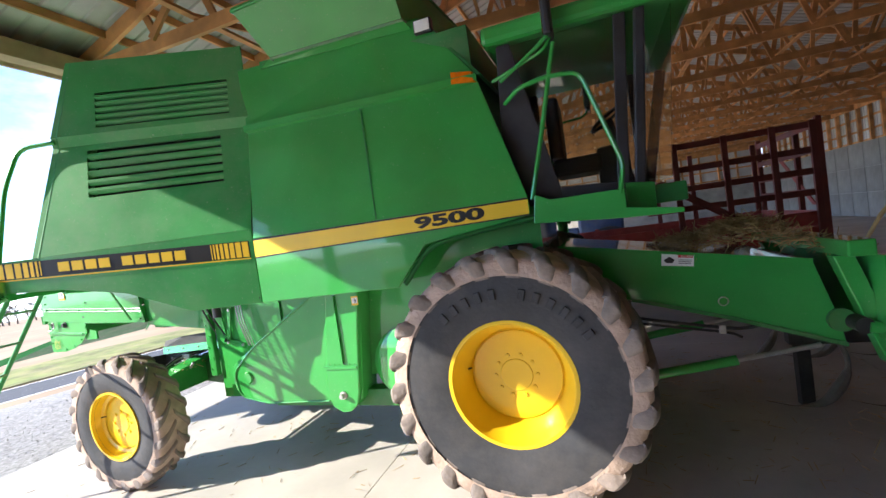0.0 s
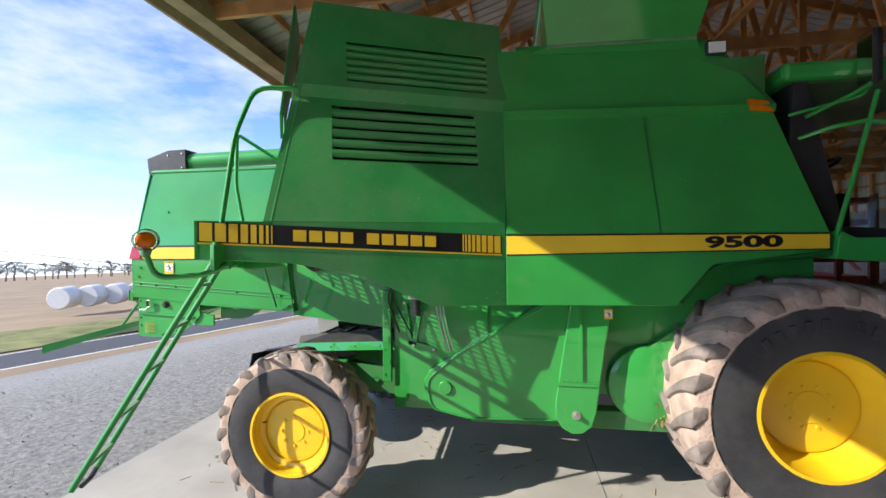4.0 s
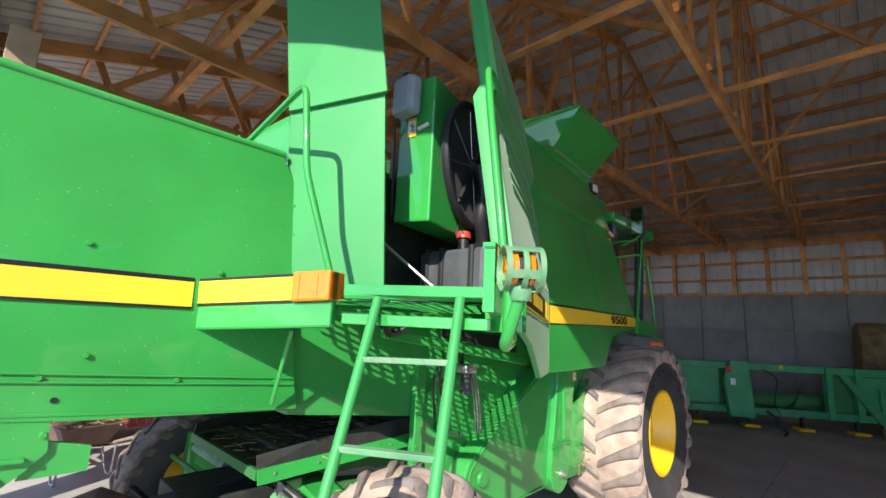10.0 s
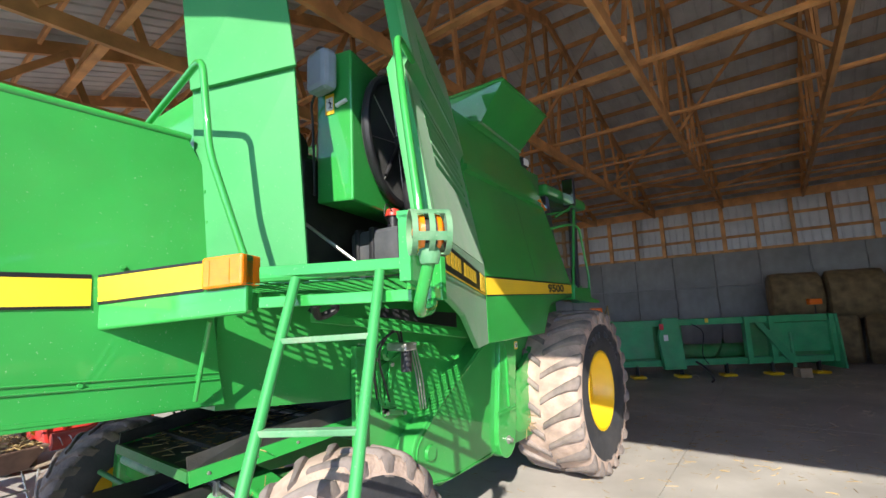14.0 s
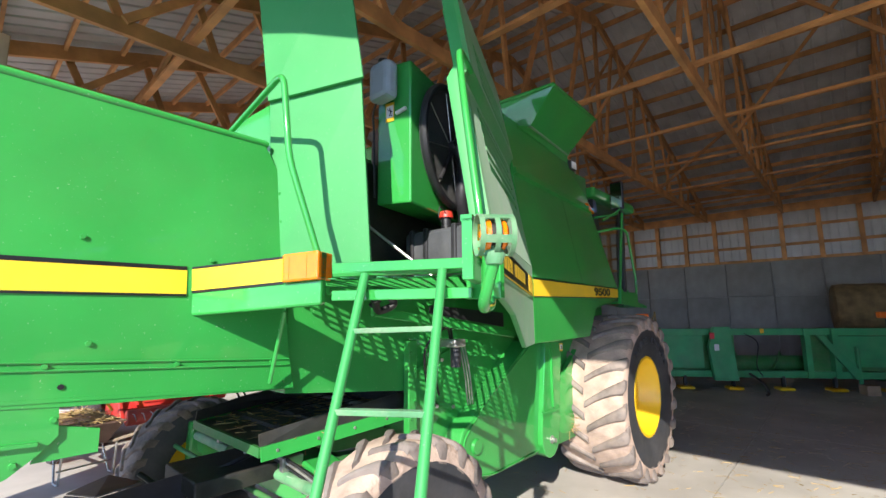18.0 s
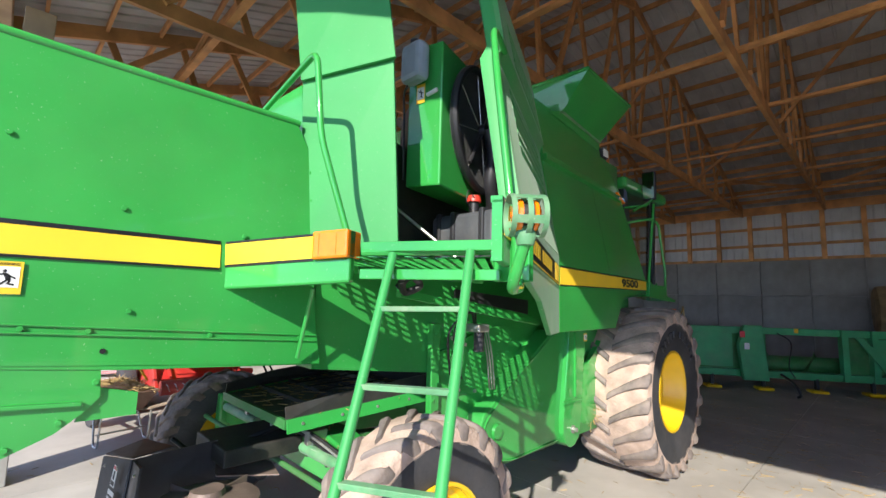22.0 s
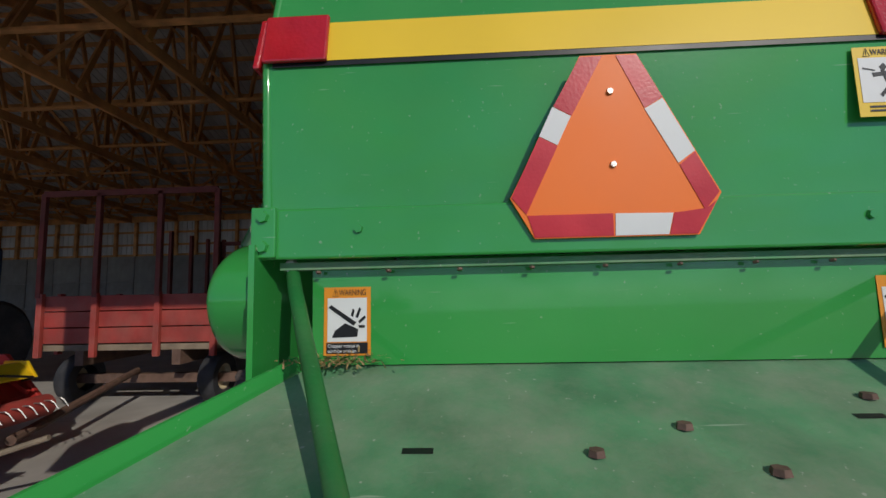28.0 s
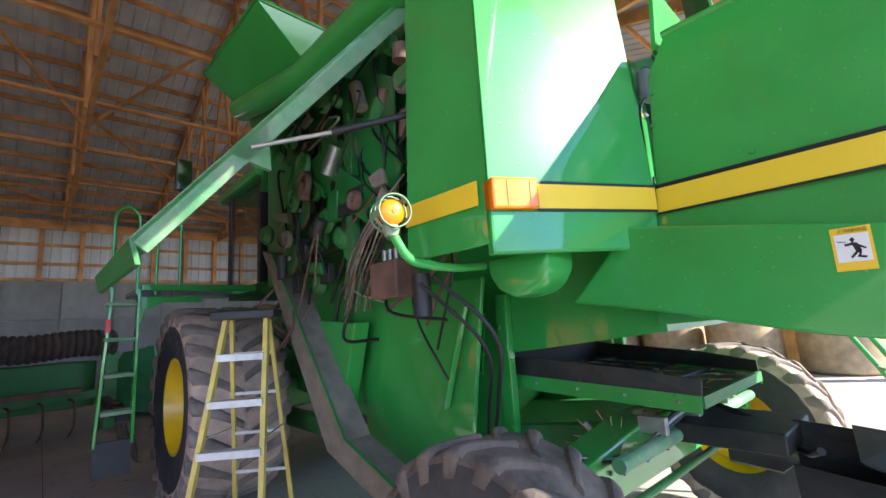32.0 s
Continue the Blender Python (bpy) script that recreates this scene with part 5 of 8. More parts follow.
for k in range(6):
    y = -.45 + k * .18
    P("pan_finger", tube([(-3.1, y, 1.185), (-3.65, y + .03, 1.16)], .006, 6), DARK_METAL, "", False, pan)
P("pan_hanger", tube([(-3.55, -.60, .96), (-3.72, -.60, .80)], .014, 8), STEEL)
P("pan_hanger", tube([(-3.55, .60, .96), (-3.72, .60, .80)], .014, 8), STEEL)
# flat near-black sheet paints the shade inside the walker mouth
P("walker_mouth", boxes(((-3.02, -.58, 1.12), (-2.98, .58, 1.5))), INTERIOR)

# right flank under the walkway: post, levers, filter, channel bar
for sgn in (-1, 1):
    P("frame_post", boxes(((-3.18, min(sgn * .665, sgn * .72), .85), (-3.10, max(sgn * .665, sgn * .72), 1.66)), bevel=.008), GREEN, "green frame post with bolts")
    bolts("bolt_head", [(-3.16 + .04 * (k % 2), sgn * .72, .92 + k * .11) for k in range(7)], (0, sgn, 0), None, .011)
    P("side_plate", slab([(-3.08, sgn * .668, 1.45), (-2.55, sgn * .668, 1.62), (-2.25, sgn * .668, 1.62), (-2.25, sgn * .668, .62), (-3.08, sgn * .668, .62)], (0, sgn * .012, 0), .003), GREEN, "green flank plate")
    for pts in ([(-2.98, 1.55), (-2.93, 1.20)], [(-2.84, 1.50), (-2.90, 1.18)], [(-2.93, 1.20), (-2.72, 1.15)]):
        (x0, z0), (x1, z1) = pts
        d = Vector((x1 - x0, 0, z1 - z0)).normalized()
        w_ = Vector((-d.z, 0, d.x)) * .022
        p0, p1 = Vector((x0, sgn * .70, z0)), Vector((x1, sgn * .70, z1))
        lv = P("lever_bar", slab([p0 - w_ - d * .02, p1 - w_ + d * .02, p1 + w_ + d * .02, p0 + w_ - d * .02], (0, sgn * .012, 0), .004), GREEN)
        bolts("bolt_head", [(x0, sgn * .712, z0), (x1, sgn * .712, z1)], (0, sgn, 0), lv, .016, STEEL)
    P("pivot_hub", spin([(0, 0), (.05, 0), (.05, sgn * .03), (.03, sgn * .04), (.03, sgn * .06), (0, sgn * .06)], (-2.88, sgn * .68, 1.58), "y", 18), GREEN, "", True)
P("channel_bar", slab([(-3.67, -.95, 1.83), (-2.23, -.95, 1.64), (-2.23, -.95, 1.695), (-3.67, -.95, 1.885)], (0, .04, 0), .004), GREEN, "green channel bar")
P("rubber_apron", slab([(-3.05, -.80, 1.84), (-2.15, -.80, 1.72), (-2.15, -.80, 1.84), (-3.05, -.80, 1.90)], (0, .01, 0)), BLACK_PLASTIC, "black rubber apron")
fl = P("fuel_filter", tube([(-2.84, -.85, 1.46), (-2.84, -.85, 1.60)], .038, 16), BLACK_PLASTIC, "black spin-on filter", True)
P("filter_head", boxes(((-2.90, -.90, 1.60), (-2.78, -.72, 1.655)), bevel=.01), STEEL, "", False, fl)
for k in range(2):
    P("filter_hose", tube(curve_points([(-2.86 + k * .02, -.82, 1.65), (-2.98 + k * .03, -.88, 1.74 + .02 * k), (-3.1 + k * .05, -.80, 1.60), (-3.02 + k * .12, -.74, 1.30 - .04 * k)]), .008, 6), HOSE, "", True)
for k in range(3):
    P("hydraulic_pipe", tube(curve_points([(-2.70 + k * .03, -.76, 1.62), (-2.66 + k * .03, -.78, 1.40), (-2.60 + k * .03, -.76, 1.15)]), .006, 6), STEEL, "", True)
P("wiring_clump", tube(curve_points([(-3.75, -1.05, 1.92), (-3.68, -1.0, 1.86), (-3.60, -1.04, 1.90), (-3.66, -1.02, 1.95), (-3.72, -.98, 1.88)]), .022, 7), HOSE, "", True)

# chaff spreader: a spinning disc with a black guard and trough
WORN_DISC = material("worn_brown_steel", (0.20, 0.15, 0.13), 0.55, 0.3, 0.4, 5.0, 0.2, 60, 0.6, (0.36, 0.27, 0.21))
sp = P("chaff_spreader", boxes(((-4.33, -.25, .84), (-3.85, .25, .94)), bevel=.01), DARK_METAL, "black chaff spreader below the rear axle")
for dx, y, dz in ((-4.44, -.36, .735),):
    P("spreader_disc", spin([(0, .0), (.26, .0), (.26, .012), (.18, .024), (.09, .04), (.08, .07), (0, .07)], (dx, y, dz), "z", 30), WORN_DISC, "worn brown spinning disc with bats", True, sp)
    P("disc_motor", spin([(0, -.09), (.045, -.09), (.045, 0), (0, 0)], (dx, y, dz), "z", 14), DARK_METAL, "", True, sp)
    for k in range(4):
        a = k * math.pi / 2 + .4
        c, s_ = math.cos(a), math.sin(a)
        P("spreader_bat", slab([(dx + c * .08, y + s_ * .08, dz + .012), (dx + c * .27, y + s_ * .27, dz + .012), (dx + c * .27, y + s_ * .27, dz + .05), (dx + c * .08, y + s_ * .08, dz + .035)], (-s_ * .006, c * .006, 0)), WORN_DISC, "", False, sp)
P("spreader_hood", slab([(-4.77, .42, .845), (-4.72, -.02, .925), (-4.52, -.03, .945), (-4.58, .40, .90)], (0, 0, .008)), BLACK_PLASTIC, "", False, sp)
P("spreader_frame", slab([(-4.72, -.02, .92), (-4.30, -.05, .95), (-4.30, -.05, .72), (-4.74, -.05, .66)], (0, .008, 0)), BLACK_PLASTIC, "", False, sp)
P("spreader_trough", loft([[(-4.73, -.02, .60), (-4.73, .24, .60), (-4.73, .27, .78), (-4.73, .26, .78), (-4.73, .23, .62), (-4.73, -.01, .62)], [(-4.32, -.12, .64), (-4.32, .14, .64), (-4.32, .18, .80), (-4.32, .17, .80), (-4.32, .13, .66), (-4.32, -.11, .66)]]), BLACK_PLASTIC, "black plastic trough", False, sp)
P("disc_apron", slab([(-4.30, -.08, .745), (-4.02, -.30, .75), (-3.98, -.10, .76), (-4.06, .16, .76), (-4.28, .18, .75)], (0, 0, .008)), WORN_DISC, "", False, sp)
P("trough_hose", tube(curve_points([(-4.45, .30, .90), (-4.35, .10, .84), (-4.15, -.05, .92), (-3.95, -.10, .98)]), .016, 8), HOSE, "", True, sp)
P("spreader_guard", slab([(-4.81, .40, .56), (-4.765, -.09, .585), (-4.72, -.03, .92), (-4.78, .42, .84)], (.012, 0, 0)), BLACK_PLASTIC, "black plastic spreader guard with labels", False, sp)
P("guard_wing", slab([(-4.765, -.095, .585), (-4.775, -.33, .585), (-4.735, -.26, .945), (-4.72, -.035, .92)], (.012, 0, 0)), BLACK_PLASTIC, "", False, sp)
P("guard_seam", tube([(-4.77, -.092, .585), (-4.724, -.032, .925)], .009, 6), BLACK_PLASTIC, "", False, sp)
bolts("bolt_head", [(-4.785, .30, .82), (-4.775, .02, .88), (-4.80, .34, .60), (-4.775, -.03, .615), (-4.745, -.22, .90), (-4.775, -.27, .62)], (-1, 0, 0), sp, .010, STEEL)
m = frame_at((-4.797, .14, .615), (.09, -1, 0), (.12, 0, 1)) @ Matrix.Translation((0, 0, .004))
flat("guard_label", rect(0, 0, .10, .13), m, WHITE, sp, .001)
for k, wd in enumerate((.08, .05, .06, .04)):
    flat("label_bar", rect(.01, .095 - k * .025, .01 + wd, .108 - k * .025), m @ Matrix.Translation((0, 0, .0012)), BLACK, sp, .0004)
m = m @ Matrix.Translation((.01, .15, 0))
flat("guard_label", rect(0, 0, .065, .105), m, WHITE, sp, .001)
flat("label_bar", rect(.004, .085, .061, .102), m @ Matrix.Translation((0, 0, .0012)), REFLECT_RED, sp, .0004)
flat("label_bar", rect(.018, .035, .045, .078), m @ Matrix.Translation((0, 0, .0012)), BLACK, sp, .0004)
flat("label_bar", rect(.006, .006, .059, .028), m @ Matrix.Translation((0, 0, .0012)), BLACK, sp, .0004)

# rear corner ledges with stripe and amber lamps
def corner(a, b, z0, rise, ob_label):
    """Slanted corner panel from the hood at a to the outside at b."""
    a, b = Vector((*a, 0)), Vector((*b, 0))
    d = (b - a).normalized()
    n = Vector((d.y, -d.x, 0))
    if n.x > 0:
        n = -n
    L = (b - a).length
    q = lambda u, z, o=0.0: a + d * u + n * o + Vector((0, 0, z + rise * u / L))
    led = P("corner_ledge", slab([q(0, z0), q(L, z0), q(L, 1.955), q(0, 1.955)], -n * .05, .012), GREEN, ob_label)
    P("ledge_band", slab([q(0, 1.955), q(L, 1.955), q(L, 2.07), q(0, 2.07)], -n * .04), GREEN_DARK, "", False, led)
    P("stripe", slab([q(0, 1.958, .003), q(L * .745, 1.958, .003), q(L * .745, 2.058, .003), q(0, 2.058, .003)], n * .0015), STRIPE, "yellow stripe decal", False, led)
    for z in (1.946, 2.060):
        P("stripe_edge", slab([q(0, z, .003), q(L * .745, z, .003), q(L * .745, z + .010, .003), q(0, z + .010, .003)], n * .001), BLACK, "", False, led)
    lampb = P("turn_lamp", slab([q(L * .755, 1.950, .03), q(L, 1.950, .03), q(L, 2.075, .03), q(L * .755, 2.075, .03)], -n * .13, .010), AMBER, "ribbed amber turn lamp", False, led)
    for k in range(2):
        u = L * (.80 + k * .12)
        P("lens_rib", slab([q(u, 1.965, .0305), q(u + .004, 1.965, .0305), q(u + .004, 2.06, .0305), q(u, 2.06, .0305)], n * .002), AMBER, "", False, led)
    return q, L, led, n


qR, LR, ledR, nR = corner((-4.582, -.655), (-4.250, -1.298), 1.84, .045, "green corner ledge with yellow stripe")
qL, LL, ledL, nL = corner((-4.10, .72), (-3.80, 1.50), 1.78, -.025, "green corner ledge with yellow stripe")
# tall corner panels of the engine bay
P("engine_bay_panel", slab([(-4.15, -.64, 2.08), (-3.84, -1.12, 2.10), (-3.90, -1.09, 3.16), (-4.18, -.59, 3.09)], (.02, .012, 0), .004), GREEN_SATIN, "tall sun-faded green engine bay panel")
P("engine_bay_cap", slab([(-4.20, -.61, 3.07), (-3.915, -1.125, 3.14), (-3.90, -.90, 4.15), (-4.17, -.30, 4.10)], (.02, .012, 0), .004), GREEN_SATIN)
P("engine_bay_side", slab([(-4.14, -.58, 2.75), (-4.14, -.50, 3.10), (-4.18, .6, 3.10), (-4.16, .62, 2.75)], (.02, 0, 0)), GREEN)
P("engine_bay_panel", slab([qL(0, 2.07), qL(LL, 2.07), qL(LL, 3.35) + Vector((.045, -.045, 0)), qL(0, 3.35) + Vector((.10, -.06, 0))], -nL * .02, .004), GREEN, "tall smooth green engine bay panel")
P("engine_bay_side", slab([(-3.80, 1.49, 1.80), (-3.28, 1.50, 1.80), (-3.30, 1.45, 3.35), (-3.755, 1.45, 3.35)], (0, -.02, 0), .004), GREEN)
P("stripe", slab([(-3.74, 1.497, 1.958), (-3.285, 1.503, 1.958), (-3.286, 1.503, 2.058), (-3.74, 1.497, 2.058)], (0, .002, 0)), STRIPE, "yellow stripe decal")
P("belt_guard", slab([(-3.52, 1.24, 1.79), (-3.53, 1.24, 1.71), (-3.58, 1.24, 1.64), (-3.66, 1.24, 1.60), (-3.74, 1.24, 1.605), (-3.81, 1.24, 1.645), (-3.855, 1.24, 1.71), (-3.86, 1.24, 1.79)], (0, -.20, 0), .03), GREEN, "round green belt guard", True)
P("ledge_stay", tube([(-4.20, -.90, 1.86), (-4.18, -.74, 1.50)], .011, 8), GREEN)

# walkway of expanded metal behind the engine
wk = P("walkway", tube(rounded([(-4.20, -1.32, 2.02), (-3.86, -1.86, 2.03), (-2.95, -1.42, 2.03), (-2.95, -.72, 2.03), (-4.10, -.72, 2.02)], .03), .018, 8), GREEN, "green walkway of expanded metal mesh")
poly = [(-4.20, -1.32), (-3.86, -1.86), (-2.95, -1.42), (-2.95, -.70), (-4.12, -.70)]


def clip(p0, p1):
    """The part of a line inside the walkway's outline."""
    t0, t1 = 0.0, 1.0
    d = (p1[0] - p0[0], p1[1] - p0[1])
    for (ax_, ay_), (bx_, by_) in zip(poly, poly[1:] + poly[:1]):
        nx, ny = -(by_ - ay_), bx_ - ax_
        den = nx * d[0] + ny * d[1]
        num = nx * (ax_ - p0[0]) + ny * (ay_ - p0[1])
        if abs(den) < 1e-9:
            if num > 0:
                return None
            continue
        t = num / den
        if den > 0:
            t0 = max(t0, t)
        else:
            t1 = min(t1, t)
    return (t0, t1) if t0 < t1 else None


bm = bmesh.new()
for fam in (1, -1):
    for k in range(-30, 46):
        c0 = k * .074
        p0, p1 = (-5.0, -1.3 + c0 - fam * .75 * 1.25), (-2.5, -1.3 + c0 + fam * .75 * 1.25)
        cc = clip(p0, p1)
        if cc:
            a = Vector((p0[0] + (p1[0] - p0[0]) * cc[0], p0[1] + (p1[1] - p0[1]) * cc[0], 2.0))
            b = Vector((p0[0] + (p1[0] - p0[0]) * cc[1], p0[1] + (p1[1] - p0[1]) * cc[1], 2.0))
            d = (b - a).normalized()
            s_ = Vector((-d.y, d.x, 0)) * .0095
            vs = [a - s_, a + s_, a + s_ + Vector((0, 0, .004)), a - s_ + Vector((0, 0, .004))]
            q = [bm.verts.new(v) for v in vs] + [bm.verts.new(v + (b - a)) for v in vs]
            for f in ((0, 1, 5, 4), (1, 2, 6, 5), (2, 3, 7, 6), (3, 0, 4, 7)):
                bm.faces.new([q[i] for i in f])
P("mesh_grating", bm, GREEN, "expanded metal grating", False, wk)
LTL, LTR = Vector((-4.14, -1.46, 2.01)), Vector((-3.99, -1.77, 2.02))
e = (LTR - LTL).normalized()
for z in (2.045, 1.925):
    a, b = LTL - e * .16, LTR + e * .12
    P("walkway_bar", slab([(a.x, a.y, z - .022), (b.x, b.y, z - .022), (b.x, b.y, z + .022), (a.x, a.y, z + .022)], (.03, .015, 0), .004), GREEN, "", False, wk)
P("walkway_joist", tube([(-4.05, -1.05, 1.96), (-3.0, -1.0, 1.96)], .02, 8), GREEN, "", False, wk)
P("corner_plate", boxes(((-3.90, -1.99, 1.90), (-3.87, -1.82, 2.06)), bevel=.004), GREEN, "", False, wk)
P("hinge_barrel", tube([(-3.90, -1.93, 1.90), (-3.90, -1.93, 2.08)], .022, 12), GREEN, "", True, wk)
LD = Vector((-.24, -.15, -.5)) / .5
ld = P("access_ladder", tube([LTL, LTL + LD * 1.45], .019, 12), GREEN_SATIN, "green tubular access ladder, leaning out", True)
P("ladder_rail", tube([LTR, LTR + LD * 1.45], .019, 12), GREEN_SATIN, "", True, ld)
for k, dz in enumerate((.23, .50, .77, 1.04, 1.31)):
    a, b = LTL + LD * dz, LTR + LD * dz
    rg = P("ladder_rung", slab([a + Vector((-.016, 0, -.010)), b + Vector((-.016, 0, -.010)), b + Vector((-.016, 0, .010)), a + Vector((-.016, 0, .010))], (.032, .014, 0), .003), GREEN_FADED, "worn ladder rung", False, ld)
P("ladder_foot", tube(rounded([LTL + LD * 1.45, LTL + LD * 1.52, LTL + LD * 1.52 + e * .12], .03), .016, 8), BLACK_PLASTIC, "", False, ld)

# flashing lamps on bent arms, with ring guards
def beacon(c, way, arm, nm):
    """A lamp with a lens at either end inside a slotted sheet-metal drum."""
    c, way = Vector(c), Vector(way).normalized()
    b = P("warning_lamp", tube([c - way * .025, c + way * .025], .042, 20), DARK_METAL, nm, True)
    for sg in (-1, 1):
        P("lamp_lens", tube([c + way * sg * .018, c + way * sg * .030, c + way * sg * .040, c + way * sg * .044], [.052, .050, .036, .010], 24), AMBER, "round amber lens", True, b)
        P("lens_boss", tube([c + way * sg * .043, c + way * sg * .048], .009, 10), AMBER, "", True, b)
    s_ = way.orthogonal().normalized()
    t_ = way.cross(s_)
    rim_at = lambda a, r, o: c + way * o + (s_ * math.cos(a) + t_ * math.sin(a)) * r
    for o in (-.056, -.008, .040):
        bm = bmesh.new()
        rows = [[bm.verts.new(rim_at(k * math.pi / 16, r, o + w)) for r, w in ((.063, 0), (.067, 0), (.067, .016), (.063, .016))] for k in range(32)]
        for k in range(32):
            a, d = rows[k], rows[(k + 1) % 32]
            for i in range(4):
                bm.faces.new((a[i], d[i], d[(i + 1) % 4], a[(i + 1) % 4]))
        P("guard_ring", bm, GREEN_FADED, "", True, b)
    for k in range(5):
        a = k * math.pi * .4 + .3
        bm = bmesh.new()
        q = [[bm.verts.new(rim_at(a + da, r, o)) for o in (-.046, .046)] for da, r in ((-.19, .063), (.19, .063), (.19, .067), (-.19, .067))]
        for i in range(4):
            bm.faces.new((q[i][0], q[i][1], q[(i + 1) % 4][1], q[(i + 1) % 4][0]))
        P("guard_strap", bm, GREEN_FADED, "", False, b)
    foot = c - Vector((0, 0, .062))
    P("lamp_foot", tube([foot + Vector((0, 0, .03)), foot, foot - Vector((0, 0, .03))], [.024, .034, .026], 12), GREEN_FADED, "", True, b)
    P("lamp_arm", tube(rounded(arm, .10, 6), .019, 12), GREEN, "", True, b)


beacon((-4.188, -2.170, 2.088), (.76, -.65, 0), [(-4.188, -2.17, 2.01), (-4.18, -2.11, 1.86), (-3.95, -1.98, 1.87), (-3.84, -1.90, 1.93)], "amber flashing lamp in a green ring guard")
beacon((-3.50, 1.745, 1.95), (-1, .25, 0), [(-3.50, 1.74, 1.87), (-3.52, 1.68, 1.76), (-3.52, 1.45, 1.74), (-3.52, 1.25, 1.76)], "amber flashing lamp in a green ring guard")

# hand rails
P("hand_rail", tube(rounded([(-4.32, -.36, 2.82), (-4.32, -.40, 2.90), (-4.34, -1.06, 3.01), (-4.32, -1.11, 2.57), (-4.18, -1.18, 2.08)], .07), .016, 10), GREEN, "bent green hand rail", True)
P("hand_rail", tube(rounded([dp(1.97, 2.20, .0), dp(1.90, 2.8, .03), dp(1.78, 3.14, .04), dp(1.50, 3.16, .04)], .1), .017, 10), GREEN, "bent green hand rail", True, door)

# radiator box with the round screen, swung out
A, B, Cc = Vector((-3.50, -.75, 0)), Vector((-3.455, -1.026, 0)), Vector((-2.31, -.70, 0))
rb = P("radiator_box", slab([(A.x, A.y, 2.55), (B.x, B.y, 2.53), (Cc.x, Cc.y, 2.53), (-2.31, -.46, 2.55)], (0, 0, .96), .012), GREEN, "green radiator box with a round rotary screen")
sc = (-2.95, -.89, 3.05)
sd_ = Vector((.28, -.96, 0)).normalized()
P("rotary_screen", disc_plate(sc, .435, sd_ * .03, 48), SCREEN, "round dusty rotary screen", False, rb)
ring = [Vector(sc) + sd_ * .035 + (Vector((1, .29, 0)).normalized() * math.cos(k * math.pi / 24) + Vector((0, 0, 1)) * math.sin(k * math.pi / 24)) * .435 for k in range(48)]
P("screen_seal", tube(ring, .03, 8, True), BLACK_PLASTIC, "", True, rb)
for k in range(4):
    a = k * math.pi / 4 + .2
    v = (Vector((1, .29, 0)).normalized() * math.cos(a) + Vector((0, 0, 1)) * math.sin(a)) * .42
    P("screen_rib", tube([Vector(sc) + sd_ * .034 - v, Vector(sc) + sd_ * .034 + v], .004, 5), STEEL, "", False, rb)
P("screen_wand", tube([Vector(sc) + sd_ * .05, Vector(sc) + sd_ * .05 + Vector((-.20, -.05, -.29))], .014, 8), BLACK_PLASTIC, "", False, rb)
P("screen_hub", spin([(0, -.06), (.035, -.06), (.05, -.03), (.05, 0), (0, 0)], Vector(sc) + sd_ * .03, "y", 16), BLACK_PLASTIC, "", True, rb)
P("vacuum_duct", tube(curve_points([Vector(sc) + sd_ * .09, Vector(sc) + sd_ * .11 + Vector((.03, 0, -.18)), Vector(sc) + sd_ * .09 + Vector((.03, 0, -.38)), (-2.80, -.92, 2.50), (-2.82, -.80, 2.40)]), .05, 12), BLACK_PLASTIC, "", True, rb)
m = frame_at((-3.489, -.825, 3.10), (.045, -.276, 0), (0, 0, 1)) @ Matrix.Translation((0, 0, .004))
warning_label("radiator_sticker", m, .07, .13, LABEL_YELLOW, "", rb, RUNNER)
P("box_latch", tube([(-3.485, -.92, 3.14), (-3.475, -1.0, 3.155)], .013, 8), WHITE, "", False, rb)
jg = P("coolant_bottle", boxes(((-3.61, -.965, 3.215), (-3.50, -.775, 3.475)), bevel=.035), JUG, "translucent grey coolant bottle")
P("bottle_cap", tube([(-3.555, -.87, 3.475), (-3.555, -.87, 3.50)], .035, 12), BLACK_PLASTIC, "", True, jg)
P("bottle_hose", tube(curve_points([(-3.555, -.80, 3.22), (-3.54, -.75, 3.17), (-3.52, -.735, 3.05), (-3.515, -.745, 2.6)]), .008, 6), HOSE, "", False, jg)
tk = P("black_tank", boxes(((-3.13, -1.20, 2.10), (-2.80, -.62, 2.42)), bevel=.03), TANK_GREY, "ribbed black plastic fluid tank with red cap")
for y in (-1.10, -.84, -.70):
    P("tank_rib", boxes(((-3.145, y - .022, 2.12), (-2.79, y + .022, 2.435)), bevel=.012), BLACK_PLASTIC, "", False, tk)
P("filler_neck", tube([(-3.05, -.96, 2.40), (-3.05, -.96, 2.50)], .036, 14), BLACK_PLASTIC, "", True, tk)
P("filler_cap", tube([(-3.05, -.96, 2.50), (-3.05, -.96, 2.515), (-3.05, -.96, 2.545)], [.050, .050, .042], 18), RED_CAP, "red screw cap", True, tk)
P("cap_tether", tube(curve_points([(-3.08, -.99, 2.52), (-3.15, -1.0, 2.56), (-3.17, -1.0, 2.48), (-3.10, -.98, 2.44)]), .004, 5), HOSE, "", False, tk)
P("stay_strut", tube([(-3.60, -.62, 2.50), (-3.35, -1.12, 2.06)], .010, 8), STEEL, "gas strut")

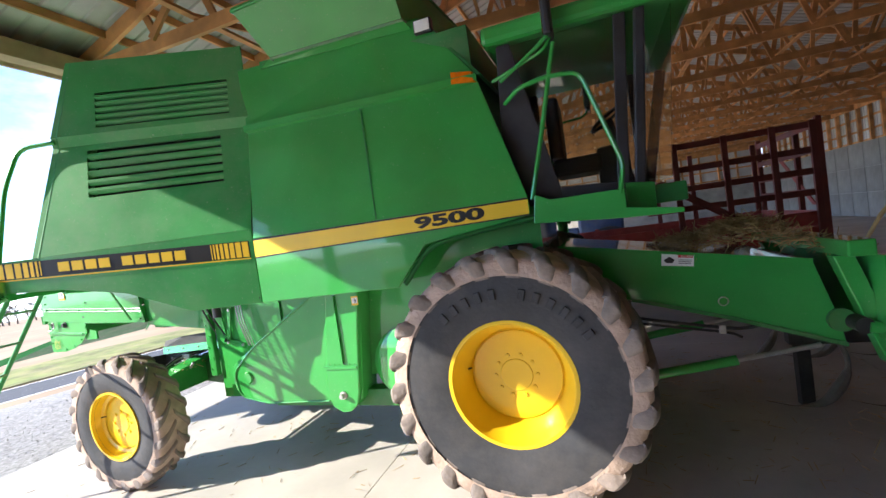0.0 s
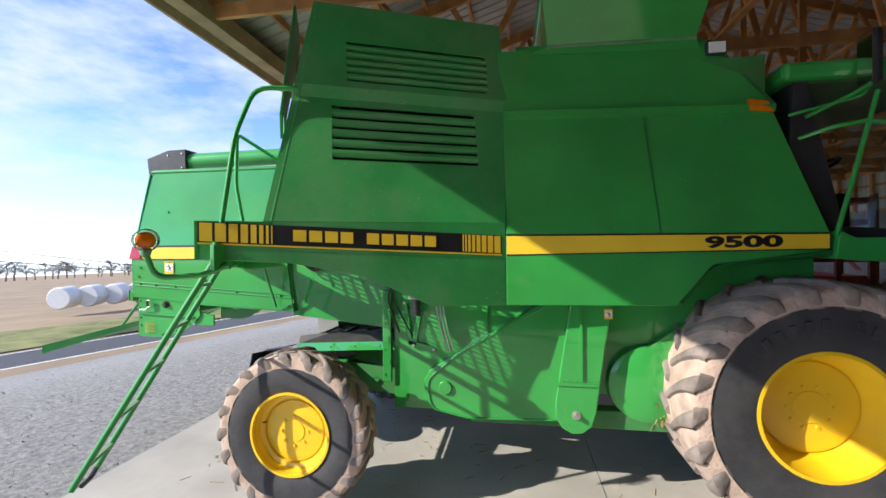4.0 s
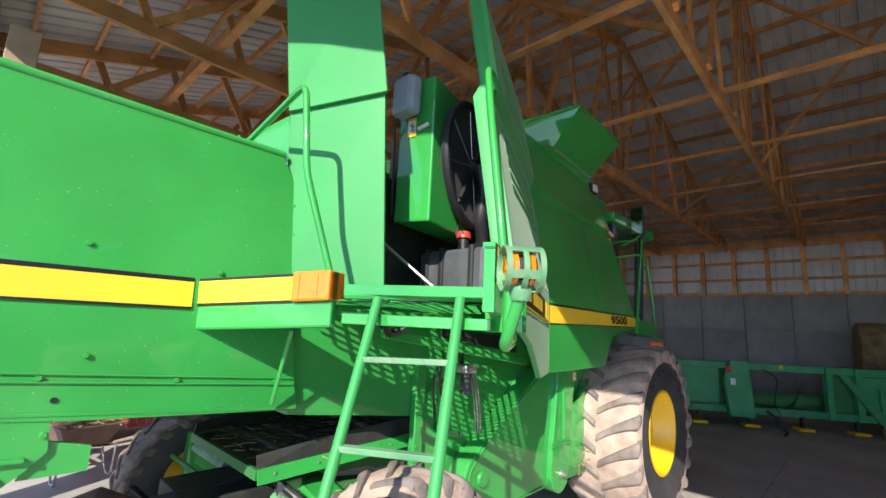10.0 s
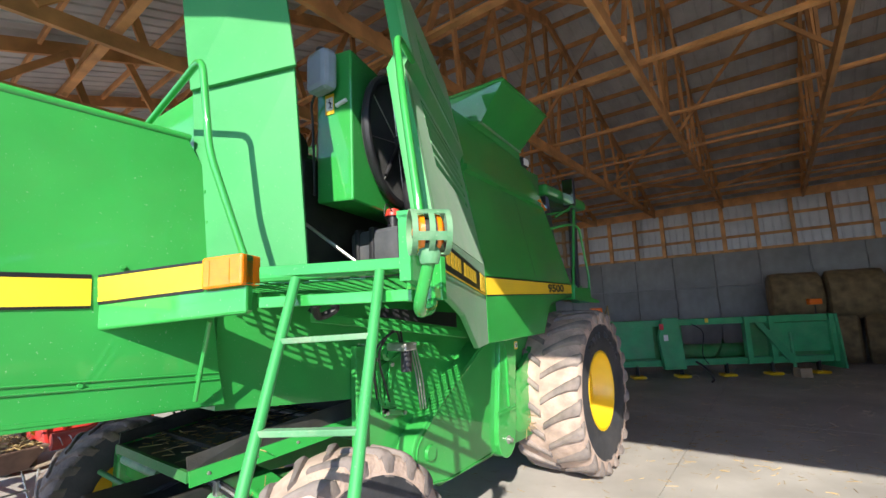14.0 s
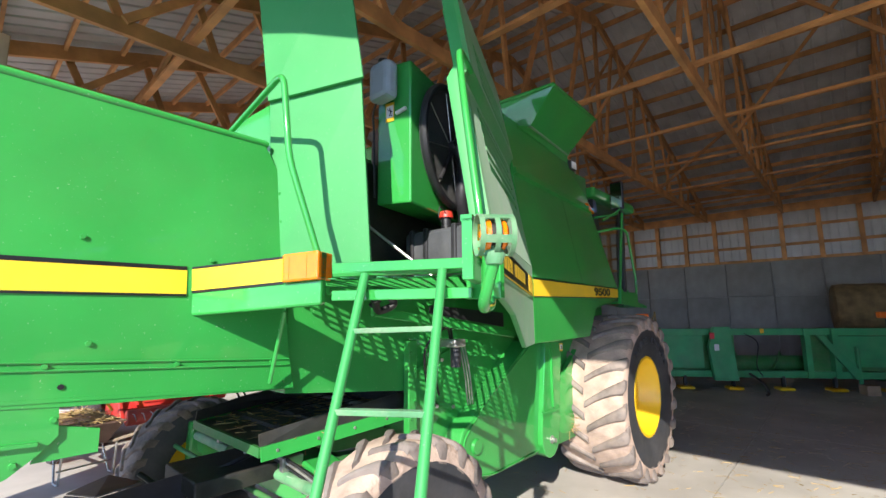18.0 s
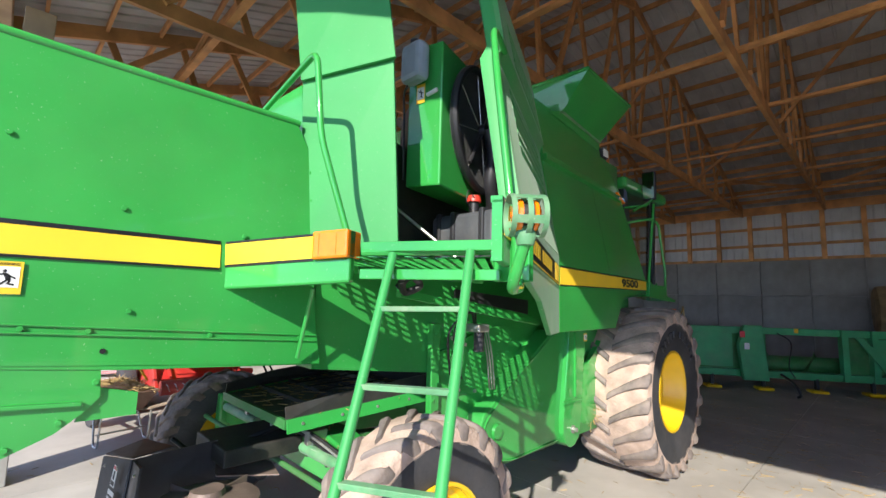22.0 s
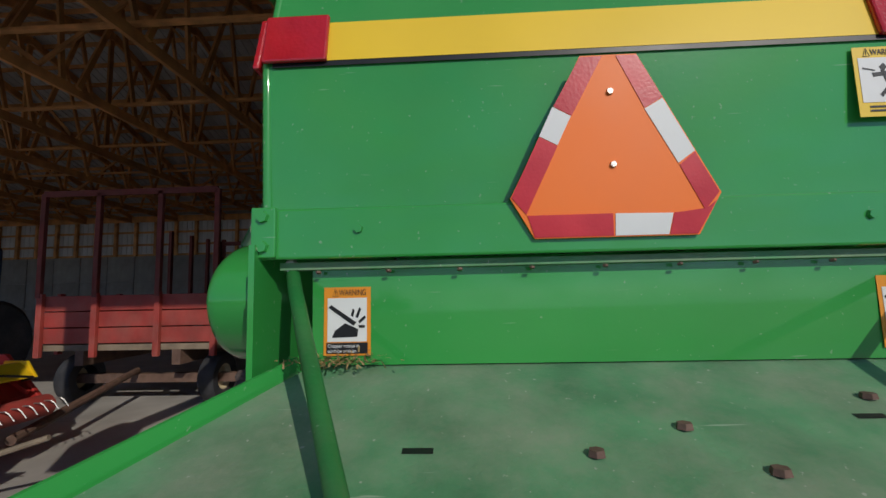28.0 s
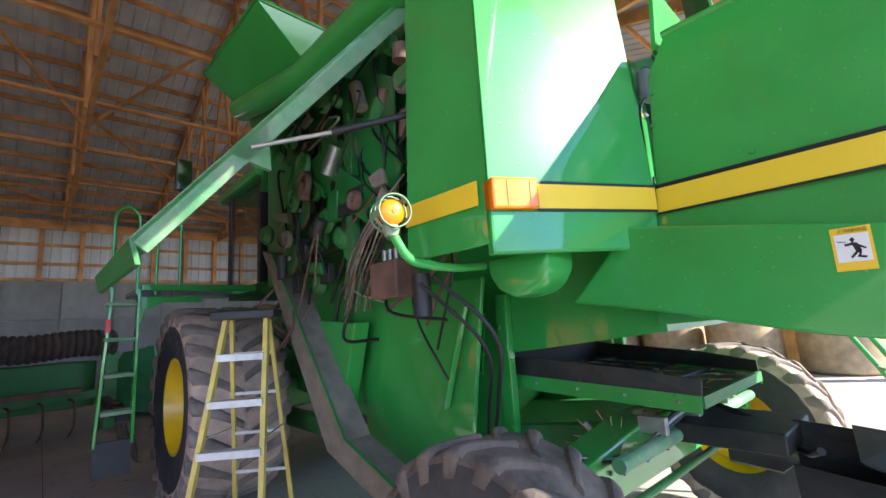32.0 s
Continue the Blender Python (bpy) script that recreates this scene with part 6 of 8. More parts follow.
# engine and drives inside the bay
rg_ = random.Random(21)
P("engine_block", boxes(((-3.45, -.50, 2.12), (-2.2, .55, 2.95)), bevel=.04), DARK_METAL, "dark engine block")
P("air_cleaner", spin([(0, -.28), (.16, -.28), (.17, -.25), (.17, .25), (.13, .3), (0, .3)], (-3.2, .25, 3.2), "y", 24), DARK_METAL, "", True)
P("exhaust_pipe", tube(rounded([(-2.6, .35, 2.9), (-2.6, .35, 3.6), (-2.4, .35, 3.9)], .12), .06, 12), RUST, "", True)
for x, y, z, r in ((-2.9, 1.16, 2.55, .20), (-2.35, 1.18, 2.25, .16), (-2.0, 1.18, 2.75, .22), (-1.75, 1.20, 2.2, .15), (-2.75, 1.15, 2.05, .13), (-3.1, 1.12, 2.95, .17), (-2.45, 1.14, 3.05, .13)):
    P("pulley", spin([(0, -.03), (r * .25, -.03), (r * .25, -.01), (r * .8, -.01), (r, -.035), (r * .9, 0), (r, .035), (0, .035)], (x, y, z), "y", 26), GREEN_DIRTY, "dirty green drive pulley", True)
for pts in ([(-2.9, 1.2, 2.75), (-2.0, 1.2, 2.97), (-1.78, 1.2, 2.75), (-2.35, 1.2, 2.1), (-2.9, 1.2, 2.35), (-3.1, 1.2, 2.55)], [(-2.35, 1.24, 2.41), (-1.75, 1.24, 2.35), (-1.6, 1.24, 2.2), (-1.75, 1.24, 2.05), (-2.35, 1.24, 2.09), (-2.51, 1.24, 2.25)]):
    P("drive_belt", tube(rounded(pts + [pts[0]], .12), .014, 6), HOSE, "", True)
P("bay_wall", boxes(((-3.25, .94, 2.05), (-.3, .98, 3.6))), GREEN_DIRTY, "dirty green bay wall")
P("bay_bracket", slab([(-2.9, 1.25, 1.98), (-2.0, 1.25, 2.55), (-1.95, 1.25, 2.75), (-2.1, 1.25, 2.78), (-2.95, 1.25, 2.15)], (0, .08, 0), .01), GREEN_DIRTY, "green channel bracket with round holes")
for k in range(3):
    P("bracket_hole", disc_plate((-2.72 + k * .22, 1.331, 2.18 + k * .145), .035, (0, .002, 0), 16), BLACK)
for k in range(80):
    x, z = rg_.uniform(-3.2, -1.0), rg_.uniform(1.75, 3.3)
    y = rg_.uniform(1.0, 1.3)
    q = rg_.random()
    if q < .4:
        P("engine_fitting", boxes(((x, y, z), (x + rg_.uniform(.05, .22), y + rg_.uniform(.03, .1), z + rg_.uniform(.05, .2))), bevel=.008), rg_.choice((GREEN_DIRTY, DARK_METAL, DARK_METAL)))
    elif q < .8:
        P("hydraulic_hose", tube(curve_points([(x, y, z), (x + rg_.uniform(-.3, .3), y + .08, z - rg_.uniform(.0, .3)), (x + rg_.uniform(-.5, .5), y + .05, z - rg_.uniform(.2, .7))]), rg_.uniform(.007, .013), 6), rg_.choice((HOSE, HOSE, RUST)), "", True)
    else:
        P("cast_housing", spin([(0, 0), (.07, 0), (.09, .03), (.06, .08), (0, .09)], (x, y, z), "y", 16), GREEN_DIRTY, "", True)
for k in range(5):
    P("hydraulic_line", tube(curve_points([(-2.75 + k * .02, 1.30, 2.42 - k * .05), (-2.95 + k * .05, 1.34, 2.12), (-2.72 + k * .07, 1.32, 1.86 - k * .03), (-2.45 + k * .05, 1.22, 1.62)]), .006, 6), RUST if k % 2 else STEEL, "", True)
# crowded drives between the bay wall and the lifted door
for k in range(70):
    x, z, y = rg_.uniform(-3.22, -1.6), rg_.uniform(1.85, 3.25), rg_.uniform(1.22, 1.42)
    q = rg_.random()
    mt_ = rg_.choice((GREEN_DIRTY, GREEN_DIRTY, DARK_METAL, RUST, GREASE))
    if q < .35:
        d = rg_.uniform(.08, .3)
        a = rg_.uniform(0, 3.14)
        P("engine_bracket", slab([(x, y, z), (x + d * math.cos(a), y, z + d * math.sin(a)), (x + d * math.cos(a) + .05, y, z + d * math.sin(a) + .07), (x + .03, y, z + .09)], (0, .025, 0), .004), mt_)
    elif q < .6:
        P("engine_line", tube(curve_points([(x, y, z), (x + rg_.uniform(-.25, .25), y + .04, z - rg_.uniform(-.1, .2)), (x + rg_.uniform(-.4, .4), y, z - rg_.uniform(.05, .45))]), rg_.uniform(.005, .010), 6), rg_.choice((STEEL, RUST, HOSE)), "", True)
    elif q < .8:
        r = rg_.uniform(.04, .11)
        P("idler", spin([(0, 0), (r * .3, 0), (r * .3, .03), (r * .7, .02), (r * .9, .035), (r, .02), (r, 0)], (x, y, z), "y", 20), mt_, "", True)
    else:
        P("engine_canister", tube([(x, y, z), (x + rg_.uniform(-.08, .08), y, z + rg_.uniform(.08, .2))], rg_.uniform(.025, .05), 12), mt_, "", True)
P("oil_filter", tube([(-3.25, 1.40, 1.55), (-3.25, 1.40, 1.75)], .045, 14), BLACK_PLASTIC, "black oil filter", True)
P("valve_block", boxes(((-3.05, 1.25, 1.66), (-2.8, 1.40, 1.86)), bevel=.01), RUST, "rusty hydraulic valve block")
for x, z, r in ((-1.75, 2.42, .13), (-1.42, 2.30, .10), (-1.55, 2.08, .12), (-2.2, 2.86, .12)):
    spk = P("sprocket", spin([(0, 0), (r * .3, 0), (r * .3, .02), (r * .85, .02), (r, .01), (r, .0)], (x, 1.30, z), "y", 24), GREEN_DIRTY, "dirty green chain sprocket", True)
    P("roller_chain", tube([(x + (r + .008) * math.cos(a * .2618), 1.315, z + (r + .008) * math.sin(a * .2618)) for a in range(24)], .010, 5, True), RUST, "", False, spk)
    bolts("bolt_head", [(x, 1.32, z)], (0, 1, 0), spk, .02, STEEL)
P("bay_plate", slab([(-2.95, 1.28, 2.25), (-2.62, 1.28, 2.20), (-2.50, 1.28, 2.95), (-2.72, 1.28, 3.12), (-2.95, 1.28, 2.95)], (0, .02, 0), .004), GREEN_DIRTY, "dusty green cover plate")
P("bay_post", boxes(((-2.50, 1.26, 1.9), (-2.42, 1.32, 3.15)), bevel=.006), GREEN_DIRTY)
P("canister", tube([(-2.35, 1.34, 2.72), (-2.25, 1.36, 2.55)], .045, 14), STEEL, "", True)
for k in range(6):
    P("brake_line", tube(curve_points([(-3.1 + k * .05, 1.36, 2.30 - k * .04), (-2.8 + k * .03, 1.38, 2.12 - k * .04), (-2.55, 1.36, 1.95 - k * .05), (-2.35, 1.30, 1.80 - k * .05)]), .005, 5), RUST if k % 2 else STEEL, "", True)
for k in range(4):
    P("valve_spool", tube([(-3.02 + k * .055, 1.33, 1.86), (-3.02 + k * .055, 1.33, 1.93)], .016, 10), STEEL, "", True)
# left flank below the bay
P("left_shield", slab([(-3.25, .95, 1.75), (-3.05, .95, .62), (-2.1, .95, .62), (-1.9, .95, 1.75)], (0, .03, 0), .006), GREEN, "green lower side shield")
P("left_gear_cover", slab([(-2.25, 1.05, 1.55), (-1.55, 1.05, 1.60), (-1.6, 1.05, 1.0), (-2.05, 1.05, .95)], (0, .12, 0), .012), GREEN, "green chain cover")
P("link_bar", tube([(-3.15, 1.02, 1.60), (-2.95, 1.02, 1.05)], .02, 8), GREEN)
P("elevator_trough", loft([[(-1.25, 1.16, 2.15), (-1.02, 1.16, 2.22), (-1.02, 1.34, 2.22), (-1.25, 1.34, 2.15)], [(-2.35, 1.14, .85), (-2.12, 1.14, .75), (-2.12, 1.32, .75), (-2.35, 1.32, .85)], [(-3.0, 1.12, .62), (-2.9, 1.12, .50), (-2.9, 1.30, .50), (-3.0, 1.30, .62)]]), GREASE, "worn brown elevator trough")
P("trough_edge", tube([(-1.27, 1.35, 2.16), (-2.37, 1.33, .86), (-3.02, 1.31, .63)], .009, 8), GREEN_DIRTY, "", True)
P("rubber_hose", tube(curve_points([(-3.4, 1.45, 1.72), (-3.6, 1.30, 1.45), (-3.5, 1.2, 1.15), (-3.35, 1.1, .8), (-3.4, .9, .62)]), .010, 8), HOSE, "", True)
P("rubber_hose", tube(curve_points([(-3.3, 1.45, 1.70), (-3.52, 1.28, 1.40), (-3.42, 1.18, 1.1), (-3.25, 1.05, .75)]), .009, 8), HOSE, "", True)
# straw chopper drive cover along the left side
cover = P("drive_cover", slab([(-3.73, .76, 1.57), (-4.03, .76, 1.875), (-5.22, .76, 1.66), (-5.18, .76, 1.345), (-4.6, .76, 1.41), (-4.08, .76, 1.515)], (0, .13, 0), .012), GREEN, "long smooth green belt drive cover")
cap_pts = [(p[0], p[2]) for p in curve_points([(x, 0, z) for x, z in ((-5.23, 1.645), (-5.37, 1.615), (-5.47, 1.585), (-5.55, 1.53), (-5.585, 1.46), (-5.565, 1.385), (-5.50, 1.32), (-5.40, 1.285), (-5.30, 1.295), (-5.19, 1.335))])]
P("cover_cap", loft([[(-5.36 + (x + 5.36) * f, y, 1.475 + (z - 1.475) * f) for x, z in cap_pts] for y, f in ((.762, 1.0), (.88, 1.0), (.895, .985), (.907, .955), (.913, .91), (.915, .86))]), GREEN, "rounded end cap of the drive cover", True, cover)
m = frame_at((-4.675, .8915, 1.60), (-1, 0, 0), (0, 0, 1))
warning_label("cover_sticker", m, .095, .135, LABEL_YELLOW, "\u26a0WARNING", cover, RUNNER)
P("cover_cable", tube(curve_points([(-5.50, .715, 1.72), (-5.545, .735, 1.66), (-5.58, .75, 1.60), (-5.63, .76, 1.52), (-5.62, .76, 1.42), (-5.55, .78, 1.37)]), .004, 6), DARK_METAL, "", True)

# left engine door, lifted like a wing
ga, gb, gc, gd_ = Vector((-3.28, 1.12, 3.60)), Vector((-2.45, 2.46, 1.98)), Vector((-.75, 2.46, 2.0)), Vector((-.85, 1.12, 3.58))
gn = (gb - ga).cross(gd_ - ga).normalized()
if gn.z > 0:
    gn = -gn
wing = P("wing_door", slab([ga, gb, gc, gd_], gn * .03, .006), GREEN, "green engine door lifted open on a gas strut")
P("wing_lip", slab([gb, gb + Vector((0, -.03, -.12)), gc + Vector((0, -.03, -.12)), gc], (0, -.025, 0), .004), GREEN_DIRTY, "", False, wing)
for a, b in ((ga, gb), (gd_, gc)):
    P("wing_edge", slab([a, b, b + gn * .10, a + gn * .10], (.025, 0, 0), .004), GREEN_FADED, "", False, wing)
for f in (.33, .66):
    a, b = ga.lerp(gd_, f), gb.lerp(gc, f)
    P("wing_rib", slab([a, b, b + gn * .07, a + gn * .07], (.03, 0, 0)), GREEN_DIRTY, "", False, wing)
P("wing_bracket", slab([ga.lerp(gb, .62), ga.lerp(gb, .74), ga.lerp(gb, .70) + gn * .20], (.03, 0, 0)), GREEN_FADED, "", False, wing)
gs = P("gas_strut", tube([(-2.75, 2.02, 2.42), (-3.0, 1.72, 2.48)], .012, 8), STEEL, "black and chrome gas strut", True)
P("strut_body", tube([(-3.0, 1.72, 2.48), (-3.25, 1.42, 2.56)], .018, 8), BLACK_PLASTIC, "", True, gs)

# unloading auger folded back along the left side
P("unloading_auger", tube([(-.6, 1.40, 3.70), (-2.0, 1.38, 3.40), (-6.80, 1.34, 3.33)], .115, 20), GREEN, "green unloading auger tube folded to the rear", True)
sp_o = P("auger_spout", loft([[(-6.70, 1.19, 3.17), (-6.70, 1.49, 3.17), (-6.70, 1.49, 3.48), (-6.70, 1.19, 3.48)], [(-6.97, 1.18, 3.0), (-6.97, 1.50, 3.0), (-6.97, 1.50, 3.47), (-6.97, 1.18, 3.47)], [(-7.25, 1.18, 2.88), (-7.25, 1.50, 2.88), (-7.31, 1.50, 3.36), (-7.31, 1.18, 3.36)]]), BLACK_PLASTIC, "black rubber auger spout with bolts")
bolts("bolt_head", [(-6.75, 1.188, 3.42), (-6.97, 1.18, 3.40), (-6.75, 1.188, 3.22)], (0, -1, 0), sp_o, .014, STEEL)

# cab, walkways and feeder house
P("cab_floor", boxes(((.1, -.68, 1.95), (1.25, .95, 2.08)), bevel=.01), GREEN_DARK)
for x, y in ((.15, -.66), (.15, .93), (1.15, .95)):
    P("cab_post", boxes(((x - .05, y - .03, 2.08), (x + .05, y + .03, 3.28)), bevel=.01), BLACK_PLASTIC)
P("cab_roof", boxes(((.0, -.76, 3.28), (1.45, 1.05, 3.42)), bevel=.04), GREEN, "green cab roof")
for q in ([(.2, -.67, 2.12), (1.1, -.70, 2.12), (1.1, -.70, 3.26), (.2, -.67, 3.26)], [(1.17, -.66, 2.12), (1.17, .92, 2.12), (1.28, .92, 3.26), (1.28, -.66, 3.26)], [(.2, .94, 2.12), (1.1, .96, 2.12), (1.1, .96, 3.26), (.2, .94, 3.26)]):
    o = P("cab_window", slab(q, (.004, .006, 0)), GLASS, "tinted cab window")
    o.visible_shadow = False
P("door_frame", slab([(.02, -.695, 2.06), (.46, -.695, 2.06), (.44, -.695, 2.15), (.20, -.695, 3.26), (.10, -.695, 3.26)], (0, .03, 0), .008), BLACK_PLASTIC, "wide black cab door frame")
P("door_frame", slab([(.44, -.697, 2.06), (1.0, -.697, 2.06), (1.0, -.697, 2.13), (.44, -.697, 2.17)], (0, .03, 0), .006), BLACK_PLASTIC)
P("door_frame", slab([(.82, -.70, 2.12), (.90, -.70, 2.12), (1.00, -.70, 3.27), (.92, -.70, 3.27)], (0, .04, 0), .008), BLACK_PLASTIC)
P("front_post", slab([(.93, -.72, 2.08), (1.00, -.72, 2.08), (1.12, -.72, 3.27), (1.05, -.72, 3.27)], (0, .06, 0), .012), BLACK_PLASTIC)
P("instrument_console", boxes(((.72, .05, 2.08), (.98, .40, 2.50)), bevel=.03), BLACK_PLASTIC)
P("steering_wheel", tube([(.84 + .17 * math.cos(k * .3927) * .8, .25 + .19 * math.sin(k * .3927), 2.76 + .17 * math.cos(k * .3927) * .5) for k in range(16)], .016, 8, True), BLACK_PLASTIC, "black steering wheel", True)
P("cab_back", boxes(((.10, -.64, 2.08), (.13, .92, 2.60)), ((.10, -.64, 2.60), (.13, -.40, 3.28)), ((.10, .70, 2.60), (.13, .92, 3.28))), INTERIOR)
P("operator_seat", boxes(((.35, .0, 2.3), (.75, .5, 2.45)), ((.33, .0, 2.45), (.45, .5, 3.0)), bevel=.03), BLACK_PLASTIC)
P("steering_column", tube([(1.0, .25, 2.1), (.85, .25, 2.75)], .035, 10), BLACK_PLASTIC)
P("side_step", slab([(.24, -.92, 1.93), (.84, -.92, 1.885), (1.18, -.92, 1.875), (1.18, -.92, 1.905), (.85, -.92, 1.955), (.85, -.92, 2.08), (.37, -.92, 2.08), (.27, -.92, 2.13)], (0, .24, 0), .006), GREEN, "green cab side step")
P("step_riser", slab([(.86, -.80, 1.93), (1.05, -.72, 1.91), (1.05, -.72, 2.10), (.86, -.80, 2.12)], (0, .02, 0), .004), GREEN, "", False)
P("cab_rail", tube(rounded([(.25, -.91, 2.10), (.36, -.905, 2.50), (.45, -.90, 2.85), (.52, -.90, 3.12)], .1), .016, 8), GREEN, "", True)
P("cab_rail", tube(rounded([(.82, -.91, 2.05), (.86, -.905, 2.24), (.66, -.90, 2.89), (.44, -.90, 2.91), (.25, -.89, 2.88), (.12, -.72, 2.84)], .07), .016, 8), GREEN, "", True)
P("cab_rail", tube([(.12, -.80, 2.98), (.40, -.88, 3.12), (.52, -.90, 3.2)], .014, 8), GREEN, "", True)
for sgn, c in ((-1, (.50, -.86, 3.36)), (1, (.70, 1.62, 3.36))):
    mr = P("rear_mirror", boxes(((c[0] - .03, c[1] - .085, c[2] - .19), (c[0] + .03, c[1] + .085, c[2] + .19)), bevel=.02), BLACK_PLASTIC, "black rear view mirror on a green arm")
    P("mirror_face", boxes(((c[0] - .036, c[1] - .07, c[2] - .17), (c[0] - .031, c[1] + .07, c[2] + .17))), MIRROR, "", False, mr)
    P("mirror_arm", tube(rounded([(.05, c[1] - sgn * .14, 3.02), (c[0] - .05, c[1], 3.10), (c[0] + .02, c[1], 3.20)], .05), .013, 8), GREEN, "", True, mr)
fh = P("feeder_house", slab([(.35, -.56, 1.725), (1.93, -.56, 1.452), (2.04, -.56, 1.06), (2.07, -.56, .875), (1.43, -.56, 1.095), (.82, -.56, 1.27), (.35, -.56, 1.38)], (0, 1.18, 0), .008), GREEN, "green feeder house sloping to the front")
P("feeder_lip", slab([(.35, -.575, 1.712), (1.93, -.575, 1.438), (1.93, -.575, 1.458), (.35, -.575, 1.732)], (0, .018, 0)), GREEN, "", False, fh)
P("feeder_lip", slab([(.82, -.572, 1.262), (1.43, -.572, 1.087), (2.07, -.572, .868), (2.07, -.572, .895), (1.43, -.572, 1.112), (.82, -.572, 1.287)], (0, .014, 0)), GREEN_DIRTY, "", False, fh)
for y in (-.66, .60):
    P("feeder_front", slab([(2.00, y, 1.47), (2.11, y, 1.47), (2.33, y, .78), (2.22, y, .78)], (0, .10, 0), .008), GREEN, "", False, fh)
P("feeder_front", boxes(((2.02, -.80, 1.475), (2.16, .95, 1.575)), bevel=.01), GREEN, "", False, fh)
P("adapter_plate", boxes(((2.185, -.80, .95), (2.20, .95, 1.47))), GREEN, "", False, fh)
P("pivot_shaft", tube([(2.10, -.72, 1.04), (2.10, -.50, 1.04)], .05, 16), DARK_METAL, "", True, fh)
P("pivot_collar", tube([(2.04, -.60, 1.05), (2.04, -.565, 1.05)], .075, 20), GREEN_DIRTY, "", True, fh)
P("pivot_sleeve", tube([(2.12, -.70, 1.03), (2.42, -.70, .98)], .038, 14), GREEN, "", True, fh)
P("pipe_run", tube(curve_points([(.50, -.53, 1.20), (1.0, -.545, 1.10), (1.45, -.55, 1.02), (1.62, -.55, 1.03), (1.75, -.55, .98)]), .012, 7), DARK_METAL, "", True, fh)
P("pipe_run", tube(curve_points([(.50, -.52, 1.16), (1.0, -.53, 1.06), (1.40, -.53, .99), (1.50, -.53, .95)]), .010, 7), DARK_METAL, "", True, fh)
P("pipe_clip", boxes(((1.36, -.57, .99), (1.40, -.52, 1.05)), bevel=.004), STEEL, "", False, fh)
P("feeder_hose", tube(curve_points([(2.2, -.6, 1.55), (2.3, -.66, 1.75), (2.5, -.62, 1.8), (2.62, -.6, 1.5)]), .012, 7), STRAW, "", True, fh)
m = frame_at((1.045, -.562, 1.505), (1, -.0, -.13), (0, 0, 1)) @ Matrix.Translation((0, 0, .006))
flat("danger_sticker", rect(0, 0, .205, .085), m, WHITE, fh, .001)
flat("sticker_bar", rect(.105, .060, .20, .080), m @ Matrix.Translation((0, 0, .0012)), REFLECT_RED, fh, .0004)
writing("sticker_text", "DANGER", .018, m @ Matrix.Translation((.122, .064, .002)), WHITE, fh, .0002, 1.0)
flat("sticker_bar", [(.015, .04), (.05, .065), (.085, .045), (.07, .02), (.03, .02)], m @ Matrix.Translation((0, 0, .0012)), BLACK, fh, .0004)
for k in range(3):
    flat("sticker_line", rect(.11, .018 + k * .012, .19, .022 + k * .012), m @ Matrix.Translation((0, 0, .0012)), BLACK, fh, .0004)
for y in (-.50, .55):
    cy_ = P("lift_cylinder", tube([(.15, y, .55), (1.46, y, .78)], .036, 14), GREEN, "green hydraulic lift cylinder", True)
    P("cylinder_rod", tube([(1.46, y, .78), (1.95, y, .868)], .017, 12), STEEL, "", True, cy_)
P("feeder_ring", tube([(1.40 + .03 * math.cos(k * .5236), -.58, 1.22 + .03 * math.sin(k * .5236)) for k in range(12)], .004, 5, True), STEEL)
# cab ladder on the left
cl_ = P("cab_ladder", boxes(((.14, 2.045, .62), (.26, 2.070, 2.0)), bevel=.006), GREEN, "green cab access ladder with steps")
P("ladder_rail", slab([(.14, 2.32, .62), (.26, 2.32, .62), (.26, 2.25, 2.0), (.14, 2.25, 2.0)], (0, .025, 0), .005), GREEN, "", False, cl_)
for z in (.88, 1.20, 1.52, 1.84):
    P("ladder_step", boxes(((.10, 2.07, z), (.30, 2.30, z + .035)), bevel=.006), GREEN_FADED, "worn step", False, cl_)
P("ladder_skirt", boxes(((.16, 2.06, .36), (.20, 2.33, .66)), bevel=.004), BLACK_PLASTIC, "", False, cl_)
P("ladder_gusset", slab([(.18, 1.52, 1.93), (.18, 2.06, 1.93), (.18, 2.06, 1.55), (.18, 2.00, 1.80), (.18, 1.85, 1.87), (.18, 1.52, 1.87)], (.04, 0, 0), .004), GREEN, "", False, cl_)
for y0, y1 in ((2.27, 2.07), (1.92, 1.72)):
    P("grab_rail", tube(rounded([(.2, y0, 1.95), (.2, y0, 2.72), (.2, (y0 + y1) / 2, 2.82), (.2, y1, 2.72), (.2, y1, 1.95)], .07), .014, 8), GREEN, "", True, cl_)
P("reflector", boxes(((.132, 2.265, 1.60), (.14, 2.30, 1.72))), REFLECT_RED, "red reflective tape", False, cl_)
P("cab_walkway", boxes(((.1, 1.0, 1.98), (1.2, 2.05, 2.04)), bevel=.01), GREEN)

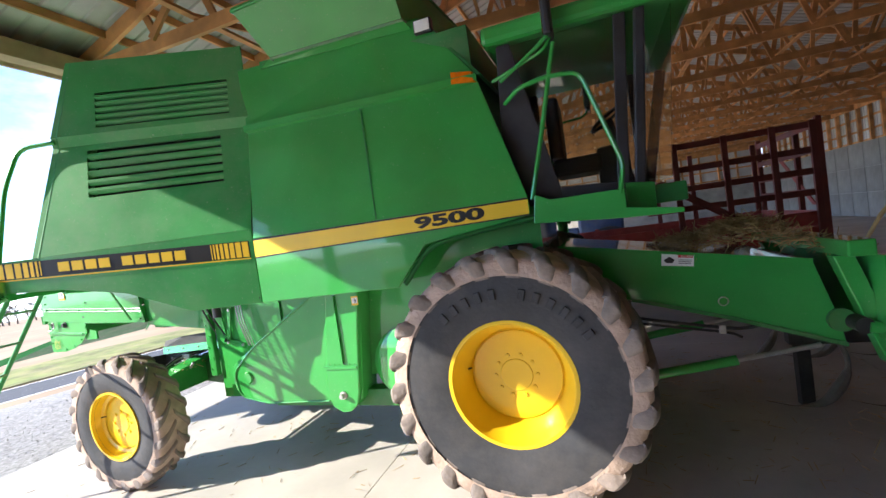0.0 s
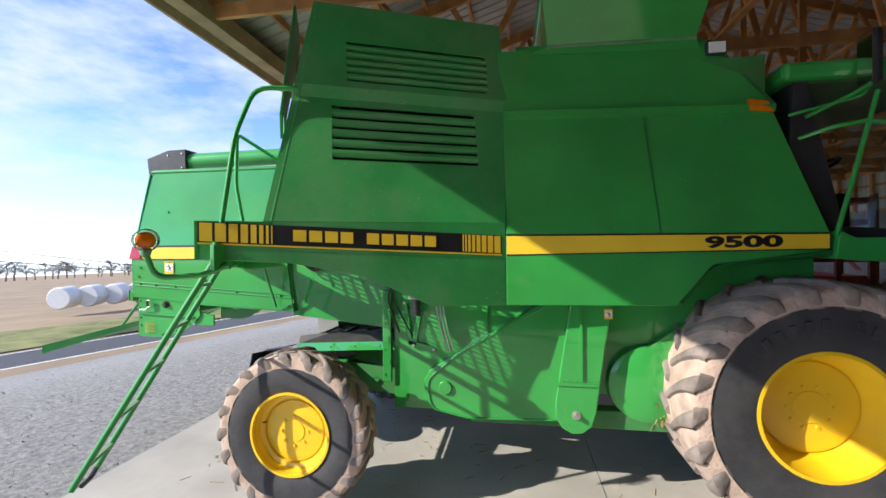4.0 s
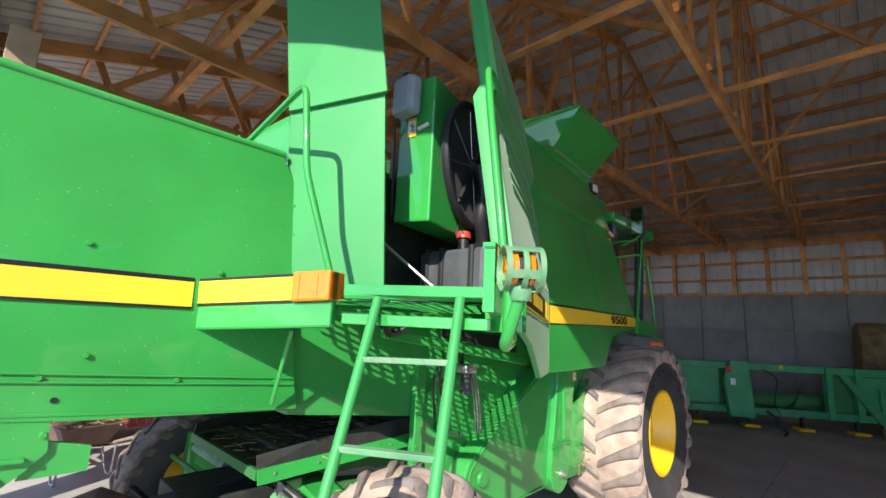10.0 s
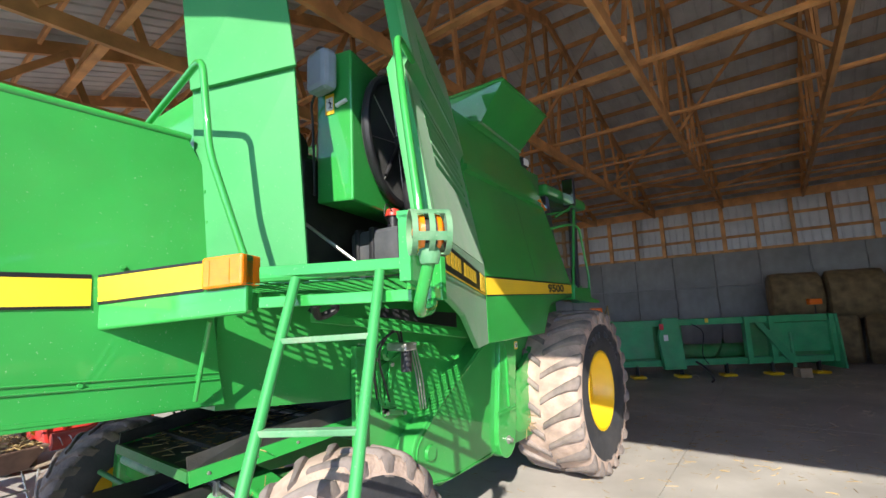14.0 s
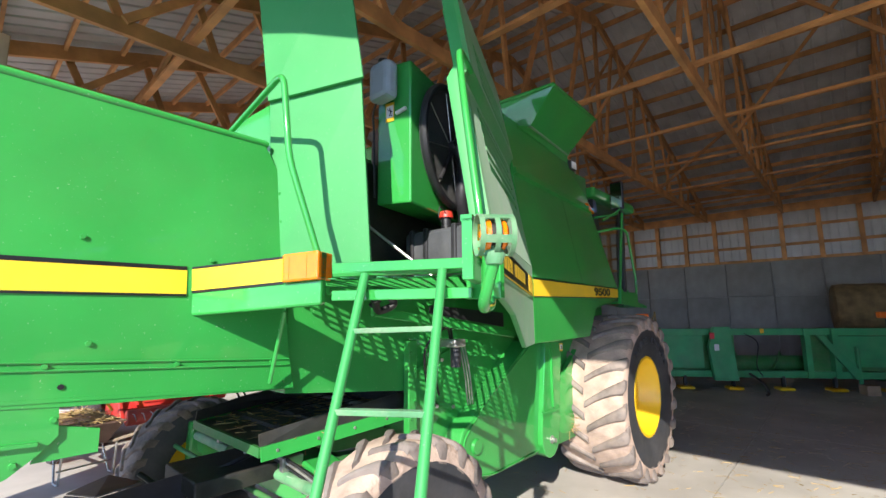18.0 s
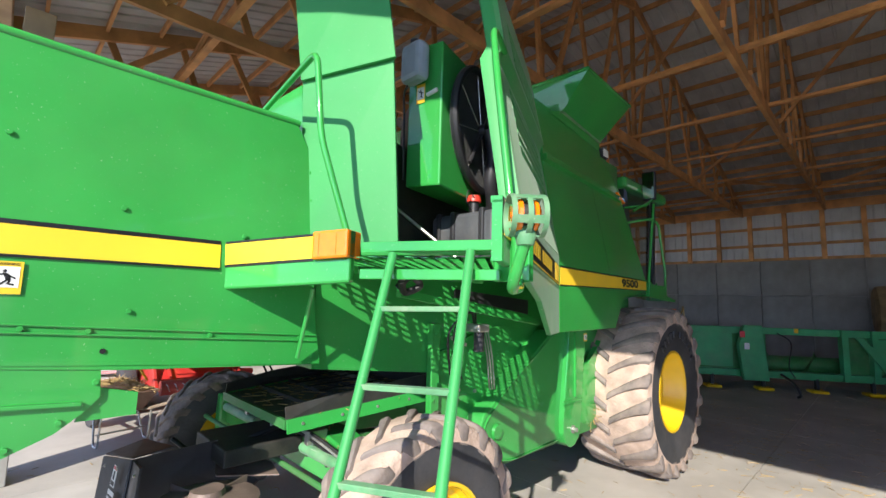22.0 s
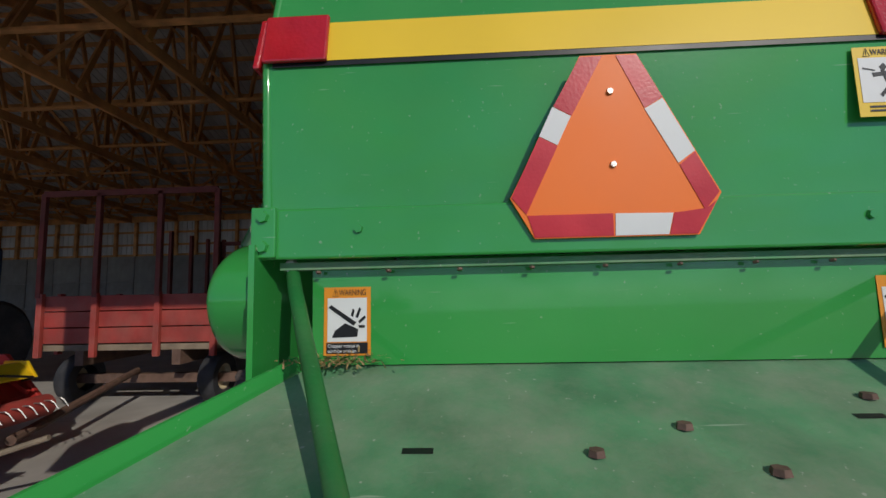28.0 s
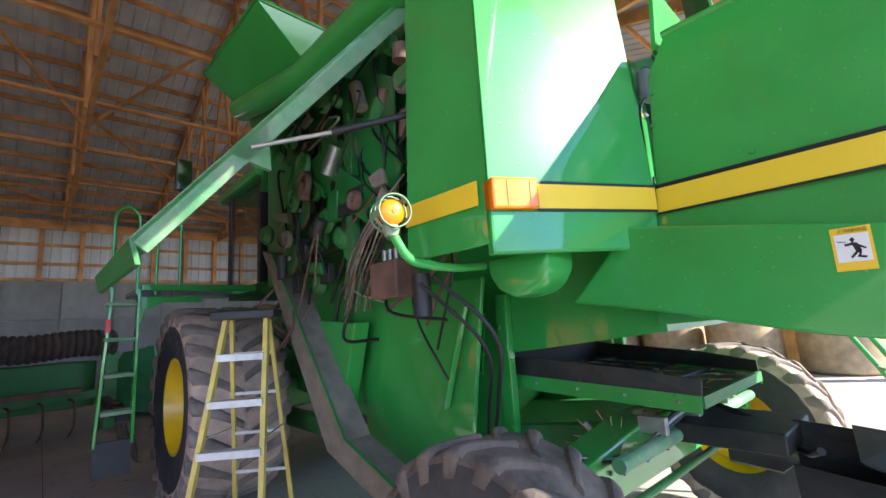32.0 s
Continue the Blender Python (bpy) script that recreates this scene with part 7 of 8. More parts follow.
# trampled straw on the feeder house and floor
def straw_pile(name, places, label):
    r = random.Random(len(name) + len(places))
    bm = bmesh.new()
    for (x0, x1, y0, y1, zf, n, sp_) in places:
        for k in range(n):
            x, y = r.uniform(x0, x1), r.uniform(y0, y1)
            p = Vector((x, y, zf(x, y) + abs(r.gauss(0, sp_))))
            d = Vector((r.gauss(0, 1), r.gauss(0, 1), r.gauss(0, .35 if sp_ > .01 else .04))).normalized() * r.uniform(.03, .13)
            s_ = d.cross(Vector((r.gauss(0, 1), r.gauss(0, 1), r.gauss(0, 1)))).normalized() * .0028
            bm.faces.new([bm.verts.new(v) for v in (p - s_, p + d - s_, p + d + s_, p + s_)])
    return tagged(link(name, bm, STRAW), label, "straw", "", "stuff")


def heap(x, y):
    return 1.47 + .22 * math.exp(-((x - 1.75) ** 2) / .12 - (y - .05) ** 2 / .25) - (x - 2) * .15


straw_pile("straw_heap", [(1.15, 2.3, -.5, .6, heap, 2600, .02)], "heap of pale straw lying on the feeder house")
straw_pile("loose_straw", [(-5, 3, -3.5, 3.5, lambda x, y: .004, 900, .003), (.5, 5, -4, 2, lambda x, y: .004, 900, .003), (6, 9, -6, 0, lambda x, y: .004, 500, .003)], "loose straw scattered on the concrete floor")
straw_pile("chaff_on_pan", [(-4.0, -3.0, -.5, .5, lambda x, y: 1.114 + (x + 4) * .0635, 320, .006)], "chaff and straw lying on the straw pan")
straw_pile("straw_under_shaft", [(-.95, -.75, -.74, -.70, lambda x, y: .62, 160, .12), (-3.80, -3.60, -.75, .75, lambda x, y: .97 - .10 * abs(y), 420, .012)], "straw caught on the frame and axle")

# ---- red box wagon with a high hay rack ----
wg = thing("hay_wagon", "faded red wooden box wagon with a tall hay rack", "wagon", at=(0, 0, 0))
def W(name, bm, mat=RED, label="", parent=None, smooth=False):
    return part(name, bm, mat, parent or wg, label, smooth)
wx0, wx1, wy0, wy1 = -.78, 3.62, 3.62, 6.1
W("wagon_floor", boxes(((wx0, wy0, .78), (wx1, wy1, .86))), GREY_WOOD)
for z in (.88, 1.10, 1.32):
    for nm, lo, hi in (("side_board", (wx0, wy0, z), (wx1, wy0 + .03, z + .205)), ("side_board", (wx0, wy1 - .03, z), (wx1, wy1, z + .205)), ("end_board", (wx0 - .03, wy0, z), (wx0, wy1, z + .205)), ("end_board", (wx1, wy0, z), (wx1 + .03, wy1, z + .205))):
        W(nm, boxes((lo, hi), bevel=.006))
for y in (wy0 + .02, wy0 + .8, wy1 - .8, wy1 - .02):
    W("stake", boxes(((wx0 - .09, y - .04, .70), (wx0 - .03, y + .04, 1.56)), bevel=.006))
    W("rack_post", boxes(((wx1 + .03, y - .04, .80), (wx1 + .10, y + .04, 2.85)), bevel=.006), RACK)
for x in (wx0 + .3, .6, 1.86, 2.52, 3.12, 3.60):
    for y in (wy0 - .05, wy1 + .01):
        W("stake", boxes(((x - .04, y - .01, .70), (x + .04, y + .05, 1.56 if x < 1.5 else 2.8)), bevel=.006), RED if x < 1.5 else RACK)
for y in (wy0, wy0 + .8, wy1 - .8, wy1):
    W("rack_post", boxes(((wx0 - .10, y - .035, 1.5), (wx0 - .04, y + .035, 2.95)), bevel=.006), RACK)
W("rack_top", boxes(((wx0 - .10, wy0, 2.90), (wx0 - .06, wy1, 2.98))), RACK)
for z in (1.75, 2.05, 2.35, 2.70):
    W("rack_slat", boxes(((1.4, wy0 - .03, z), (3.62, wy0 - .005, z + .09)), bevel=.004), RACK)
    W("rack_slat", boxes(((wx1 + .03, wy0, z), (wx1 + .055, wy1, z + .09)), bevel=.004), RACK)
W("rack_brace", slab([(1.45, wy0 - .06, 2.28), (1.55, wy0 - .06, 2.34), (2.85, wy0 - .06, 1.42), (2.80, wy0 - .06, 1.33)], (0, .02, 0)), RACK)
W("rack_brace", slab([(wx1 + .06, wy0 + .3, 1.6), (wx1 + .06, wy0 + .42, 1.6), (wx1 + .06, wy1 - .4, 2.75), (wx1 + .06, wy1 - .52, 2.75)], (.02, 0, 0)), RED)
W("sill_beam", boxes(((wx0, wy0 + .5, .58), (wx1, wy0 + .62, .78))), RUST)
W("sill_beam", boxes(((wx0, wy1 - .62, .58), (wx1, wy1 - .5, .78))), RUST)
W("drawbar", tube([(-.4, 5.0, .45), (-2.9, 4.2, .28)], .045, 8), RUST)
for x in (-.35, 3.2):
    W("wagon_axle", boxes(((x - .06, wy0 - .1, .28), (x + .06, wy1 + .1, .40))), RUST)
    for y, s_ in ((wy0 + .22, -1), (wy1 - .22, 1)):
        wl_ = W("wagon_wheel", spin([(.18, -.10), (.24, -.12), (.32, -.11), (.345, -.07), (.345, .07), (.32, .11), (.24, .12), (.18, .10)], (x, y, .345), "y", 32), RUBBER, "worn tyre on a cream rim", None, True)
        W("rim", spin([(.19, s_ * .09), (.17, s_ * .09), (.15, s_ * .03), (.06, s_ * .03), (.05, s_ * .07), (0, s_ * .07)], (x, y, .345), "y", 24), CREAM, "", wl_, True)

# red and yellow hay machine beside the wagon
hm = thing("hay_machine", "red hay machine with a yellow guard and pick-up reel", "farm machine", at=(-.12, -.18, -.02))
def Hm(name, bm, mat=RED_BRIGHT, label="", smooth=False):
    return part(name, bm, mat, hm, label, smooth)
Hm("machine_frame", boxes(((-3.6, 4.9, .50), (-2.3, 5.1, .62)), bevel=.02))
Hm("hood_plate", slab([(-3.5, 4.62, .60), (-2.4, 4.62, .60), (-2.4, 5.1, .90), (-3.5, 5.1, .90)], (0, .05, .02), .01), RED_BRIGHT, "red hood plate")
for x in (-3.35, -2.46):
    Hm("hood_rib", slab([(x, 4.60, .615), (x + .03, 4.60, .615), (x + .03, 5.09, .925), (x, 5.09, .925)], (0, -.02, .03)))
Hm("yellow_guard", loft([[(-3.15, 4.50 + .34 * k / 5, .80 + .12 * math.sin(k * .62)) for k in range(6)] + [(-3.15, 4.84 - .34 * k / 5, .78 + .12 * math.sin((5 - k) * .62)) for k in range(6)], [(-2.50, 4.50 + .34 * k / 5, .80 + .12 * math.sin(k * .62)) for k in range(6)] + [(-2.50, 4.84 - .34 * k / 5, .78 + .12 * math.sin((5 - k) * .62)) for k in range(6)]]), YELLOW, "curved yellow guard")
for x in (-3.17, -2.49):
    Hm("guard_edge", slab([(x, 4.48, .78), (x, 4.86, .78), (x, 4.80, .93), (x, 4.58, .93)], (.02, 0, 0)), YELLOW)
for x in (-2.4, -3.55):
    Hm("side_plate", slab([(x, 4.45, .50), (x, 5.6, .50), (x, 5.5, .98), (x, 4.9, .98)], (.05, 0, 0), .01))
Hm("pickup_reel", tube([(-3.5, 4.40, .52), (-2.45, 4.40, .52)], .10, 14), RED, "", True)
for k in range(11):
    Hm("reel_tine", tube(curve_points([(-3.45 + k * .1, 4.40, .56), (-3.45 + k * .1, 4.26, .58), (-3.43 + k * .1, 4.20, .50)], 3), .006, 5), STEEL)
Hm("rear_box", boxes(((-3.4, 5.2, .4), (-2.5, 6.2, 1.0)), bevel=.03), RED)
for k in range(3):
    Hm("box_rib", boxes(((-3.42, 5.3 + k * .35, .42), (-3.40, 5.34 + k * .35, .98))), RED)
Hm("drive_hose", tube(curve_points([(-3.4, 4.6, .75), (-3.1, 4.45, .88), (-2.6, 4.42, .80), (-2.5, 4.6, .75)]), .012, 6), HOSE, "", True)
Hm("lever_arm", tube([(-3.62, 4.6, .62), (-3.80, 4.3, .86)], .016, 8), YELLOW)
Hm("tongue", tube([(-2.4, 5.1, .56), (-1.9, 5.3, .50)], .05, 8))
for x in (-3.72, -2.28):
    Hm("machine_wheel", spin([(.20, -.08), (.26, -.10), (.36, -.08), (.38, 0), (.36, .08), (.26, .10), (.20, .08)], (x, 5.45, .40), "x", 28), RUBBER, "black tyre on a pale rim", True)
    Hm("wheel_rim", spin([(0, -.03), (.06, -.05), (.07, -.02), (.18, -.04), (.205, -.07), (.205, .07), (.18, .04), (.07, .02), (.06, .05), (0, .03)], (x, 5.45, .40), "x", 24), CREAM, "", True)

# pallet of printed bags
pl_ = thing("pallet", "weathered wooden pallet on the concrete", "pallet", at=(-4.15, 5.85, 0), turn=8)
for k in range(5):
    part("deck_board", boxes(((-.6, -.5 + k * .22, .10), (.6, -.38 + k * .22, .12))), GREY_WOOD, pl_)
for k in range(3):
    part("pallet_runner", boxes(((-.6, -.5 + k * .46, 0), (.6, -.42 + k * .46, .10))), GREY_WOOD, pl_)
PRINT = material("faded_pink_print", (0.58, 0.20, 0.22), 0.6, 0, 0.3, 9.0, 0.2, 40, 0.3, (0.62, 0.5, 0.5))


def feed_bag():
    """A slumped sack: soft edges, pinched ends, a printed band across."""
    b = thing("feed_bag", "white feed bag with faded pink print, stacked on the pallet", "bag", "bags on the pallet", at=(-4.45, 5.85, .12))
    bm = bmesh.new()
    rows = []
    for i in range(11):
        u = i / 5 - 1
        w = .25 * (1 - .22 * abs(u) ** 4)
        t = .062 * (1 - abs(u) ** 3.2) + .006
        rows.append([bm.verts.new((w * math.cos(a) * (1 + .02 * math.sin(7 * u + a)), u * .38, .062 + t * (abs(math.sin(a)) ** .7) * (1 if math.sin(a) > 0 else -1) + .007 * noise.noise((u * 3, math.cos(a) * 3, math.sin(a) * 3)))) for a in [k * math.pi / 8 for k in range(16)]])
    for r0, r1 in zip(rows, rows[1:]):
        for k in range(16):
            bm.faces.new((r0[k], r0[(k + 1) % 16], r1[(k + 1) % 16], r1[k]))
    bm.faces.new(rows[0][::-1]); bm.faces.new(rows[-1])
    part("sack", bm, BAG, b, "", True)
    part("print_band", slab([(-.256, -.10, .045), (-.256, .10, .045), (-.225, .10, .098), (-.225, -.10, .098)], (-.003, 0, 0)), PRINT, b, "faded pink print")
    part("print_band", slab([(-.12, -.385, .05), (.12, -.385, .05), (.12, -.36, .085), (-.12, -.36, .085)], (0, -.004, 0)), PRINT, b, "faded pink print")
    return b


bg = feed_bag()
for k in range(1, 15):
    copy_thing(bg, pose(-4.45 + (k % 3) * .42 + rnd.uniform(-.04, .04), 5.80 + rnd.uniform(-.06, .06), .12 + .105 * (k // 3), rnd.uniform(-3, 3), rnd.uniform(-3, 3), 8 + rnd.uniform(-9, 9)))

# wheelbarrow heaped with straw
wb = thing("wheelbarrow", "rusty brown wheelbarrow heaped with straw", "wheelbarrow", at=(-4.15, 3.98, 0), turn=100)
part("tray", loft([[(-.28, -.20, .36), (.32, -.17, .36), (.32, .17, .36), (-.28, .20, .36)], [(-.44, -.31, .60), (.52, -.27, .60), (.52, .27, .60), (-.44, .31, .60)]]), RUST, wb, "brown steel tray")
part("tray_rim", tube(rounded([(-.44, -.31, .60), (.52, -.27, .60), (.52, .27, .60), (-.44, .31, .60)], .06), .012, 8, True), RUST, wb, "", True)
for sy in (-1, 1):
    part("handle", tube([(.72, sy * .08, .24), (-.3, sy * .26, .36), (-.95, sy * .30, .55)], .020, 8), GREY_WOOD, wb)
    part("barrow_leg", tube(rounded([(-.05, sy * .23, .35), (-.22, sy * .26, .01), (-.34, sy * .26, .01), (-.38, sy * .26, .36)], .03), .012, 8), STEEL, wb)
part("leg_brace", tube([(-.26, -.26, .14), (-.26, .26, .14)], .010, 6), STEEL, wb)
part("barrow_wheel", spin([(0, -.03), (.10, -.03), (.13, -.045), (.17, -.04), (.185, 0), (.17, .04), (.13, .045), (.10, .03), (0, .03)], (.70, 0, .185), "y", 24), RUBBER, wb, "", True)
r = random.Random(5)
bm = bmesh.new()
for k in range(700):
    x, y = r.uniform(-.42, .50), r.uniform(-.27, .27)
    q = Vector((x, y, .585 + .11 * math.exp(-(x * x * 6 + y * y * 14)) + abs(r.gauss(0, .012))))
    d = Vector((r.gauss(0, 1), r.gauss(0, 1), r.gauss(0, .3))).normalized() * r.uniform(.04, .13)
    w = d.cross(Vector((r.gauss(0, 1), r.gauss(0, 1), r.gauss(0, 1)))).normalized() * .0035
    bm.faces.new([bm.verts.new(v) for v in (q - w, q + d - w, q + d + w, q + w)])
part("straw_load", bm, STRAW, wb, "heaped straw")
part("tray_fill", slab([(-.40, -.28, .55), (.48, -.25, .55), (.48, .25, .55), (-.40, .28, .55)], (0, 0, .03)), STRAW, wb)

# blue tractor deep in the shed
bt = thing("tractor", "dusty dark blue tractor parked deep in the shed", "tractor", at=(.2, 9.6, 0))
BLUE = material("dusty_blue_paint", (0.035, 0.07, 0.16), 0.5, 0, 0.3, 4.0, 0.05, 60, 0.4, (0.2, 0.2, 0.2))
part("bonnet", boxes(((-1.6, -.35, .9), (-.1, .35, 1.55)), bevel=.06), BLUE, bt)
part("tractor_cab", boxes(((-.1, -.6, 1.0), (1.1, .6, 2.5)), bevel=.08), BLUE, bt)
part("grille", boxes(((-1.64, -.28, .95), (-1.59, .28, 1.45))), BLACK_PLASTIC, bt)
for x, y, r in ((-1.2, -.65, .45), (-1.2, .65, .45), (.7, -.8, .75), (.7, .8, .75)):
    part("tractor_wheel", spin([(0, -.12), (r * .5, -.12), (r * .9, -.16), (r, -.1), (r, .1), (r * .9, .16), (r * .5, .12), (0, .12)], (x, y, r), "y", 28), RUBBER, bt, "", True)

# ---- grain platform header standing on the floor ----
hd = thing("grain_header", "green combine grain header with auger on the floor", "header", at=(7.60, -1.80, 0), turn=32)
HEADER_GREEN = material("chalky_green_paint", (0.045, 0.34, 0.12), 0.5, 0, 0.2, 3.0, 0.05, 80, 0.3, (0.18, 0.30, 0.18))
def Hd(name, bm, mat=HEADER_GREEN, label="", parent=None, smooth=False):
    return part(name, bm, mat, parent or hd, label, smooth)
Hd("header_back", boxes(((.0, -2.35, .45), (.05, -.45, 1.25)), bevel=.006), GREEN_DIRTY)
Hd("header_back", boxes(((.0, 1.0, .45), (.05, 3.3, 1.25)), bevel=.006), GREEN_DIRTY)
Hd("top_beam", boxes(((-.10, -2.4, 1.25), (.08, 3.4, 1.40)), bevel=.012))
Hd("bottom_beam", boxes(((-.12, -2.4, .30), (.08, 3.4, .45)), bevel=.012))
for y in (-2.35, -1.0, -.45, 1.25, 1.4, 3.35):
    Hd("header_upright", boxes(((-.16, y - .06, .30), (.0, y + .06, 1.40)), bevel=.008))
Hd("end_sheet", slab([(-.3, -2.45, .15), (1.2, -2.45, .15), (1.35, -2.45, .45), (.6, -2.45, 1.30), (-.2, -2.45, 1.40)], (0, .05, 0), .01))
Hd("end_sheet", slab([(-.3, 3.42, .15), (1.2, 3.42, .15), (1.35, 3.42, .45), (.6, 3.42, 1.30), (-.2, 3.42, 1.40)], (0, .05, 0), .01))
Hd("drive_shield", slab([(-.2, 1.1, .25), (-.2, 1.6, .25), (-.2, 1.68, 1.0), (-.2, 1.55, 1.45), (-.2, 1.2, 1.45)], (-.15, 0, 0), .02))
Hd("back_panel", boxes(((-.06, 1.7, .50), (-.02, 3.3, 1.32)), bevel=.006))
Hd("back_rib", slab([(-.07, 1.75, .7), (-.07, 2.9, 1.25), (-.07, 2.9, 1.28), (-.07, 1.75, .73)], (-.01, 0, 0)))
Hd("back_panel", boxes(((-.07, -2.3, .55), (-.03, -1.05, 1.22)), bevel=.006))
for k in range(3):
    Hd("panel_rib", boxes(((-.085, -2.28, .70 + k * .2), (-.07, -1.08, .72 + k * .2))))
Hd("header_auger", tube([(.45, -2.35, .55), (.45, 3.3, .55)], .20, 18), GREEN_DIRTY, "", None, True)
for k in range(40):
    a = k * .9
    y = -2.35 + k * .14
    Hd("auger_flight", slab([(.45 + .2 * math.cos(a), y, .55 + .2 * math.sin(a)), (.45 + .33 * math.cos(a), y, .55 + .33 * math.sin(a)), (.45 + .33 * math.cos(a + .9), y + .14, .55 + .33 * math.sin(a + .9)), (.45 + .2 * math.cos(a + .9), y + .14, .55 + .2 * math.sin(a + .9))], (0, .006, 0)), GREEN_DIRTY)
Hd("header_floor", slab([(0, -2.35, .30), (1.2, -2.35, .12), (1.2, 3.3, .12), (0, 3.3, .30)], (0, 0, .02)), GREEN_DIRTY)
for y in (-1.96, -.93, .1, 1.13, 2.16, 3.1):
    Hd("skid_shoe", boxes(((-.25, y - .16, .03), (.05, y + .16, .10)), bevel=.03), YELLOW, "yellow skid shoe")
    Hd("skid_leg", boxes(((-.12, y - .03, .08), (-.04, y + .03, .34))), DARK_METAL)
for y, z in ((1.60, 1.18), (1.52, .92)):
    Hd("reflector", boxes(((-.362, y - .05, z), (-.355, y + .05, z + .14))), REFLECT_RED if z > 1 else WHITE, "red reflective tape")
Hd("yellow_reflector", boxes(((-.112, .40, 1.30), (-.105, .48, 1.40))), LABEL_YELLOW)
for y in (3.0, -2.1):
    Hd("flag_post", tube([(-.05, y, 1.38), (-.05, y, 1.66)], .012, 6), DARK_METAL)
    Hd("header_lamp", boxes(((-.12, y - .14, 1.62), (.02, y + .14, 1.76)), bevel=.02), FLUO, "orange header marker lamp")
Hd("wood_block", boxes(((-.45, -1.55, .0), (-.2, -1.3, .2))), WOOD_PALE)
Hd("jack_stand", tube([(-.14, -1.4, .0), (-.14, -1.4, 1.0)], .04, 8))
Hd("support_leg", slab([(-.17, -.75, 1.25), (-.17, -.60, 1.25), (-.17, -1.28, .30), (-.17, -1.52, .30)], (-.05, 0, 0), .008))
Hd("chain_hook", tube(curve_points([(-.6, 1.0, .45), (-.9, .9, .30), (-1.0, .85, .12), (-.8, .8, .03)]), .025, 8), DARK_METAL)
Hd("hydraulic_hose", tube(curve_points([(-.3, .9, 1.3), (-.42, .7, 1.1), (-.40, .75, .6), (-.3, .6, .35)]), .012, 6), HOSE)

# square and round bales by the far wall
sq = thing("hay_bale", "brown round hay bale stacked by the concrete wall", "bale", "hay bales", at=(10.9, -2.7, 0))
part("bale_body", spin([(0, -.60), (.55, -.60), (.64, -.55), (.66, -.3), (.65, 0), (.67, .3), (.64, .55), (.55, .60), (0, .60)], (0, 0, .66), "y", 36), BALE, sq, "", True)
for k in range(1, 7):
    copy_thing(sq, pose(10.9 + rnd.uniform(-.1, .1), -2.7 - k * 1.28, 0, 0, 0, rnd.uniform(-8, 8)))
for k in range(6):
    copy_thing(sq, pose(11.0, -3.3 - k * 1.28, 1.18, 0, 0, rnd.uniform(-8, 8)))
rbale = thing("round_bale", "pale round bale standing in the sunlight", "bale", "pale round bales", at=(1.6, -9.6, 0))
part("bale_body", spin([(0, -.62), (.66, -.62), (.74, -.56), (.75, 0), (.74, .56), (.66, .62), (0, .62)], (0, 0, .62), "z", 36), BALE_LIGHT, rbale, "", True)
for x, y in ((.0, -9.9), (-1.7, -9.6), (-3.4, -9.8), (3.2, -9.8), (-.8, -11.4), (-2.6, -11.3), (.9, -11.3)):
    copy_thing(rbale, pose(x, y, 0, 0, 0, rnd.uniform(0, 90)))

# ---- step ladder standing open ----
sl = thing("step_ladder", "yellow fibreglass step ladder with aluminium steps, standing open", "ladder", at=(-1.616, 1.649, 0), turn=-127)
HT = 1.62
for sx in (-1, 1):
    part("front_rail", slab([(sx * .15, -.01, HT), (sx * .15, -.06, HT), (sx * .26, -.54, 0), (sx * .26, -.49, 0)], (-sx * .03, 0, 0)), FIBRE, sl)
    part("rear_rail", slab([(sx * .14, .03, HT), (sx * .14, .06, HT), (sx * .23, .46, 0), (sx * .23, .43, 0)], (-sx * .025, 0, 0)), FIBRE, sl)
    part("rail_foot", boxes(((sx * .245 - .03, -.55, 0), (sx * .245 + .03, -.47, .03))), BLACK_PLASTIC, sl)
    part("spreader", tube([(sx * .20, -.26, .88), (sx * .18, .22, .86)], .006, 6), ALU, sl)
part("ladder_cap", boxes(((-.21, -.13, HT), (.21, .09, HT + .06)), bevel=.01), BLACK_PLASTIC, sl)
for k in range(5):
    z = .26 + k * .283
    f = 1 - z / HT
    w_ = .135 + .11 * f
    part("ladder_step", boxes(((-w_, -.035 - .48 * f - .05, z - .045), (w_, -.035 - .48 * f + .03, z)), bevel=.003), ALU, sl)
    part("rear_brace", boxes(((-w_ + .02, .045 + .40 * f - .01, z - .02), (w_ - .02, .045 + .40 * f + .01, z))), ALU, sl)

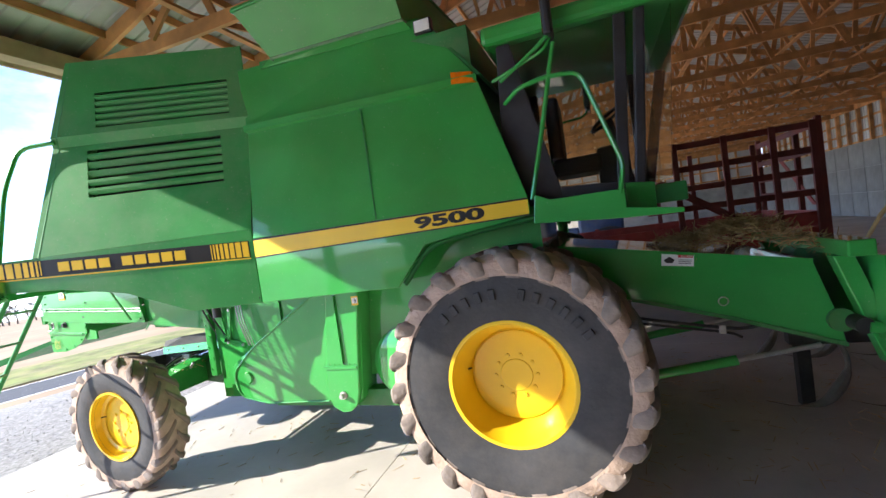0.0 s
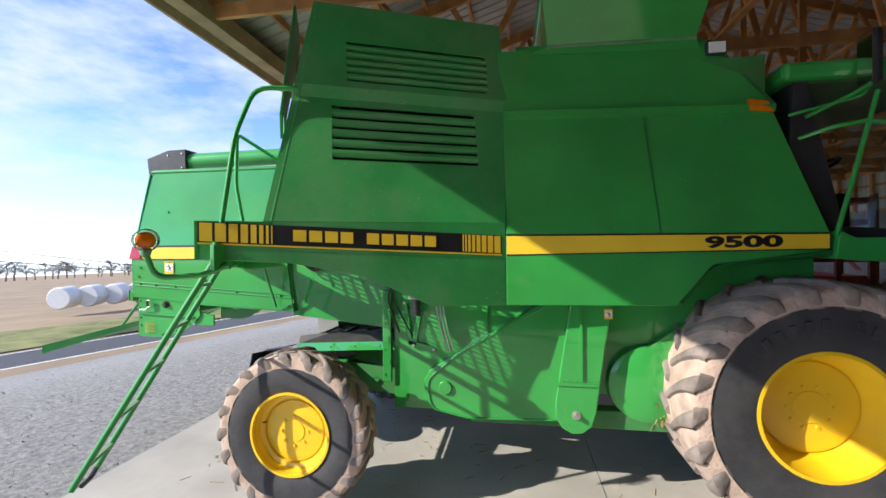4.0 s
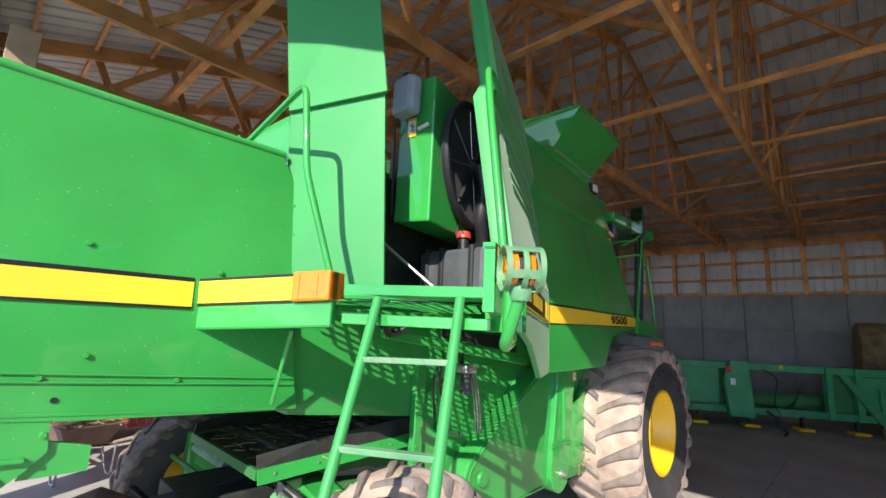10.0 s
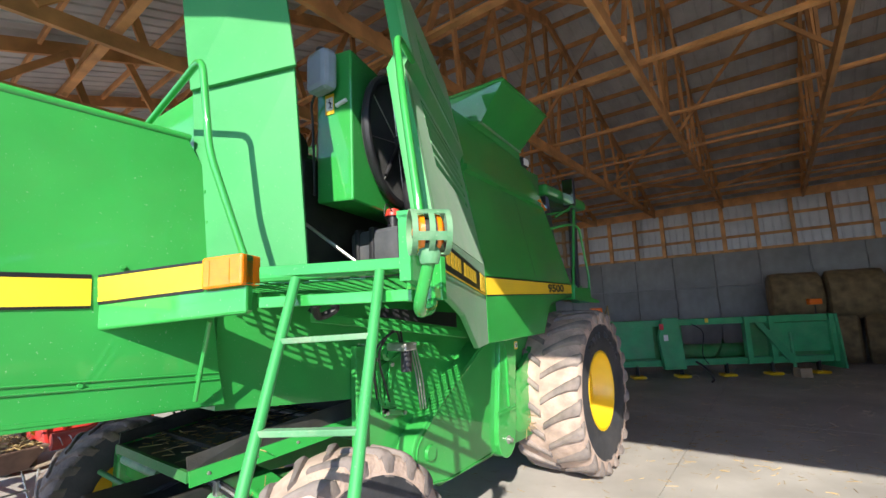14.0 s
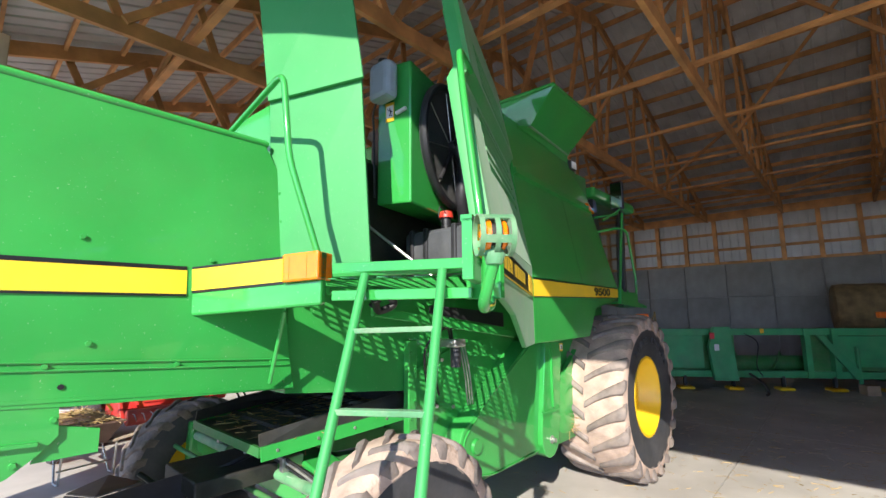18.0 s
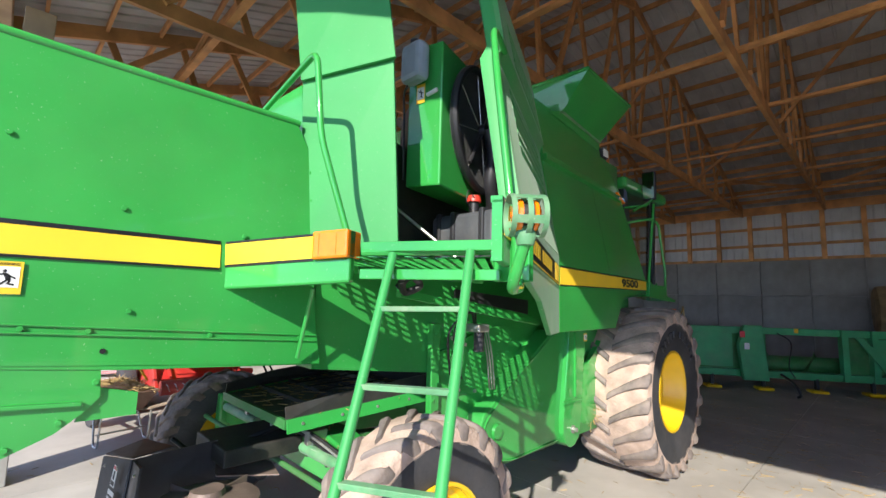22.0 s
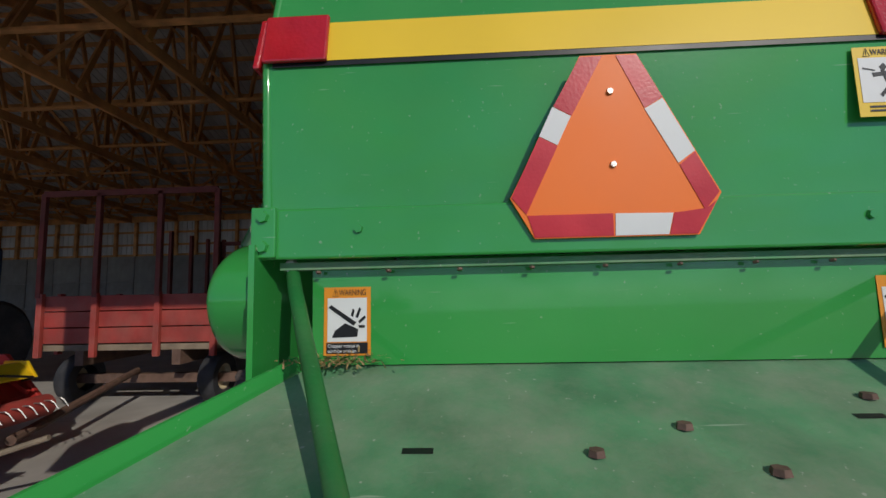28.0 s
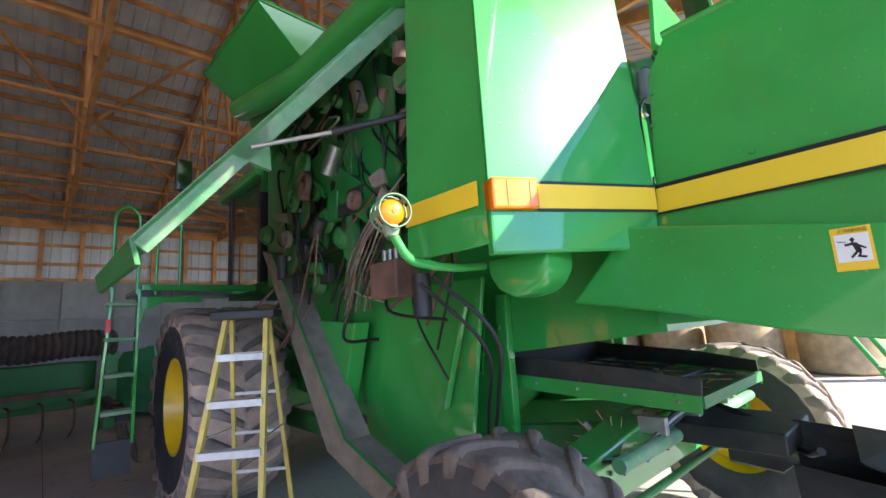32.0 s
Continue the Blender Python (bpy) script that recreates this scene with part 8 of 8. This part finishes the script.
# ---- field roller and plough parts further in ----
fr = thing("field_roller", "rusty ring roller on a green implement frame", "farm implement", at=(5.2, 3.0, 0), turn=14)
ROLLER = material("dark_rusty_cast_rings", (0.075, 0.055, 0.042), 0.8, 0.1, 0.4, 9.0, 0.3, 60, 0.4, (0.16, 0.11, 0.08))
for k in range(26):
    part("roller_ring", spin([(.12, -.05), (.20, -.05), (.235, -.02), (.24, 0), (.235, .02), (.20, .05), (.12, .05)], (0, -1.3 + k * .105, 1.50 + .03 * math.sin(k * .4)), "y", 18), ROLLER, fr, "", True)
part("implement_frame", boxes(((-.1, -1.4, .55), (.1, 1.2, .70)), ((-.1, -1.4, .0), (.1, -1.2, 1.35)), ((-.1, 1.0, .0), (.1, 1.2, 1.35)), bevel=.01), GREEN_DIRTY, fr)
part("implement_box", boxes(((.3, -1.2, .4), (1.0, .8, 1.2)), bevel=.02), GREEN_DARK, fr)
part("implement_seat", boxes(((-.4, -.8, .7), (-.1, .9, .78))), RUST, fr)
for k in range(6):
    part("tine", tube(curve_points([(0, -1.1 + k * .4, .6), (-.35, -1.1 + k * .4, .55), (-.4, -1.1 + k * .4, .2), (-.2, -1.1 + k * .4, .0)]), .018, 6), RUST, fr)
# cultivator shanks on the floor before the feeder house
SHANK = material("worn_shank_steel", (0.20, 0.18, 0.155), 0.5, 0.5, 0.4, 9.0, 0.2, 60, 0.4, (0.25, 0.20, 0.15))
cv = thing("cultivator", "cultivator with curved steel shanks lying on the floor", "farm implement", at=(3.0, .6, 0))
part("cultivator_bar", boxes(((-.9, -.06, .55), (1.3, .06, .67)), bevel=.01), DARK_METAL, cv)
part("cultivator_bar", boxes(((-.9, 1.24, .55), (1.3, 1.36, .67)), bevel=.01), DARK_METAL, cv)
for x, y in ((-.75, -.10), (-.15, -.10), (.45, -.10), (1.05, -.10), (-.85, 1.2), (-.25, 1.2), (.35, 1.2)):
    bm = bmesh.new()
    tube_into(bm, curve_points([(x, y + .1, .62), (x + .16, y, .60), (x + .22, y - .02, .36), (x + .05, y - .05, .10), (x - .16, y - .06, .05), (x - .40, y - .07, .10)]), [.020] * 13 + [.034, .040, .046, .046, .044, .040, .034, .028, .022, .016, .010, .008, .006, .005, .004, .004, .003, .003][:18], 8)
    part("shank", bm, SHANK, cv, "curved steel point", True)
    part("shank_clamp", boxes(((x - .05, y + .03, .53), (x + .05, y + .17, .69)), bevel=.008), DARK_METAL, cv)
part("cultivator_leg", boxes(((-.85, -.05, 0), (-.75, .05, .56))), DARK_METAL, cv)
part("cultivator_leg", boxes(((1.15, -.05, 0), (1.25, .05, .56))), DARK_METAL, cv)
